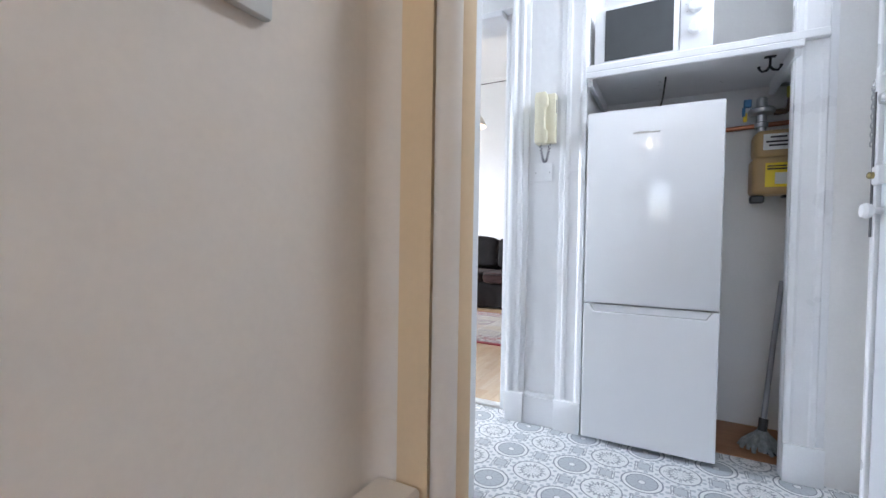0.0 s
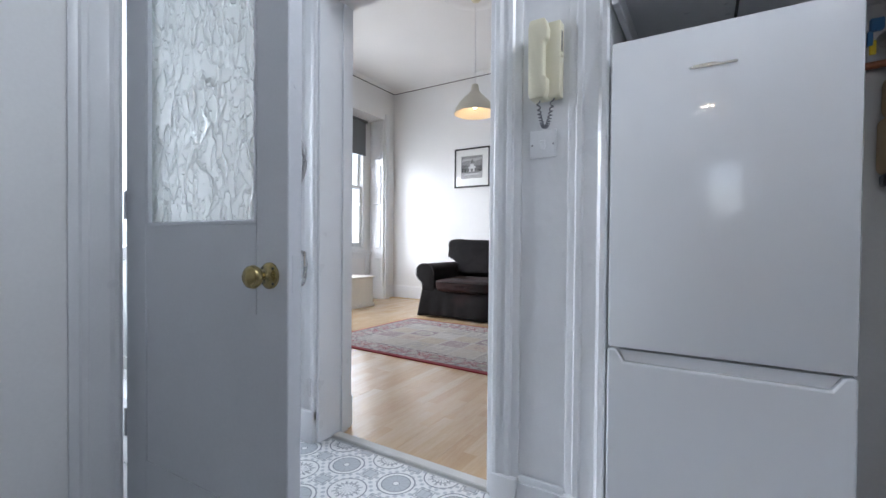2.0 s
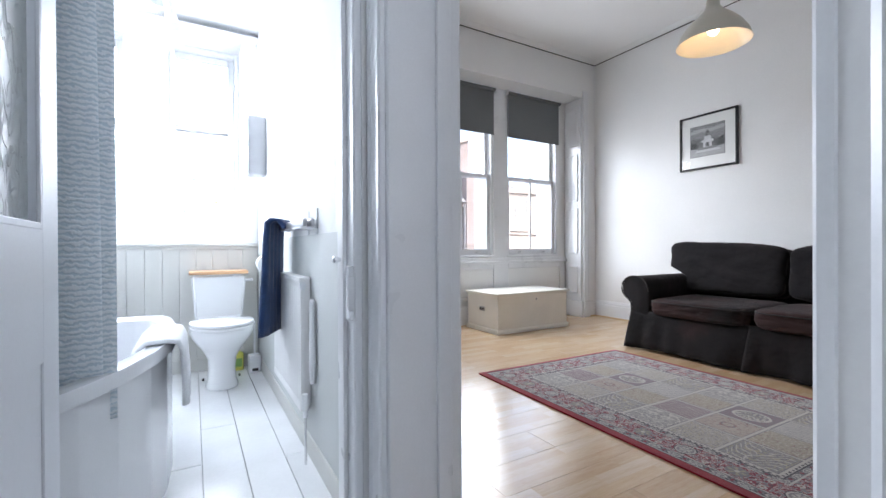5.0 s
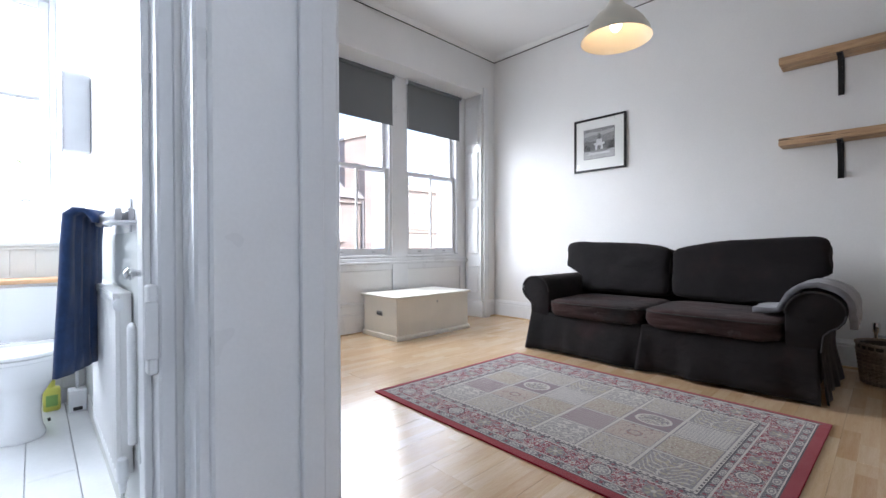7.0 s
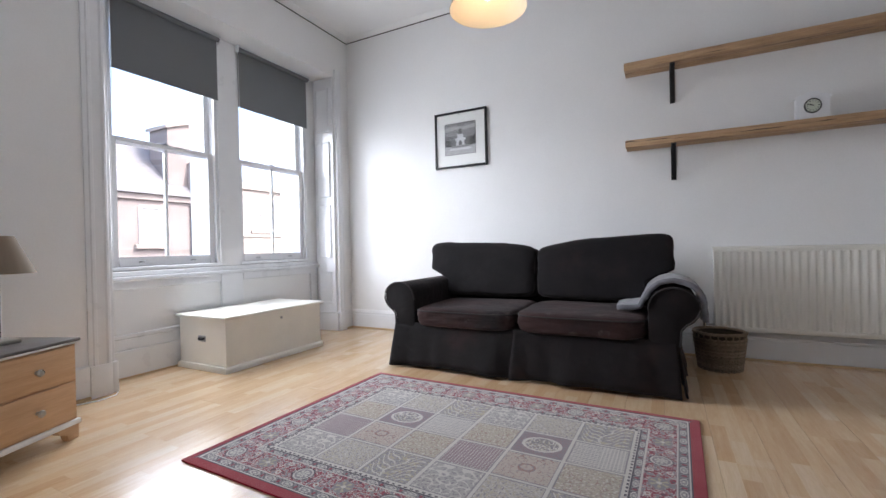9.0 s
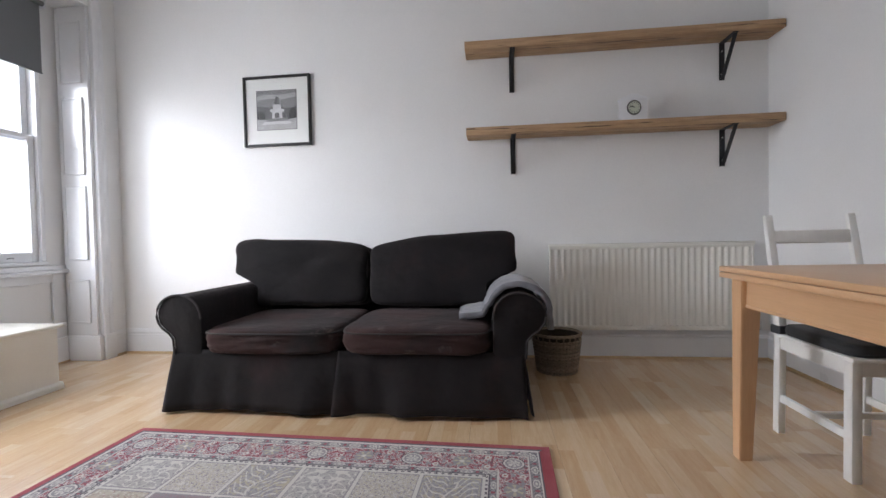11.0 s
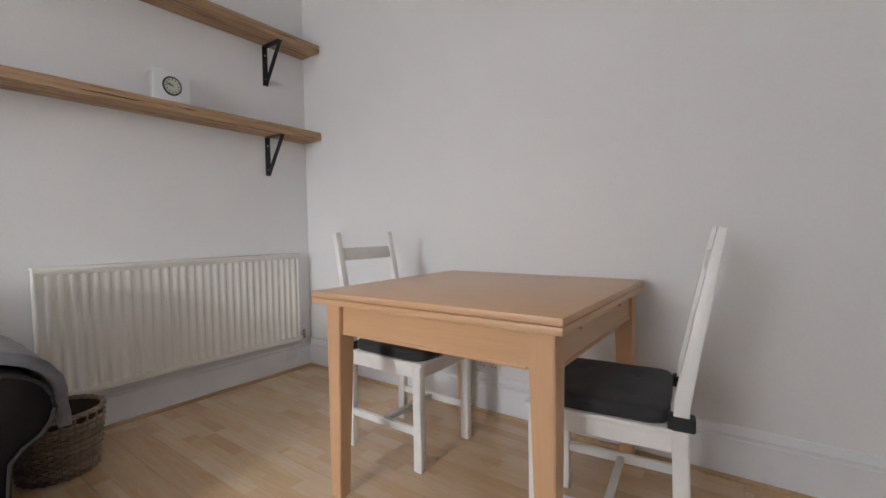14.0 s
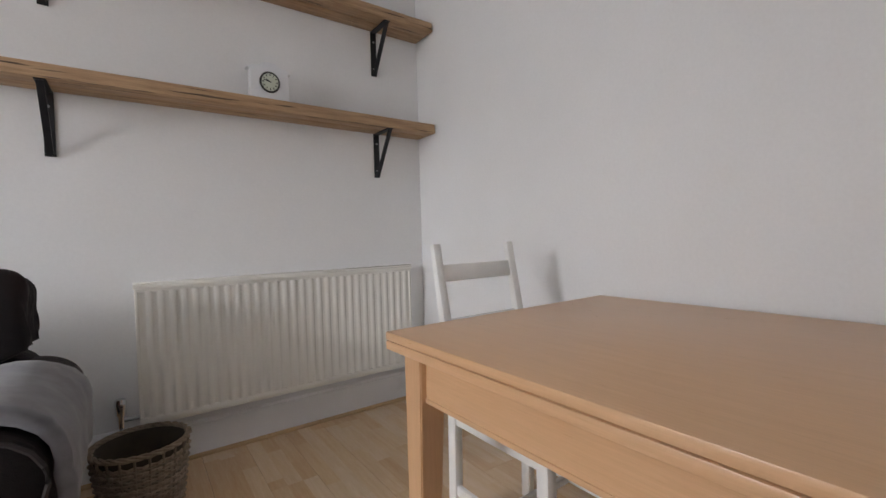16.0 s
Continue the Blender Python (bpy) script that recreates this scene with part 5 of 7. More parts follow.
tube(bm, [(-0.01, -0.01, 0.37), (0.03, -0.01, 0.37), (0.045, -0.01, 0.385), (0.05, -0.01, 0.43), (0.05, -0.01, 0.46), (0.06, -0.01, 0.475), (0.075, -0.01, 0.478)], 0.013, 10)
part("inlet_pipe", bm, plain("pipe_rust", (0.12, 0.07, 0.045), 0.6, 0.5, var=0.3, scale=30), gm)
bm = B()
box(bm, (-0.02, -0.02, 0.482), (0.074, -0.004, 0.495), 0.003)
part("valve_lever", bm, steel, gm)
bm = B()
box(bm, (0.03, -0.028, 0.425), (0.072, -0.022, 0.475), 0.002)
part("tag", bm, plain("tag_olive", (0.42, 0.40, 0.05), 0.5), gm, "yellow-green paper tag")
bm = B()
box(bm, (-0.125, -0.03, 0.40), (-0.095, -0.012, 0.435), 0.003), box(bm, (-0.13, -0.028, 0.36), (-0.118, -0.014, 0.40), 0.002)
part("tap_tag", bm, plain("tag_blue", (0.05, 0.2, 0.42), 0.4), gm, "small blue valve tag")
bm = B()
box(bm, (-0.125, -0.024, 0.335), (-0.11, -0.016, 0.375), 0.002)
part("tap_tag", bm, sticker_yellow, gm, "small yellow valve tag")
bm = B()
tube(bm, [(-0.6, 0.05, 0.318), (-0.2, 0.05, 0.322), (0.02, 0.045, 0.33), (0.072, 0.045, 0.333)], 0.011, 10)
part("copper_pipe", bm, copper, gm, "horizontal copper gas pipe")
bm = B()
box(bm, (-0.088, -0.02, -0.035), (-0.035, 0.03, 0.0), 0.006)
part("outlet", bm, dark_plastic, gm)
bm = B()
box(bm, (0.03, -0.02, -0.012), (0.065, 0.03, 0.0), 0.003)
part("outlet", bm, dark_plastic, gm)

# mop and dustpan leaning in the niche
mop = thing("floor_mop", "flat grey mop with a slim grey handle leaning in the niche", "mop", (0.94, 2.72, 0.004))
bm = B()
tube(bm, [(0.0, 0.0, 0.09), (0.045, 0.11, 0.42), (0.085, 0.20, 0.70)], 0.011, 12)
part("handle", bm, plain("pole_grey", (0.28, 0.29, 0.32), 0.35, 0.4), mop)
for i in range(26):
    a = i / 26 * math.tau
    w = 1.0 + 0.35 * math.sin(i * 2.3)
    bm = B()
    tube(bm, [(0.0, 0.0, 0.10), (0.022 * math.cos(a), 0.020 * math.sin(a), 0.07), (0.052 * w * math.cos(a + 0.1), 0.042 * w * math.sin(a), 0.03), (0.066 * w * math.cos(a + 0.2), 0.05 * w * math.sin(a + 0.2), 0.009)], [0.006, 0.009, 0.010, 0.007], 6)
    part("strand", bm, plain("mop_fibre", (0.24, 0.26, 0.26), 0.9, var=0.3, scale=60), mop)
bm = B()
rod(bm, (0.0, 0.0, 0.085), (0.006, 0.012, 0.135), 0.017)
part("socket", bm, dark_plastic, mop)
dp = thing("dustpan", "dark grey dustpan lying in the niche corner", "dustpan", (1.0, 2.74, 0.004))
bm = B()
prism(bm, [(-0.05, 0.0), (0.05, 0.0), (0.05, 0.05), (0.03, 0.05), (0.02, 0.012), (-0.05, 0.006)], "y", -0.05, 0.05, 0.003)
part("pan", bm, cushion_grey, dp)
bm = B()
tube(bm, [(0.04, 0, 0.045), (0.045, 0.0, 0.075), (0.046, 0.0, 0.10)], 0.008)
part("handle", bm, cushion_grey, dp)

# entry phone and switch on the pier
ph = thing("entry_phone", "cream wall entry phone with a coiled grey cord", "intercom", (0.0865, 2.518, 1.31))
ph.scale = (0.88, 1, 1)
bm = B()
box(bm, (-0.03, -0.04, 0.005), (0.024, 0.0, 0.228), 0.006, 2)
part("base", bm, phone_cream, ph)
bm = B()
prism(bm, [(-0.072, 0.0), (-0.02, 0.0), (-0.012, 0.02), (-0.012, 0.06), (-0.024, 0.066), (-0.024, 0.166), (-0.012, 0.172), (-0.010, 0.20), (-0.02, 0.232), (-0.072, 0.232), (-0.078, 0.21), (-0.076, 0.02)], "y", -0.068, -0.012, 0.006)
part("handset", bm, phone_cream, ph)
bm = B()
box(bm, (0.0225, -0.03, 0.14), (0.0248, -0.018, 0.20), 0.0005)
part("side_slot", bm, plain("slot_grey", (0.12, 0.12, 0.11), 0.6), ph)
bm = B()
box(bm, (0.021, -0.034, 0.122), (0.028, -0.014, 0.132), 0.002)
part("call_button", bm, phone_cream, ph)
bm = B()
cord = []
for k in range(121):
    u = k / 120
    c = Vector((-0.05 + 0.045 * u, -0.04 + 0.012 * u, -0.085 * math.sin(u * math.pi) ** 0.7 + 0.004))
    cord.append(c + Vector((0.006 * math.cos(k * 1.05), 0.006 * math.sin(k * 1.05), 0)))
tube(bm, cord, 0.0022, 5)
part("coiled_cord", bm, grey_cord, ph, "coiled grey cord")
sw = thing("light_switch", "white square light switch under the entry phone", "switch", (0.046, 2.518, 1.186))
bm = B()
box(bm, (-0.042, -0.0045, -0.040), (0.042, 0.0, 0.044), 0.002, 2)
part("plate", bm, gloss_white, sw)
bm = B()
box(bm, (-0.008, -0.0068, -0.014), (0.008, -0.004, 0.014), 0.0015)
part("rocker", bm, gloss_white, sw)
for s in (-1, 1):
    bm = B()
    rod(bm, (s * 0.033, -0.0042, 0), (s * 0.033, -0.0053, 0), 0.0032, n=10)
    part("screw", bm, steel, sw)
# raised paper between the architraves
bm = B()
nx, nz = 24, 300
vs = [[bm.verts.new((-0.02 + 0.145 * i / nx, 2.5185 - 0.0016 * max(0, noise.noise(Vector((i * 0.42, j * 0.21, 2.0))) + 0.25 * noise.noise(Vector((i, j * 0.6, 5.0)))), 0.15 + 2.2 * j / nz)) for j in range(nz + 1)] for i in range(nx + 1)]
for i in range(nx):
    for j in range(nz):
        bm.faces.new((vs[i][j], vs[i + 1][j], vs[i + 1][j + 1], vs[i][j + 1]))
structure("wall_paper_strip", bm, gloss_white, "white painted embossed paper between architraves", 80)

# front door with its locks
fd = thing("door_3", "white panelled front door with chain and rim locks", "door", (1.185, 2.435, 0), 0, kind="structure")
bm = B()
box(bm, (0.0, -0.80, 0.008), (0.045, 0.0, 2.03), 0.003)
part("door_leaf", bm, door_paint, fd)
for y0, y1, z0, z1 in ((-0.36, -0.13, 0.13, 0.66), (-0.36, -0.13, 0.92, 1.9), (-0.70, -0.44, 0.13, 0.66), (-0.70, -0.44, 0.92, 1.9)):
    bm = B()
    for lo, hi in (((-0.008, y0, z0), (0.001, y0 + 0.018, z1)), ((-0.008, y1 - 0.018, z0), (0.001, y1, z1)), ((-0.008, y0 + 0.018, z0), (0.001, y1 - 0.018, z0 + 0.018)), ((-0.008, y0 + 0.018, z1 - 0.018), (0.001, y1 - 0.018, z1))):
        box(bm, lo, hi, 0.004)
    part("panel_moulding", bm, door_paint, fd)
bm = B()
lathe(bm, [(0, 0.022), (0.014, 0.022), (0.018, 0.016), (0.024, 0.006), (0.026, 0.0)], (0.0, -0.03, 1.345), 20, (-1, 0, 0))
part("lock_cylinder", bm, chrome, fd, "chrome night latch cylinder")
bm = B()
box(bm, (-0.026, -0.055, 1.07), (0.0, 0.0, 1.13), 0.005, 2)
nl = part("rim_lock", bm, gloss_white, fd, "white rim lock with brass snib")
bm = B()
lathe(bm, [(0.011, 0), (0.011, 0.012), (0.007, 0.016), (0, 0.016)], (-0.026, -0.02, 1.10), 14, (-1, 0, 0))
part("snib", bm, brass, nl)
bm = B()
lathe(bm, [(0.012, 0.0), (0.010, 0.022), (0.022, 0.03), (0.026, 0.042), (0.020, 0.054), (0, 0.057)], (0.0, -0.022, 0.985), 22, (-1, 0, 0))
part("door_knob", bm, gloss_white, fd, "white round door knob")
bm = B()
lathe(bm, [(0.012, 0.0), (0.010, 0.012), (0.018, 0.018), (0.019, 0.026), (0, 0.03)], (0.0, -0.19, 0.81), 20, (-1, 0, 0)), box(bm, (-0.006, -0.22, 0.75), (0.0, -0.16, 0.86), 0.003)
part("rim_latch", bm, gloss_white, fd)
ch = []
bm = B()
for k in range(14):
    z = 1.415 - k * 0.0155
    a = k % 2
    ring = [(-0.014 + (0.0045 * math.cos(q * math.tau / 10) if a else 0), 0.045 + (0 if a else 0.0045 * math.cos(q * math.tau / 10)), z + 0.0105 * math.sin(q * math.tau / 10)) for q in range(11)]
    tube(bm, ring, 0.0024, 5)
part("door_chain", bm, steel, fd, "steel security chain hanging down")
bm = B()
box(bm, (-0.012, 0.03, 1.40), (0.004, 0.055, 1.43), 0.003), box(bm, (-0.008, -0.11, 1.425), (0.0, 0.04, 1.437), 0.003)
part("chain_holder", bm, gloss_white, fd)
bm = B()
box(bm, (1.172, 2.440, 0.0), (1.189, 2.47, 2.05), 0.003), box(bm, (1.172, 1.62, 2.035), (1.189, 2.47, 2.07), 0.003)
structure("trim_front_door_frame", bm, gloss_white, "white painted front door frame")
bm = B()
box(bm, (1.168, 2.452, 0.90), (1.1715, 2.468, 1.38), 0.001)
whole("strike_strip", bm, plain("strip_dark", (0.12, 0.12, 0.13), 0.5, 0.5), "dark steel strike strip on the door frame", "lock strip")

# lobby: a spotlight bar that is switched on, behind the start of the walk
sb = thing("spotlight_bar", "white ceiling spotlight bar with two lit bulbs", "ceiling light", (0.44, -0.02, 2.62))
bm = B()
box(bm, (-0.16, -0.03, -0.025), (0.16, 0.03, 0.0), 0.006, 2)
part("bar", bm, gloss_white, sb)
for x in (-0.06, 0.06):
    bm = B()
    rod(bm, (x, 0, -0.025), (x, 0.01, -0.12), 0.007), lathe(bm, [(0.012, 0), (0.03, 0.02), (0.034, 0.08), (0.031, 0.08), (0.026, 0.022), (0, 0.01)], (x, 0.01, -0.11), 20, (0, 0.35, -0.94))
    hd = part("spot_head", bm, gloss_white, sb)
    bm = B()
    rod(bm, (x, 0.030, -0.165), (x, 0.044, -0.205), 0.008, n=12), ball(bm, (x, 0.046, -0.212), 0.022)
    part("bulb", bm, LOBBY_BULB, hd)

# painted board on the lobby wall
bm = B()
box(bm, (0.1705, 0.10, 1.114), (0.184, 0.862, 1.26), 0.004, 2)
whole("wall_board", bm, dado_grey, "pale grey painted board on the lobby wall", "wall board")


# ---------- bathroom ----------
bm = B()
box(bm, (-3.5995, 1.235, 0.0), (-3.586, 2.455, 0.905))
dado = structure("wall_bath_dado", bm, panel_grey, "grey painted tongue-and-groove dado backing")
for k in range(13):
    y0 = 1.235 + k * 0.1017
    bm = B()
    box(bm, (-3.586, y0 + 0.0006, 0.09), (-3.576, min(2.568, y0 + 0.1011), 0.905), 0.0022)
    p = part("board", bm, panel_grey, dado)
bm = B()
box(bm, (-3.598, 1.235, 0.905), (-3.555, 2.568, 0.93), 0.006, 2), box(bm, (-3.586, 1.235, 0.885), (-3.566, 2.568, 0.905), 0.004)
structure("trim_dado_rail", bm, panel_grey, "grey dado rail shelf over the boards")
bm = B()
box(bm, (-3.576, 2.555, 0.0), (-1.21, 2.5697, 0.09), 0.003)
structure("baseboard_bath", bm, panel_grey, "grey painted bathroom skirting")
bm = B()
box(bm, (-3.576, 2.5625, 0.09), (-1.215, 2.5697, 0.948))
structure("wall_bath_dado_north", bm, dado_grey, "pale grey painted lower wall")

# toilet
wc = thing("toilet", "white ceramic close-coupled toilet with a lid", "toilet", (-3.10, 2.29, 0))
bm = B()
lathe(bm, [(0.0, 0.0), (0.094, 0.0), (0.096, 0.015), (0.084, 0.05), (0.078, 0.12), (0.084, 0.2), (0.12, 0.27), (0.165, 0.33), (0.182, 0.38), (0.18, 0.395), (0.0, 0.395)], (0, 0, 0), 36)
for v in bm.verts:
    v.co.x = v.co.x * 1.22 + (0.02 if v.co.z > 0.25 else -0.05 * (0.25 - v.co.z) * 4)
part("bowl", bm, ceramic, wc)
for z0, z1, s, nm in ((0.396, 0.415, 1.0, "seat"), (0.417, 0.437, 0.99, "lid")):
    bm = B()
    pts = [(0.03 + 0.225 * s * math.cos(a) * (1.0 if math.cos(a) > 0 else 0.92), 0.185 * s * math.sin(a)) for a in [k * math.tau / 40 for k in range(40)]]
    prism(bm, pts, "z", z0, z1, 0.006)
    part(nm, bm, ceramic, wc)
bm = B()
b = bmesh.new()
bmesh.ops.create_cube(b, size=1)
for v in b.verts:
    w = 0.175 if v.co.z > 0 else 0.148
    v.co = Vector((-0.375 + v.co.x * 0.17, v.co.y * w * 2, 0.395 + (v.co.z + 0.5) * 0.315))
bmesh.ops.bevel(b, geom=b.edges[:], offset=0.018, segments=3, affect="EDGES")
merged(bm, b)
part("cistern", bm, ceramic, wc)
bm = B()
box(bm, (-0.475, -0.185, 0.711), (-0.275, 0.185, 0.735), 0.006, 2)
part("cistern_lid", bm, beech_y, wc, "varnished wooden cistern lid")
bm = B()
rod(bm, (-0.31, 0.165, 0.665), (-0.31, 0.215, 0.665), 0.012), box(bm, (-0.318, 0.2, 0.66), (-0.26, 0.214, 0.676), 0.004)
part("flush_lever", bm, gloss_white, wc)
for s in (-1, 1):
    bm = B()
    rod(bm, (-0.08, s * 0.10, 0.045), (-0.08, s * 0.112, 0.047), 0.009, n=12)
    part("bolt_cap", bm, dark_plastic, wc)

# washbasin on a pedestal
wb = thing("washbasin", "white ceramic washbasin on a pedestal", "sink", (-3.33, 1.45, 0))
wb.scale = (1, 0.78, 1)
bm = B()
pts = [(-0.24, -0.27), (-0.24, 0.27)] + [(-0.05 + 0.28 * math.cos(a), 0.27 * math.sin(a)) for a in [radians(90 - k * 12) for k in range(16)]]
rings = []
for z, s in ((0.60, 0.45), (0.64, 0.7), (0.69, 0.9), (0.745, 1.0), (0.76, 1.0), (0.765, 0.985), (0.765, 0.86), (0.74, 0.80), (0.68, 0.6), (0.655, 0.2)):
    rings.append([bm.verts.new((-0.02 + (x + 0.02) * s, y * s, z)) for x, y in pts])
for a, c in zip(rings, rings[1:]):
    for k in range(len(pts)):
        bm.faces.new((a[k], a[(k + 1) % len(pts)], c[(k + 1) % len(pts)], c[k]))
bm.faces.new(rings[0][::-1]), bm.faces.new(rings[-1])
part("basin", bm, ceramic, wb)
bm = B()
lathe(bm, [(0.11, 0.0), (0.115, 0.02), (0.085, 0.1), (0.075, 0.4), (0.1, 0.58), (0.12, 0.64)], (-0.06, 0, 0), 28, close=True)
part("pedestal", bm, ceramic, wb)
for s in (-1, 1):
    bm = B()
    rod(bm, (-0.19, s * 0.12, 0.765), (-0.19, s * 0.12, 0.82), 0.013), tube(bm, [(-0.19, s * 0.12, 0.80), (-0.14, s * 0.12, 0.82), (-0.10, s * 0.12, 0.80)], 0.009), ball(bm, (-0.19, s * 0.12, 0.835), 0.02)
    part("tap", bm, chrome, wb)

# shower bath with a bowed front
bt = thing("bathtub", "white acrylic bathtub with a bowed front panel", "bathtub", (0, 0, 0))
front = [(-2.63, 1.245), (-2.63, 1.93), (-2.60, 2.005), (-2.50, 2.04), (-2.3, 2.065), (-2.1, 2.075), (-1.9, 2.065), (-1.7, 2.03), (-1.5, 1.965), (-1.36, 1.90), (-1.275, 1.85), (-1.275, 1.245)]
cx, cy = -1.95, 1.62
bm = B()
prism(bm, [(cx + (x - cx) * 0.985, cy + (y - cy) * (0.955 if y > 1.3 else 1.0)) for x, y in front], "z", 0.0, 0.52, 0.004)
bm.faces.ensure_lookup_table()
tops = [f for f in bm.faces if f.normal.z > 0.9]
bmesh.ops.delete(bm, geom=tops, context="FACES")
part("panel", bm, acrylic, bt)
bm = B()
loops = []
for s, z in ((1.0, 0.515), (1.0, 0.545), (0.99, 0.556), (0.90, 0.556), (0.87, 0.545), (0.82, 0.35), (0.74, 0.18), (0.55, 0.15)):
    loops.append([bm.verts.new((cx + (x - cx) * s, cy + (y - cy) * (s if s > 0.95 else s * 0.97), z)) for x, y in front])
for a, c in zip(loops, loops[1:]):
    for k in range(len(front)):
        bm.faces.new((a[k], a[(k + 1) % len(front)], c[(k + 1) % len(front)], c[k]))
bm.faces.new(loops[-1])
part("tub", bm, acrylic, bt, smooth=50)


def hanging(name, label, cat, pts, width, along, material, thick, fold=0.006, seed=0.0, n=16):
    """A cloth over a rail: a side outline carried across its width with soft folds."""
    bm = B()
    rows = []
    for i, p in enumerate(pts):
        t = i / (len(pts) - 1)
        row = []
        for j in range(n + 1):
            u = j / n - 0.5
            w = fold * math.sin(j * 1.7 + seed + i * 0.25) * (0.4 + abs(t - 0.5) * 2)
            v = Vector(p) + Vector(along) * (u * width * (1 - 0.12 * math.sin(t * 3))) + Vector((along[1], along[0], 0)) * w
            row.append(bm.verts.new(v))
        rows.append(row)
    for a, c in zip(rows, rows[1:]):
        for j in range(n):
            bm.faces.new((a[j], a[j + 1], c[j + 1], c[j]))
    ob = whole(name, bm, material, label, cat, smooth=80)
    md = ob.modifiers.new("thick", "SOLIDIFY")
    md.thickness, md.offset = thick, 0
    return ob


terry_white = plain("terry_white", (0.80, 0.81, 0.83), 0.95, var=0.05, scale=30, grain=500, relief=0.9, sheen=0.3)
terry_navy = plain("terry_navy", (0.018, 0.045, 0.13), 0.95, var=0.25, scale=40, grain=500, relief=0.9, sheen=0.15)
hanging("bath_towel", "white towel folded over the bath edge", "towel", [(-1.98, 1.95, 0.50), (-1.98, 1.962, 0.545), (-1.98, 1.985, 0.566), (-1.98, 2.05, 0.568), (-1.98, 2.085, 0.560), (-1.98, 2.098, 0.53), (-1.98, 2.102, 0.47), (-1.98, 2.106, 0.40), (-1.98, 2.108, 0.34)], 0.42, (1, 0, 0), terry_white, 0.014, 0.005)

# shower curtain on a rail
crt = thing("shower_curtain", "pale blue textured shower curtain drawn back on its rail", "shower curtain", (0, 0, 0))
m, nt, b = nodes_of("curtain_cloth")
v = coords(nt)
wv = nt.nodes.new("ShaderNodeTexWave")
wv.wave_type, wv.bands_direction = "BANDS", "Z"
wv.inputs["Scale"].default_value, wv.inputs["Distortion"].default_value, wv.inputs["Detail Scale"].default_value = 22, 5.0, 2.5
nt.links.new(v, wv.inputs[0])
nt.links.new(ramp(nt, wv.outputs["Fac"], [(0.2, (0.56, 0.66, 0.72)), (0.55, (0.78, 0.83, 0.86))]), b.inputs["Base Color"])
b.inputs["Roughness"].default_value = 0.6
b.inputs["Transmission Weight"].default_value = 0.0
b.inputs["Subsurface Weight"].default_value = 0.0
bump(nt, b, wv.outputs["Fac"], 0.5, 0.004)
bm = B()
nU, nV = 120, 24
vs = [[bm.verts.new((-1.30 - 0.16 * i / nU - 0.02 * math.sin(j / nV * 2), 1.42 + 0.53 * i / nU + 0.035 * math.sin(i / nU * math.tau * 6) * (0.5 + 0.5 * j / nV), 2.03 - 1.6 * j / nV)) for j in range(nV + 1)] for i in range(nU + 1)]
for i in range(nU):
    for j in range(nV):
        bm.faces.new((vs[i][j], vs[i + 1][j], vs[i + 1][j + 1], vs[i][j + 1]))
c = part("curtain", bm, m, crt, smooth=80)
c.modifiers.new("thick", "SOLIDIFY").thickness = 0.003
bm = B()
tube(bm, [(-1.262, 1.235, 2.05), (-1.28, 1.45, 2.05), (-1.36, 1.72, 2.05), (-1.46, 1.96, 2.05), (-1.65, 2.03, 2.05), (-2.63, 2.03, 2.05), (-3.595, 2.03, 2.05)], 0.011, 12)
part("rail", bm, chrome, crt)
for k in range(8):
    bm = B()
    u = k / 7
    tube(bm, [(-1.30 - 0.16 * u, 1.42 + 0.53 * u + 0.016 * math.cos(a), 2.045 + 0.018 * math.sin(a)) for a in [q * math.tau / 12 for q in range(13)]], 0.002, 5)
    part("ring", bm, chrome, crt)

# radiator and rail on the north wall
br = radiator("bathroom_radiator", "white ribbed panel radiator below the towel rail", 0.68, 0.205, 0.765, radiator_white, (-2.20, 2.5625, 0), 0)
br.scale = (1, 0.68, 1)
bm = B()
rod(bm, (0.33, -0.05, 0.225), (0.375, -0.05, 0.225), 0.009), rod(bm, (0.375, -0.05, 0.0), (0.375, -0.05, 0.21), 0.0075)
part("pipe", bm, chrome, br)
bm = B()
lathe(bm, [(0.013, 0), (0.016, 0.03), (0.022, 0.035), (0.022, 0.085), (0.016, 0.095), (0, 0.096)], (0.375, -0.05, 0.195))
part("valve", bm, gloss_white, br, "white thermostatic radiator valve")
bm = B()
rod(bm, (0.335, -0.056, 0.735), (0.365, -0.056, 0.735), 0.019), rod(bm, (0.365, -0.056, 0.735), (0.368, -0.056, 0.735), 0.008)
part("end_plug", bm, gloss_white, br)
bm = B()
rod(bm, (0.42, -0.022, 0.345), (0.42, -0.022, 0.672), 0.017), ball(bm, (0.42, -0.022, 0.672), 0.017, n=12)
part("pipe_cover", bm, gloss_white, br)
tr = thing("towel_rail", "grey swivel towel rail with wall plates", "towel rail", (-1.90, 2.569, 1.0))
for x in (-0.02, 0.15 - 0.02):
    bm = B()
    box(bm, (x - 0.008, -0.006, -0.055), (x + 0.008, 0.0, 0.055), 0.003)
    part("wall_plate", bm, gloss_white, tr)
for dy in (0.0, -0.03):
    bm = B()
    box(bm, (-0.40, -0.03 + dy, -0.022), (0.135, -0.012 + dy, 0.012), 0.006, 2), rod(bm, (-0.40, -0.021 + dy, -0.024), (-0.40, -0.021 + dy, 0.014), 0.012)
    part("arm", bm, plain("satin_grey", (0.42, 0.42, 0.44), 0.35, 0.5), tr)
bm = B()
box(bm, (-0.03, -0.07, -0.03), (0.14, -0.002, -0.022), 0.002)
part("bracket", bm, gloss_white, tr)
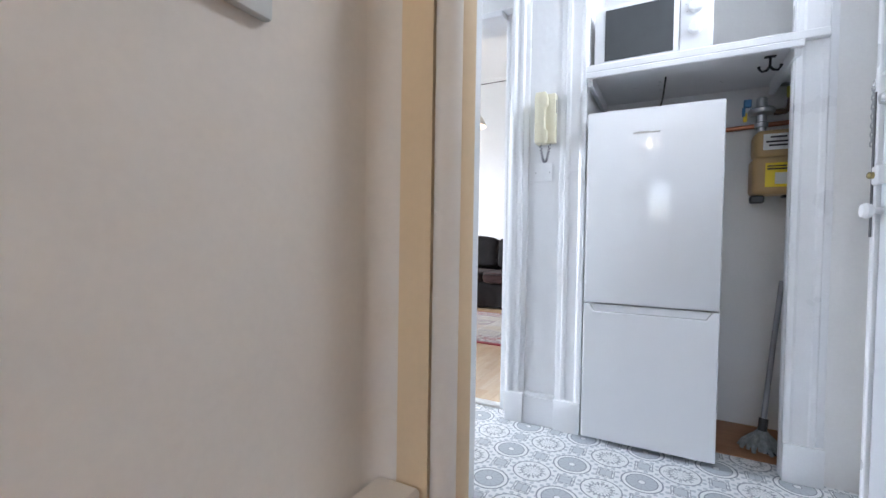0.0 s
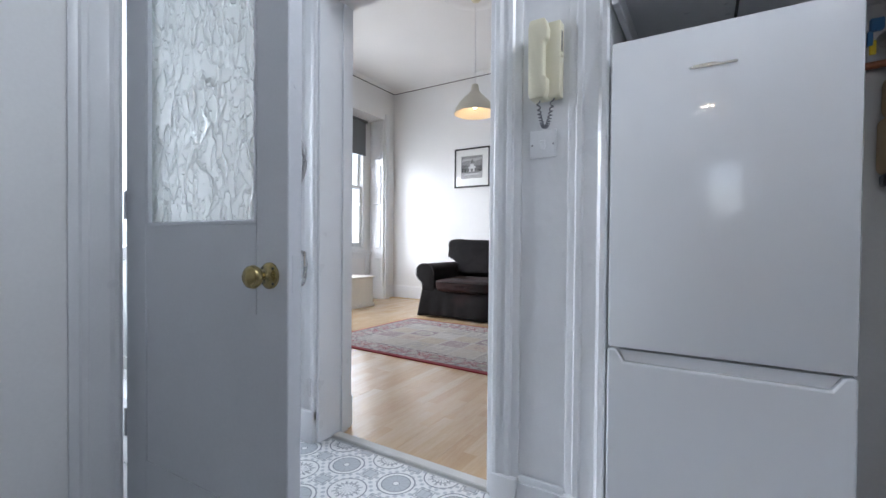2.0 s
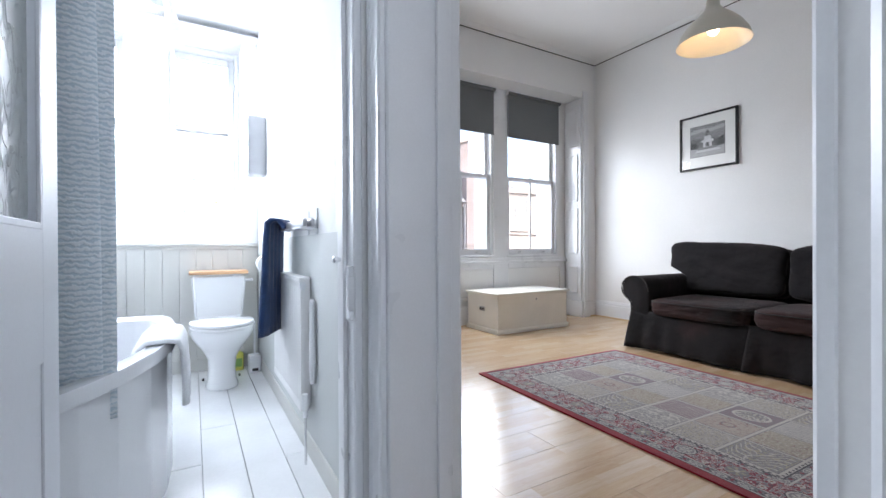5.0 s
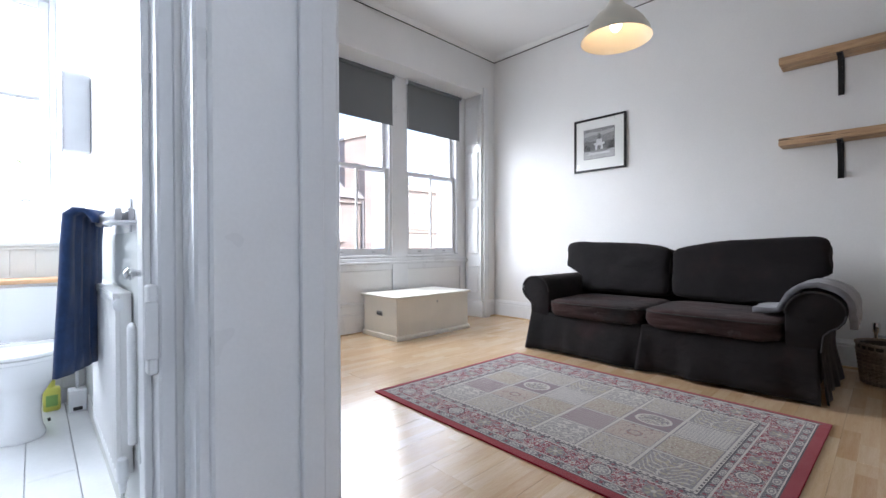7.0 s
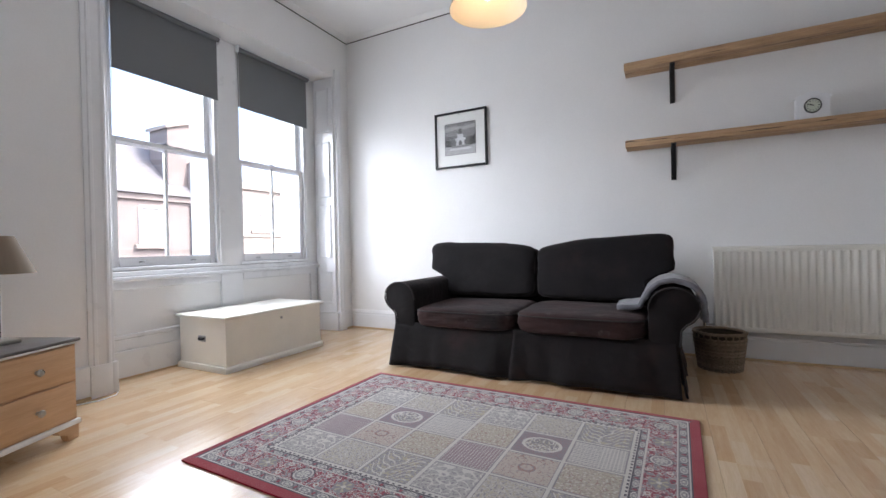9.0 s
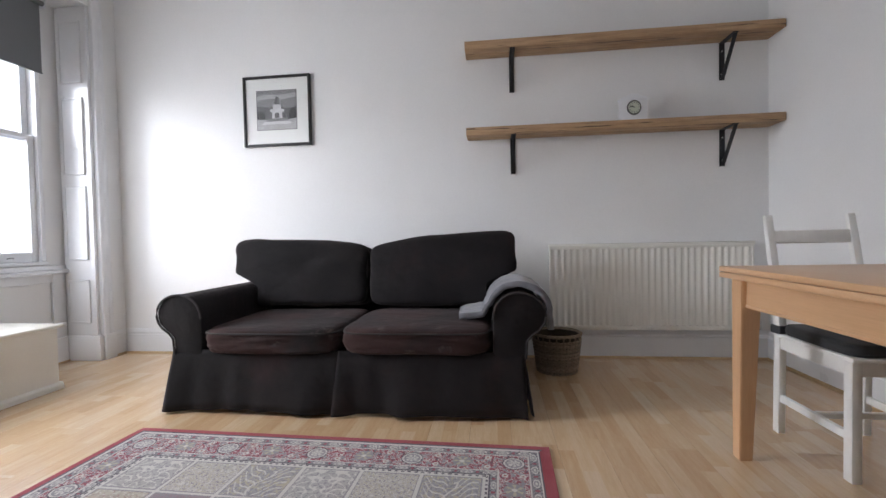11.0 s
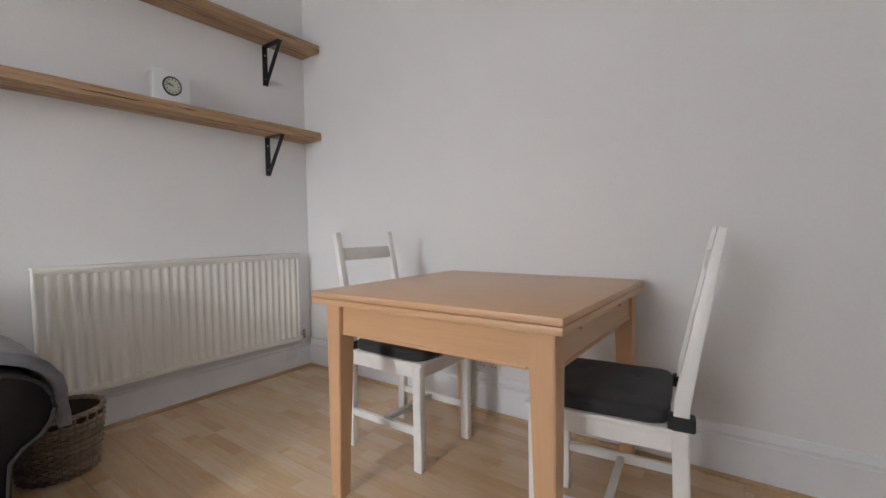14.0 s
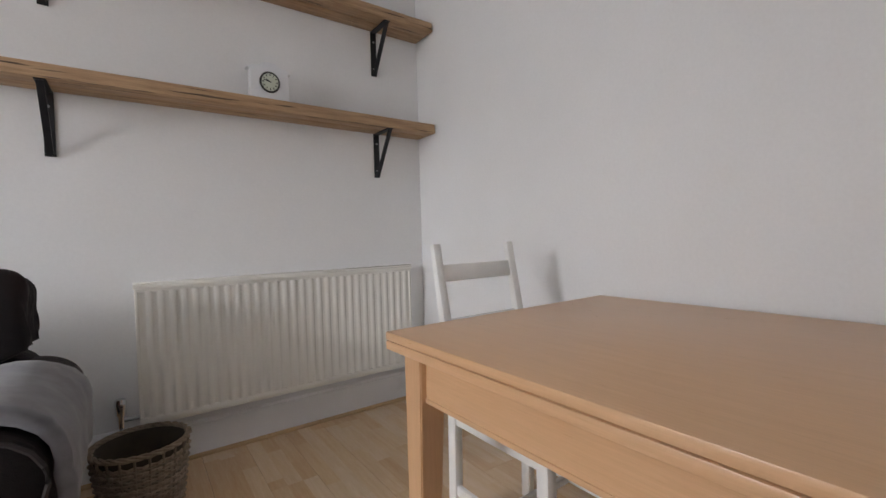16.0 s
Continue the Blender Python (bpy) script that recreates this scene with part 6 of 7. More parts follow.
hanging("hand_towel", "navy blue towel hanging from the rail", "towel", [(-2.215, 2.548, 0.985), (-2.215, 2.546, 1.0), (-2.215, 2.53, 1.022), (-2.23, 2.50, 1.026), (-2.23, 2.478, 1.01), (-2.23, 2.472, 0.93), (-2.235, 2.47, 0.80), (-2.24, 2.466, 0.66), (-2.25, 2.464, 0.54), (-2.25, 2.464, 0.48)], 0.25, (0.88, -0.47, 0), terry_navy, 0.016, 0.013, 1.0)
bm = B()
box(bm, (-3.30, 2.46, 1.39), (-3.15, 2.569, 1.79), 0.012, 2), box(bm, (-3.303, 2.452, 1.395), (-3.147, 2.462, 1.785), 0.004)
whole("wall_cabinet", bm, plain("cabinet_grey", (0.55, 0.56, 0.58), 0.4), "slim grey mirror-fronted wall cabinet", "cabinet")
rh = thing("toilet_roll_holder", "white toilet roll holder on the wall", "holder", (-2.72, 2.5625, 0.80))
bm = B()
rod(bm, (-0.05, -0.06, 0), (0.05, -0.06, 0), 0.05, n=24)
part("roll", bm, paper_white, rh)
bm = B()
tube(bm, [(-0.065, 0.0, 0.04), (-0.065, -0.06, 0.0), (0.065, -0.06, 0.0)], 0.006), box(bm, (-0.08, -0.006, 0.02), (-0.05, 0.0, 0.06), 0.002)
part("arm", bm, chrome, rh)
bm = B()
box(bm, (-3.52, 2.375, 0.0), (-3.46, 2.45, 0.13), 0.014, 2), rod(bm, (-3.49, 2.412, 0.13), (-3.49, 2.412, 0.165), 0.016)
bott = whole("cleaner_bottle", bm, plain("bottle_yellow", (0.70, 0.68, 0.14), 0.35), "yellow plastic cleaner bottle on the floor", "bottle")
bm = B()
box(bm, (-3.4605, 2.388, 0.03), (-3.459, 2.437, 0.09))
part("label", bm, plain("label_green", (0.25, 0.45, 0.12), 0.4), bott)
tb = thing("toilet_brush", "white toilet brush in a holder", "toilet brush", (-3.40, 2.515, 0))
bm = B()
box(bm, (-0.045, -0.04, 0), (0.045, 0.04, 0.12), 0.008, 2)
part("holder", bm, gloss_white, tb)
bm = B()
rod(bm, (0, 0, 0.12), (0, 0, 0.36), 0.007)
part("handle", bm, gloss_white, tb)
bm = B()
box(bm, (0.0445, -0.02, 0.01), (0.0475, 0.02, 0.03), 0.001)
part("foot", bm, dark_plastic, tb)
# ceiling spots, off
sp = thing("ceiling_spots", "chrome ceiling light with four bell spots, switched off", "ceiling light", (-2.75, 1.88, 2.52))
bm = B()
lathe(bm, [(0.0, 0), (0.10, 0), (0.10, -0.012), (0.08, -0.03), (0.02, -0.035), (0, -0.035)], (0, 0, 0), 32)
part("plate", bm, chrome, sp)
for k, (dx, dy) in enumerate(((-0.14, 0.16), (0.12, 0.12), (-0.02, -0.16), (0.15, -0.08))):
    bm = B()
    tube(bm, [(0, 0, -0.02), (dx * 0.6, dy * 0.6, -0.06), (dx, dy, -0.16), (dx, dy, -0.26)], 0.007)
    arm = part("arm", bm, chrome, sp)
    bm = B()
    lathe(bm, [(0.012, 0), (0.016, -0.04), (0.03, -0.08), (0.058, -0.115), (0.054, -0.113), (0.027, -0.075), (0.0, -0.05)], (dx, dy, -0.25), 24)
    part("bell", bm, gloss_white, arm)
# narrow shelf strip along the ceiling above the window
bm = B()
box(bm, (-3.60, 1.9, 2.455), (-3.50, 2.565, 2.475), 0.003)
structure("trim_pelmet", bm, gloss_white, "thin white pelmet board over the window")


# ---------- dresser and lamp ----------
dr = thing("chest_of_drawers", "low pine chest of drawers with a dark top", "drawers", (-3.235, 3.36, 0), 22.4)
bm = B()
box(bm, (-0.19, -0.39, 0.075), (0.188, 0.39, 0.468), 0.003)
part("carcass", bm, pine, dr)
bm = B()
box(bm, (-0.20, -0.405, 0.474), (0.205, 0.405, 0.49), 0.006, 2)
part("top", bm, dark_top, dr, "dark painted top board")
bm = B()
box(bm, (-0.20, -0.403, 0.464), (0.203, 0.403, 0.4745), 0.004)
part("top_trim", bm, chair_white, dr, "white edge strip under the top")
bm = B()
box(bm, (-0.195, -0.40, 0.070), (0.202, 0.40, 0.095), 0.006, 2)
part("plinth_trim", bm, chair_white, dr, "white plinth moulding")
for s in (-1, 1):
    for f0 in (0.15, -0.185):
        bm = B()
        prism(bm, [(s * 0.395, 0.0), (s * 0.345, 0.0), (s * 0.335, 0.03), (s * 0.30, 0.045), (s * 0.285, 0.07), (s * 0.395, 0.07)], "x", f0, f0 + 0.04, 0.002)
        part("foot", bm, pine, dr)
for y0, y1, z0, z1 in ((-0.375, -0.006, 0.292, 0.456), (0.006, 0.375, 0.292, 0.456), (-0.375, 0.375, 0.105, 0.28)):
    bm = B()
    box(bm, (0.186, y0, z0), (0.200, y1, z1), 0.004, 2)
    d = part("drawer_front", bm, pine, dr)
    for yy in ([(y0 + y1) / 2] if y1 - y0 < 0.5 else [-0.19, 0.19]):
        bm = B()
        lathe(bm, [(0.008, 0), (0.007, 0.01), (0.015, 0.018), (0.017, 0.024), (0.012, 0.031), (0, 0.033)], (0.2, yy, (z0 + z1) / 2), 18, (1, 0, 0))
        part("knob", bm, plain("pewter", (0.45, 0.44, 0.4), 0.3, 0.9), d)
tl = thing("table_lamp", "slim metal table lamp with a grey-brown cone shade", "lamp", (-3.385, 3.575, 0.49))
bm = B()
box(bm, (-0.06, -0.06, 0.0), (0.06, 0.06, 0.018), 0.005, 2)
part("base", bm, plain("pewter", (0.45, 0.44, 0.4), 0.3, 0.9), tl)
bm = B()
rod(bm, (0, 0, 0.018), (0, 0, 0.40), 0.008)
part("stem", bm, chrome, tl)
bm = B()
lathe(bm, [(0.135, 0.325), (0.06, 0.50), (0.057, 0.50), (0.132, 0.325)], (0, 0, 0), 40)
part("shade", bm, plain("shade_taupe", (0.24, 0.19, 0.14), 0.85, var=0.06, grain=500, relief=0.3), tl)
# socket and loose cable by the bay
so = thing("wall_socket", "white double wall socket above the skirting", "socket", (E_X, 5.095, 0.275))
bm = B()
box(bm, (-0.010, -0.073, -0.043), (0.0, 0.073, 0.043), 0.004, 2)
part("plate", bm, gloss_white, so)
for s in (-1, 1):
    bm = B()
    box(bm, (-0.013, s * 0.05 - 0.007, 0.014), (-0.009, s * 0.05 + 0.007, 0.032), 0.001)
    part("switch", bm, gloss_white, so)
    bm = B()
    for dy, dz, w, h in ((0, -0.004, 0.003, 0.006), (-0.011, -0.022, 0.005, 0.003), (0.011, -0.022, 0.005, 0.003)):
        box(bm, (-0.0108, s * 0.036 + dy - w, dz - h), (-0.0098, s * 0.036 + dy + w, dz + h))
    part("pin_holes", bm, dark_plastic, so)
so = thing("wall_socket", "white double wall socket beside the window bay", "socket", (W_X + 0.018, 4.02, 0.16), 180)
bm = B()
box(bm, (-0.022, -0.073, -0.043), (0.0, 0.073, 0.043), 0.004, 2)
part("plate", bm, gloss_white, so)
bm = B()
tube(bm, [(-3.79, 3.98, 0.13), (-3.77, 3.97, 0.05), (-3.74, 4.0, 0.006), (-3.70, 4.10, 0.006), (-3.72, 4.20, 0.006), (-3.78, 4.24, 0.006)], 0.004, 6)
whole("loose_cable", bm, gloss_white, "thin white cable lying by the skirting", "cable")

# ---------- patterned rug ----------
def rug_colours(x, y, W, H):
    """The woven design: red edge, lozenge bands, rosette border and a garden grid of squares."""
    red, wine, cream, navy, grey, sand, rust = ((0.40, 0.010, 0.035), (0.36, 0.035, 0.08), (0.78, 0.75, 0.71), (0.075, 0.065, 0.095), (0.33, 0.315, 0.34), (0.58, 0.52, 0.39), (0.38, 0.13, 0.11))
    u, v = min(x, W - x), min(y, H - y)
    e = min(u, v)
    along_y = u < v
    s, L = (y, H) if along_y else (x, W)
    if not ((along_y and x > W / 2) or (not along_y and y < H / 2)):
        e += 0.030 * max(0.0, 1 - e / 0.053)
    if e < 0.042:
        return red
    if e < 0.047:
        return navy
    if e < 0.053:
        return cream

    def guard(mid, half, pitch):
        n, d = abs(((s - L / 2) / pitch) % 1 - 0.5) * pitch, abs(e - mid)
        k = math.hypot(n / (pitch * 0.30), d / half)
        if k < 1:
            return cream if k > 0.72 else (grey if k > 0.34 else cream)
        if n > pitch * 0.44 and d < half * 0.6:
            return wine
        return navy if (int(s * 150) + int(e * 150)) % 3 == 0 else grey
    if e < 0.088:
        return guard(0.0705, 0.0135, 0.092)
    if e < 0.094:
        return cream
    if e < 0.208:
        c = 0.151
        pitch = (L - 2 * c) / round((L - 2 * c) / 0.40)
        f = (s - c) / pitch
        a, b = (f - round(f)) * pitch, e - c
        r, th = math.hypot(a, b), math.atan2(b, a)
        if r < 0.046:
            if r > 0.041:
                return navy
            if r > 0.034:
                return cream
            return cream if r < 0.026 and math.cos(7 * th + r * 90) > -0.35 else grey
        a2 = (f - math.floor(f) - 0.5) * pitch
        r2, t2 = math.hypot(a2, b), math.atan2(b, a2)
        if r2 < 0.040:
            return cream if r2 < 0.010 else (sand if math.cos(6 * t2) > 0.25 and r2 < 0.034 else grey)
        a4 = (f * 2 - math.floor(f * 2) - 0.5) * pitch / 2
        for sb in (-0.034, 0.034):
            r4 = math.hypot(a4, b - sb)
            if r4 < 0.013:
                return cream if r4 > 0.005 else rust
        q = noise.noise(Vector((s * 62, e * 62, 1.0))) + 0.6 * noise.noise(Vector((s * 120, e * 120, 7.0)))
        return cream if abs(q) < 0.09 else grey if q > 0.20 else navy if q < -0.5 else wine
    if e < 0.214:
        return cream
    if e < 0.240:
        return guard(0.227, 0.0105, 0.086)
    if e < 0.245:
        return navy
    if e < 0.262:
        return navy if abs(e - 0.2535) < 0.0038 and (s * 38) % 1 < 0.5 else cream
    w, h = W - 0.524, H - 0.524
    p, q = (x - 0.262) / w * 6, (y - 0.262) / h * 4
    i, j = min(5, int(p)), min(3, int(q))
    a, b = p - i - 0.5, q - j - 0.5
    if max(abs(a), abs(b)) > 0.470:
        return cream
    if max(abs(a), abs(b)) > 0.452:
        return grey
    kind = (("lace", "speckle", "leaf"), ("dots", "flowers", "tan"), ("tan", "oval", "lattice"))[j % 3][i % 3]
    fine = noise.noise(Vector((x * 110, y * 110, i * 3 + j)))
    vine = noise.noise(Vector((abs(a) * 9, b * 9, i + j * 2.0)))
    slate_grey, mauve, dusk = (0.44, 0.42, 0.44), (0.36, 0.26, 0.30), (0.32, 0.30, 0.33)
    if kind == "lace":
        k = abs(math.sin(abs(a) * 21 + 1.5 * math.sin(b * 22)) + math.sin(b * 20 + 1.7 * math.sin(abs(a) * 17)))
        return cream if k < 0.40 else (dusk if fine < -0.25 else (0.53, 0.51, 0.50))
    if kind == "speckle":
        return sand if fine > 0.25 else (dusk if fine < -0.34 else cream if abs(fine) < 0.07 else (0.58, 0.54, 0.51))
    if kind == "leaf":
        stem = abs(a - 0.10 * math.sin(b * 6)) < 0.016 and b < 0.30
        branch = abs((b + 0.42 + 0.06 * math.sin(a * 17)) % 0.17 - (abs(a) * 1.1) % 0.17) < 0.020 and 0.04 < abs(a) < 0.41
        return cream if stem or branch else (sand if abs(vine) < 0.09 else (slate_grey if fine > -0.1 else dusk))
    if kind == "dots":
        return cream if math.hypot((a * 17) % 1 - 0.5, (b * 17) % 1 - 0.5) < 0.28 else mauve
    if kind == "flowers":
        r = math.hypot(a, b * 1.1)
        if abs(r - 0.13) < 0.025 or abs(vine) < 0.04:
            return (0.44, 0.24, 0.22) if fine > -0.1 else dusk
        return (0.66, 0.58, 0.52) if fine > -0.3 else (0.52, 0.42, 0.39)
    if kind == "tan":
        return (0.48, 0.43, 0.37) if fine < -0.25 else (cream if fine > 0.30 else (0.61, 0.55, 0.45) if abs(vine) > 0.05 else (0.45, 0.30, 0.26))
    if kind == "oval":
        r = math.hypot(a, b * 1.15)
        if abs(r - 0.34) < 0.030:
            return cream
        if r < 0.31:
            return cream if abs(vine) < 0.08 else (sand if fine > 0.2 else dusk)
        return mauve if fine > -0.1 else dusk
    return slate_grey if (b * 14) % 1 < 0.45 and (a * 17) % 1 < 0.70 else cream


RW, RH = 1.955, 1.395
NX, NYY = 700, 500
bm_v, bm_f, cols = [], [], []
for j in range(NYY + 1):
    for i in range(NX + 1):
        bm_v.append((RW * (i / NX - 0.5), RH * (j / NYY - 0.5), 0.009 + 0.0012 * noise.noise(Vector((i * 0.6, j * 0.6, 0)))))
for j in range(NYY):
    for i in range(NX):
        a = j * (NX + 1) + i
        bm_f.append((a, a + 1, a + NX + 2, a + NX + 1))
        cols.append((*rug_colours((i + 0.5) / NX * RW, (j + 0.5) / NYY * RH, RW, RH), 1.0))
rug = thing("rug", "patterned oriental rug in red, cream and navy on the boards", "rug", (-1.487, 4.531, 0), -1.6)
me = bpy.data.meshes.new("rug_surface")
me.from_pydata(bm_v, [], bm_f)
att = me.color_attributes.new("weave", "FLOAT_COLOR", "CORNER")
att.data.foreach_set("color", np.repeat(np.array(cols, dtype=np.float32), 4, axis=0).ravel())
m, nt, b = nodes_of("rug_pile")
an = nt.nodes.new("ShaderNodeVertexColor")
an.layer_name = "weave"
v = coords(nt)
f1, f2 = noise_tex(nt, v, 900, 2), noise_tex(nt, v, 7, 3)
c = mix(nt, 0.16, an.outputs[0], ramp(nt, f1, [(0.3, (0.20, 0.19, 0.19)), (0.7, (0.62, 0.59, 0.56))]))
c = mix(nt, 0.07, c, ramp(nt, f2, [(0.3, (0.1, 0.08, 0.08)), (0.7, (0.55, 0.5, 0.48))]))
nt.links.new(c, b.inputs["Base Color"])
b.inputs["Roughness"].default_value = 0.95
b.inputs["Specular IOR Level"].default_value = 0.15
b.inputs["Sheen Weight"].default_value = 0.1
bump(nt, b, f1, 0.6, 0.003)
me.materials.append(m)
pile = new("rug_surface", me)
pile.parent = rug
bm = B()
box(bm, (-RW / 2 - 0.002, -RH / 2 - 0.002, 0.0005), (RW / 2 + 0.002, RH / 2 + 0.002, 0.0075), 0.002)
part("backing", bm, plain("rug_edge", (0.34, 0.012, 0.03), 0.9, relief=0.5), rug, "red bound edge and backing")

# ---------- outside ----------
bm = B()
box(bm, (-900, -900, -8.6), (900, 900, -8.5))
structure("ground", bm, plain("street", (0.10, 0.10, 0.10), 0.9, scale=0.3), "grey street and yards far below")


def stone_mat(name, dark, light, mortar, bw=0.55, bh=0.27):
    m, nt, b = nodes_of(name)
    v = coords(nt)
    mp = nt.nodes.new("ShaderNodeMapping")
    mp.inputs["Rotation"].default_value = (radians(90), 0, radians(90))
    nt.links.new(v, mp.inputs[0])
    X.nt = nt
    x, y, z = split(nt, v)
    cmb = nt.nodes.new("ShaderNodeCombineXYZ")
    nt.links.new(y.s, cmb.inputs[0]), nt.links.new(z.s, cmb.inputs[1])
    br = nt.nodes.new("ShaderNodeTexBrick")
    br.inputs["Color1"].default_value, br.inputs["Color2"].default_value, br.inputs["Mortar"].default_value = (*dark, 1), (*light, 1), (*mortar, 1)
    br.inputs["Scale"].default_value, br.inputs["Brick Width"].default_value, br.inputs["Row Height"].default_value, br.inputs["Mortar Size"].default_value = 1.0, bw, bh, 0.02
    nt.links.new(cmb.outputs[0], br.inputs["Vector"])
    n = noise_tex(nt, v, 1.3, 5)
    c = mix(nt, 0.4, br.outputs["Color"], ramp(nt, n, [(0.3, dark), (0.7, light)]))
    nt.links.new(c, b.inputs["Base Color"])
    b.inputs["Roughness"].default_value = 0.9
    bump(nt, b, br.outputs["Fac"], -0.5, 0.02)
    return m


red_stone = stone_mat("red_stone", (0.165, 0.145, 0.143), (0.25, 0.22, 0.216), (0.25, 0.235, 0.225))
grey_stone = stone_mat("grey_stone", (0.28, 0.25, 0.225), (0.40, 0.36, 0.33), (0.36, 0.34, 0.32))
slate = stone_mat("slate", (0.13, 0.135, 0.148), (0.19, 0.195, 0.21), (0.10, 0.10, 0.11), 0.3, 0.16)
dark_glass = plain("far_glass", (0.22, 0.23, 0.23), 0.3, var=0.4, scale=2.0, relief=0.0)


def house_window(parent, x, y0, y1, z0, z1, sash=True):
    bm = B()
    for lo, hi in (((x, y0, z0), (x + 0.06, y0 + 0.09, z1)), ((x, y1 - 0.09, z0), (x + 0.06, y1, z1)), ((x, y0 + 0.09, z0), (x + 0.06, y1 - 0.09, z0 + 0.10)), ((x, y0 + 0.09, z1 - 0.08), (x + 0.06, y1 - 0.09, z1))):
        box(bm, lo, hi, 0.01)
    if sash:
        box(bm, (x, y0 + 0.09, (z0 + z1) / 2 - 0.03), (x + 0.05, y1 - 0.09, (z0 + z1) / 2 + 0.03), 0.01)
    w = part("window", bm, gloss_white, parent)
    bm = B()
    box(bm, (x - 0.01, y0 + 0.08, z0 + 0.08), (x + 0.02, y1 - 0.08, z1 - 0.07))
    part("pane", bm, dark_glass, w)
    bm = B()
    box(bm, (x, y0 - 0.15, z0 - 0.16), (x + 0.16, y1 + 0.15, z0 - 0.01), 0.02)
    part("sill", bm, grey_stone, w)


ha = thing("stone_house", "red sandstone tenement with slate roof across the yard", "house", (0, 0, 0))
bm = B()
box(bm, (-20.0, 6.5, -8.5), (-16.0, 12.6, 2.80)), box(bm, (-16.0, 6.5, 2.66), (-15.9, 12.6, 2.92), 0.02)
part("wall", bm, red_stone, ha)
bm = B()
prism(bm, [(-15.8, 2.88), (-18.2, 5.0), (-20.2, 2.88)], "y", 6.4, 12.58)
part("roof", bm, slate, ha)
bm = B()
box(bm, (-19.4, 12.6, -8.5), (-15.85, 13.0, 4.2)), prism(bm, [(11.9, 3.0), (13.0, 3.0), (13.0, 5.75), (11.9, 5.35)], "x", -17.4, -16.3)
part("gable", bm, red_stone, ha)
bm = B()
prism(bm, [(11.82, 5.33), (13.08, 5.78), (13.08, 5.90), (11.82, 5.45)], "x", -17.5, -16.2)
part("chimney_cap", bm, grey_stone, ha)
for y in (7.6, 10.73):
    for z in (1.2, -2.2, -5.6):
        house_window(ha, -16.0, y, y + 0.76, z, z + 1.28)
bm = B()
rod(bm, (-15.9, 12.52, -8.5), (-15.9, 12.52, 2.8), 0.055)
part("downpipe", bm, slate, ha)
hb = thing("stone_house", "pale stone tenement with paired sash windows beyond", "house", (0, 0, 0))
bm = B()
box(bm, (-30, 16.3, -8.5), (-20.0, 20.9, 4.2)), box(bm, (-20.0, 16.3, 4.1), (-19.85, 20.9, 4.36), 0.03), box(bm, (-20.0, 16.3, 1.62), (-19.9, 20.9, 1.80), 0.03)
part("wall", bm, grey_stone, hb)
bm = B()
prism(bm, [(-20.4, 4.2), (-24.5, 5.6), (-29.8, 4.2)], "y", 16.3, 20.9)
part("roof", bm, slate, hb)
for y in (16.45, 18.36, 19.2):
    for z in (1.97, -1.6, -5.2):
        house_window(hb, -20.0, y, y + 0.66, z, z + 1.85)

# a tree outside the bathroom window
tree = thing("tree", "leafy garden tree beyond the bathroom window", "tree", (-13.5, 0.9, -8.5))
bark = plain("bark", (0.10, 0.08, 0.06), 0.9, var=0.3)
bm = B()
tube(bm, [(0, 0, 0), (0.1, 0.05, 3), (0, 0.1, 6), (-0.1, 0, 9.3)], [0.28, 0.22, 0.15, 0.05], 10)
rnd = random.Random(4)
tips = []
for k in range(16):
    a, z = k * 2.4, 5 + k * 0.26
    e = Vector((2.1 * math.cos(a) * rnd.uniform(0.5, 1), 2.3 * math.sin(a) * rnd.uniform(0.5, 1), min(10.2, z + rnd.uniform(0.8, 2.2))))
    tube(bm, [(0, 0.05, z), (e.x * 0.5, e.y * 0.5, (z + e.z) / 2 + 0.2), tuple(e)], [0.08, 0.05, 0.02], 6)
    tips.append(e)
part("trunk", bm, bark, tree)
vv, ff = [], []
for e in tips:
    for k in range(420):
        p = e + Vector((rnd.gauss(0, 0.62), rnd.gauss(0, 0.62), rnd.gauss(0, 0.42)))
        n = Vector((rnd.gauss(0, 1), rnd.gauss(0, 1), rnd.gauss(0.6, 1))).normalized()
        t = n.orthogonal().normalized() * rnd.uniform(0.05, 0.09)
        w = n.cross(t).normalized() * 0.04
        i = len(vv)
        vv += [p - t, p + w + n * 0.01, p + t, p - w + n * 0.01]
        ff.append((i, i + 1, i + 2, i + 3))
me = bpy.data.meshes.new("crown")
me.from_pydata([tuple(q) for q in vv], [], ff)
me.materials.append(plain("leaf_green", (0.11, 0.15, 0.06), 0.6, var=0.5, scale=3.0, relief=0.0))
cr = new("crown", me)
cr.parent = tree

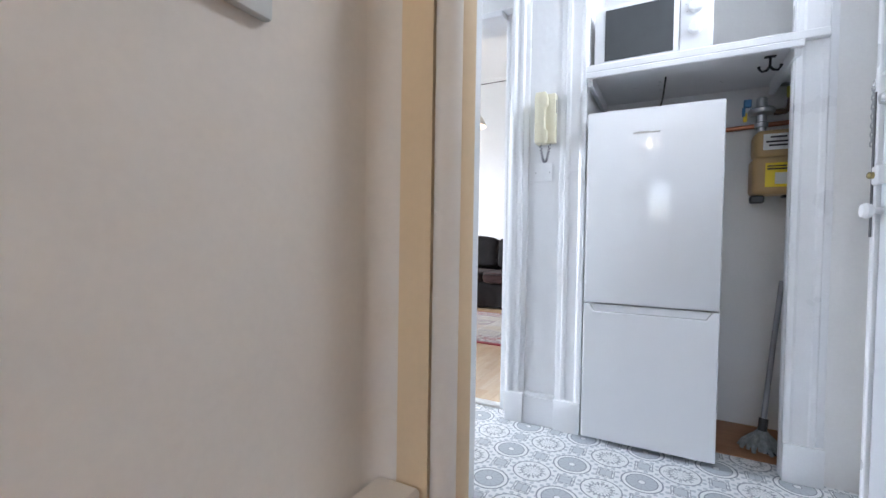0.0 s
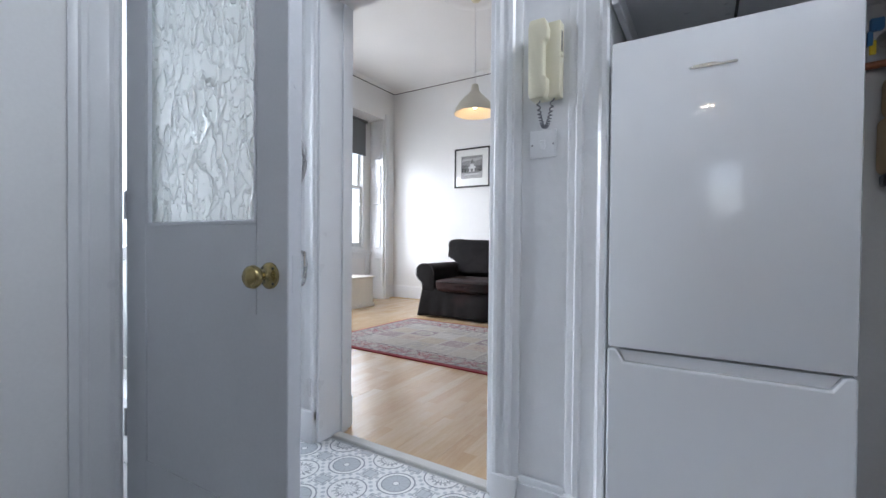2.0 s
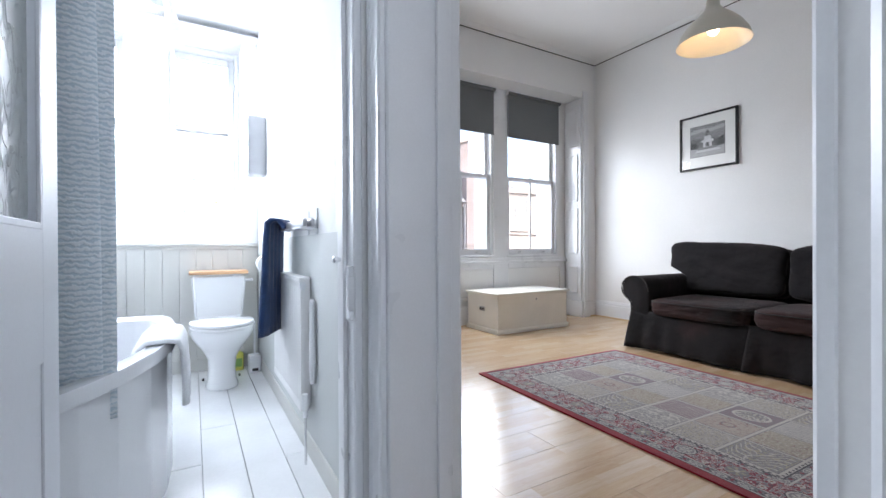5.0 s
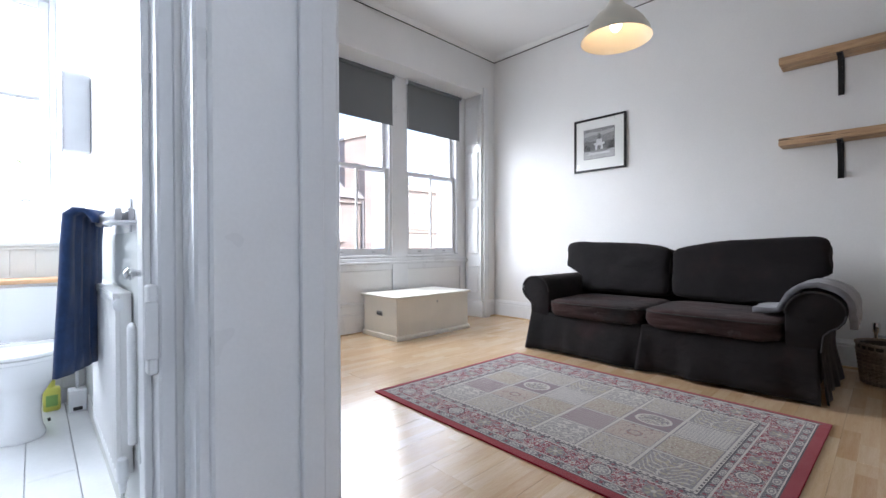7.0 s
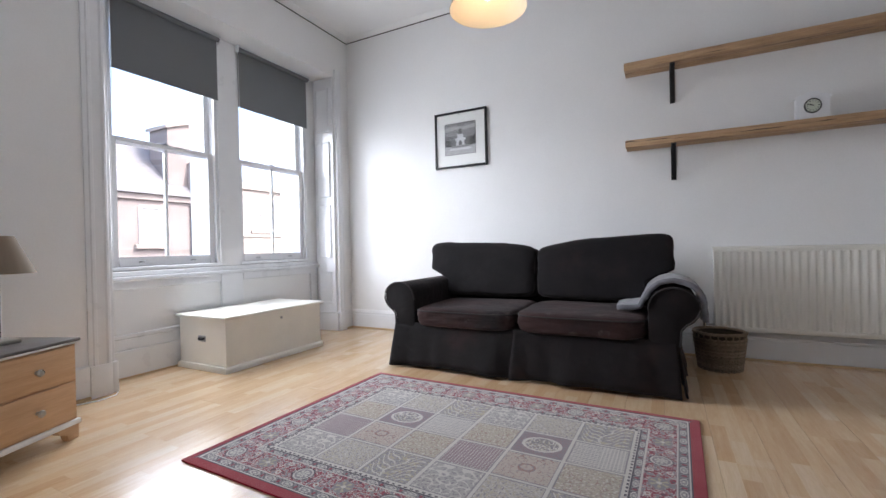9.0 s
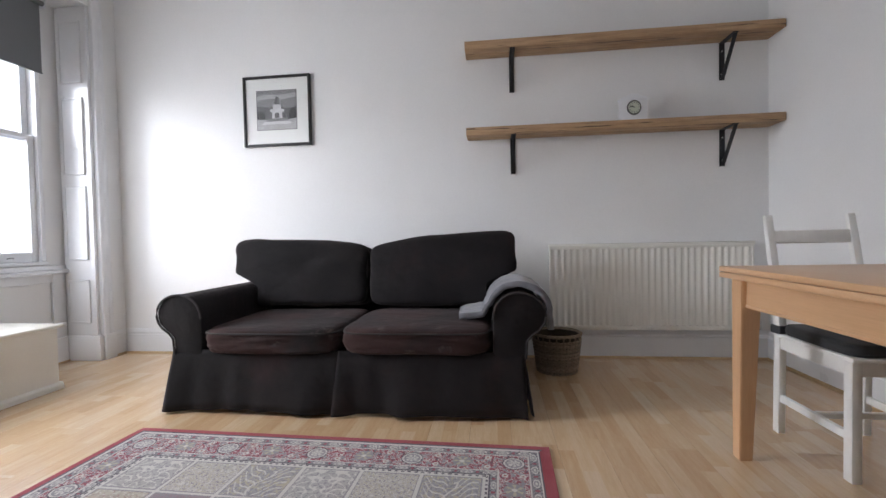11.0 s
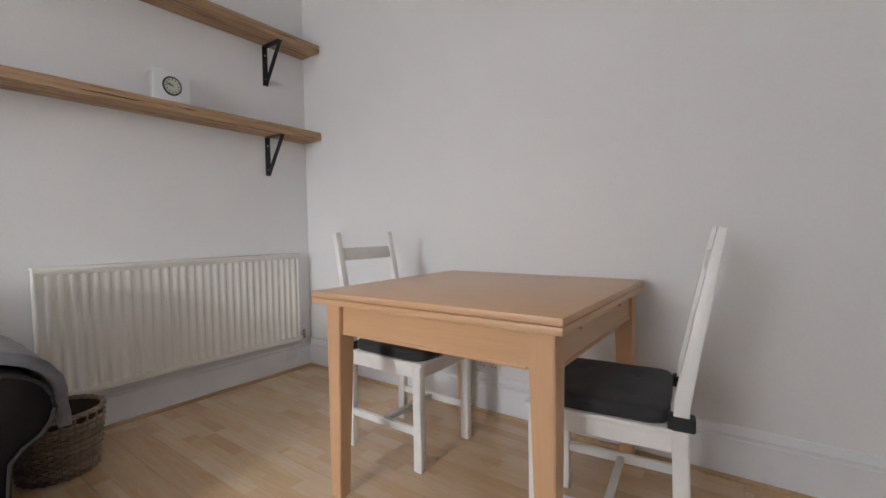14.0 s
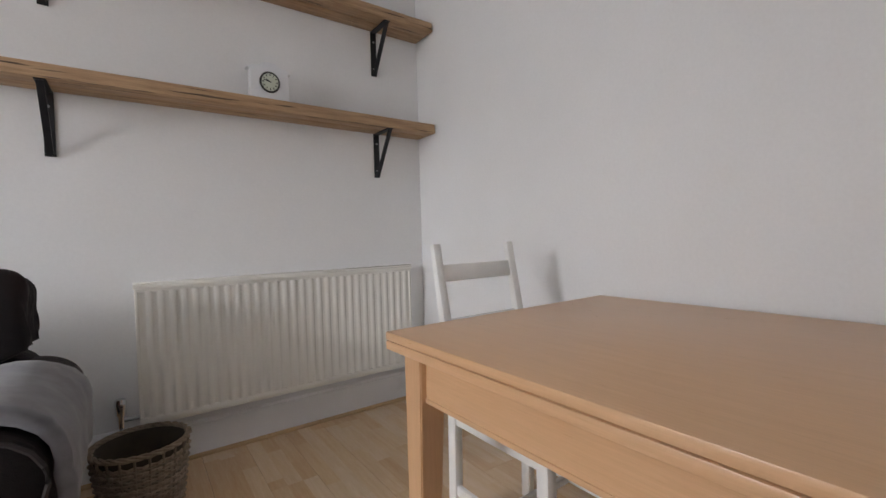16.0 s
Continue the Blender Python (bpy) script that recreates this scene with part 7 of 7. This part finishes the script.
# ---------- floor pieces ----------
def strip_floor():
    """Laminate boards that carry two rows of short beech strips each."""
    m, nt, b = nodes_of("laminate")
    X.nt = nt
    v = coords(nt)
    x, y, z = split(nt, v)
    info = nt.nodes.new("ShaderNodeObjectInfo")
    rnd = X(info.outputs["Random"])
    row = (x / 0.064 + 100.0).floor()
    shift = (row * 0.37 + rnd * 7.0).fract()
    blk = (y / 0.43 + shift + 50.0).floor()
    wn = nt.nodes.new("ShaderNodeTexWhiteNoise")
    wn.noise_dimensions = "3D"
    cb = nt.nodes.new("ShaderNodeCombineXYZ")
    nt.links.new(row.s, cb.inputs[0]), nt.links.new(blk.s, cb.inputs[1]), nt.links.new((rnd * 97.0).s, cb.inputs[2])
    nt.links.new(cb.outputs[0], wn.inputs[0])
    tone = X(wn.outputs["Value"])
    add = nt.nodes.new("ShaderNodeVectorMath")
    add.operation = "ADD"
    nt.links.new(v, add.inputs[0]), nt.links.new(wn.outputs["Color"], add.inputs[1])
    g = noise_tex(nt, add.outputs[0], 4.0, 5, (14, 1.0, 1), 0.6)
    fine = noise_tex(nt, add.outputs[0], 8.0, 3, (70, 3, 1))
    c = ramp(nt, tone, [(0.0, (0.64, 0.405, 0.205)), (0.5, (0.75, 0.52, 0.30)), (1.0, (0.81, 0.63, 0.42))])
    c = mix(nt, 0.35, c, ramp(nt, g, [(0.3, (0.56, 0.325, 0.155)), (0.7, (0.80, 0.60, 0.39))]))
    c = mix(nt, 0.15, c, ramp(nt, fine, [(0.35, (0.35, 0.2, 0.1)), (0.65, (0.7, 0.55, 0.4))]))
    nt.links.new(c, b.inputs["Base Color"])
    wear = noise_tex(nt, coords(nt, "Object"), 3.0, 3)
    nt.links.new((X(wear) * 0.12 + 0.18).s, b.inputs["Roughness"])
    b.inputs["Coat Weight"].default_value, b.inputs["Coat Roughness"].default_value = 0.7, 0.24
    bump(nt, b, fine, 0.05, 0.0006)
    return m


lam = strip_floor()
floor_ob = bpy.data.objects["floor_living"]


@lru_cache(None)
def board_mesh(w, L):
    bm = B()
    box(bm, (0, 0, -0.012), (w, L, 0.0), 0.0004)
    return finish(bm, "board", lam, 0)


BW, BL = 0.192, 1.29
k = 0
x = -4.098
while x < E_X - 0.003:
    w = round(min(BW - 0.0008, E_X - x), 4)
    y = 2.662 - (k * 0.43 % BL)
    while y < N_Y - 0.005:
        a, c = max(y, 2.662), min(y + BL - 0.0008, N_Y)
        if c - a > 0.02:
            o = new("board", board_mesh(w, round(c - a, 4)))
            o.location = (x, a, 0)
            o.parent = floor_ob
        y += BL
    x += BW
    k += 1


def tile_mat():
    """Patterned floor tile: a ringed rosette in the middle, quarter flowers at the corners, boxes between."""
    m, nt, b = nodes_of("tile_print")
    X.nt = nt
    x, y, z = split(nt, coords(nt))
    x, y = x / 0.2475, y / 0.2475

    def polar(a, c):
        return (a * a + c * c).sqrt(), X.op("ARCTAN2", c, a)
    r, th = polar(x, y)
    qx, qy = 0.5 - x.abs(), 0.5 - y.abs()
    q, tq = polar(qx, qy)
    line = band(r, 0.268, 0.29).max(band(r, 0.205, 0.222)).max(band(r, 0.045, 0.058)).max(band(q, 0.268, 0.288))
    spokes = band(r, 0.075, 0.20) * ((th * 6.0).sin().abs()).lt(0.28)
    petals = band(q, 0.055, 0.225) * ((tq * 4.0).sin().abs()).lt(q * 1.8 - 0.02) * ((tq * 4.0).sin().abs()).gt(q * 1.2 - 0.13)
    stems = band(q, 0.03, 0.20) * ((tq * 4.0 + 1.5708).sin().abs()).lt(0.16)
    curls = band(((q - 0.15).abs() + ((tq * 8.0).sin().abs()) * 0.04), 0.030, 0.045) * q.lt(0.23)
    # boxes half way along each edge
    e1 = ((x.abs() - 0.5).abs()).max(y.abs())
    e2 = ((y.abs() - 0.5).abs()).max(x.abs())
    e = e1.min(e2)
    boxline = band(e, 0.082, 0.095)
    boxfill = e.lt(0.082)
    outside = r.gt(0.29) * q.gt(0.288)
    scal = outside * band(((x * 42.0).sin() * (y * 42.0).sin()), 0.30, 2.0) * e.gt(0.095)
    halo = band(e, 0.115, 0.130) * outside
    dark = line.max(petals * 0.85).max(stems).max(curls * q.lt(0.23)).max(boxline * outside).max(halo * 0.8).max(spokes * 0.35)
    mid = (r.lt(0.205) * r.gt(0.058)).max(boxfill * outside * 0.8).max(scal * 0.9)
    n1, n2 = noise_tex(nt, coords(nt), 40, 3), noise_tex(nt, coords(nt), 6, 2)
    c = mix(nt, mid, (0.79, 0.80, 0.81), (0.43, 0.47, 0.51))
    c = mix(nt, dark, c, (0.20, 0.23, 0.26))
    c = mix(nt, 0.08, c, ramp(nt, n1, [(0.3, (0.45, 0.47, 0.5)), (0.7, (0.75, 0.76, 0.77))]))
    nt.links.new(c, b.inputs["Base Color"])
    nt.links.new((X(n2) * 0.2 + 0.32).s, b.inputs["Roughness"])
    bump(nt, b, n1, 0.05, 0.001)
    return m


tm = tile_mat()
hall_ob = bpy.data.objects["floor_hall"]


@lru_cache(None)
def tile_mesh(x0, x1, y0, y1):
    bm = B()
    box(bm, (x0, y0, -0.008), (x1, y1, 0.0), 0.0006)
    return finish(bm, "tile", tm, 0)


T = 0.2475
for i in range(-6, 7):
    for j in range(-5, 3):
        cx, cy = 0.0175 + T * i, 2.222 + T * j
        lim_y = 2.612 if cx < -0.15 else 2.62
        x0, x1, y0, y1 = max(-T / 2, -1.09 - cx), min(T / 2, 1.185 - cx), max(-T / 2, 1.10 - cy), min(T / 2, lim_y - cy)
        if x1 - x0 < 0.02 or y1 - y0 < 0.02:
            continue
        o = new("tile", tile_mesh(round(x0 + 0.0004, 4), round(x1 - 0.0004, 4), round(y0 + 0.0004, 4), round(y1 - 0.0004, 4)))
        o.location = (cx, cy, 0)
        o.parent = hall_ob

bath_ob = bpy.data.objects["floor_bath"]
rnd = random.Random(9)
y = 1.23
while y < 2.565:
    w = 0.155
    x = -3.6 - rnd.uniform(0, 1.2)
    while x < -1.09:
        L = rnd.uniform(1.3, 2.2)
        a, c = max(x, -3.60), min(x + L - 0.003, -1.092)
        if c - a > 0.05:
            bm = B()
            box(bm, (a, y, -0.012), (c, min(y + w - 0.0025, 2.569), rnd.uniform(-0.001, 0.001)), 0.002)
            o = new("board", finish(bm, "board", board_paint, 0))
            o.parent = bath_ob
        x += L
    y += w
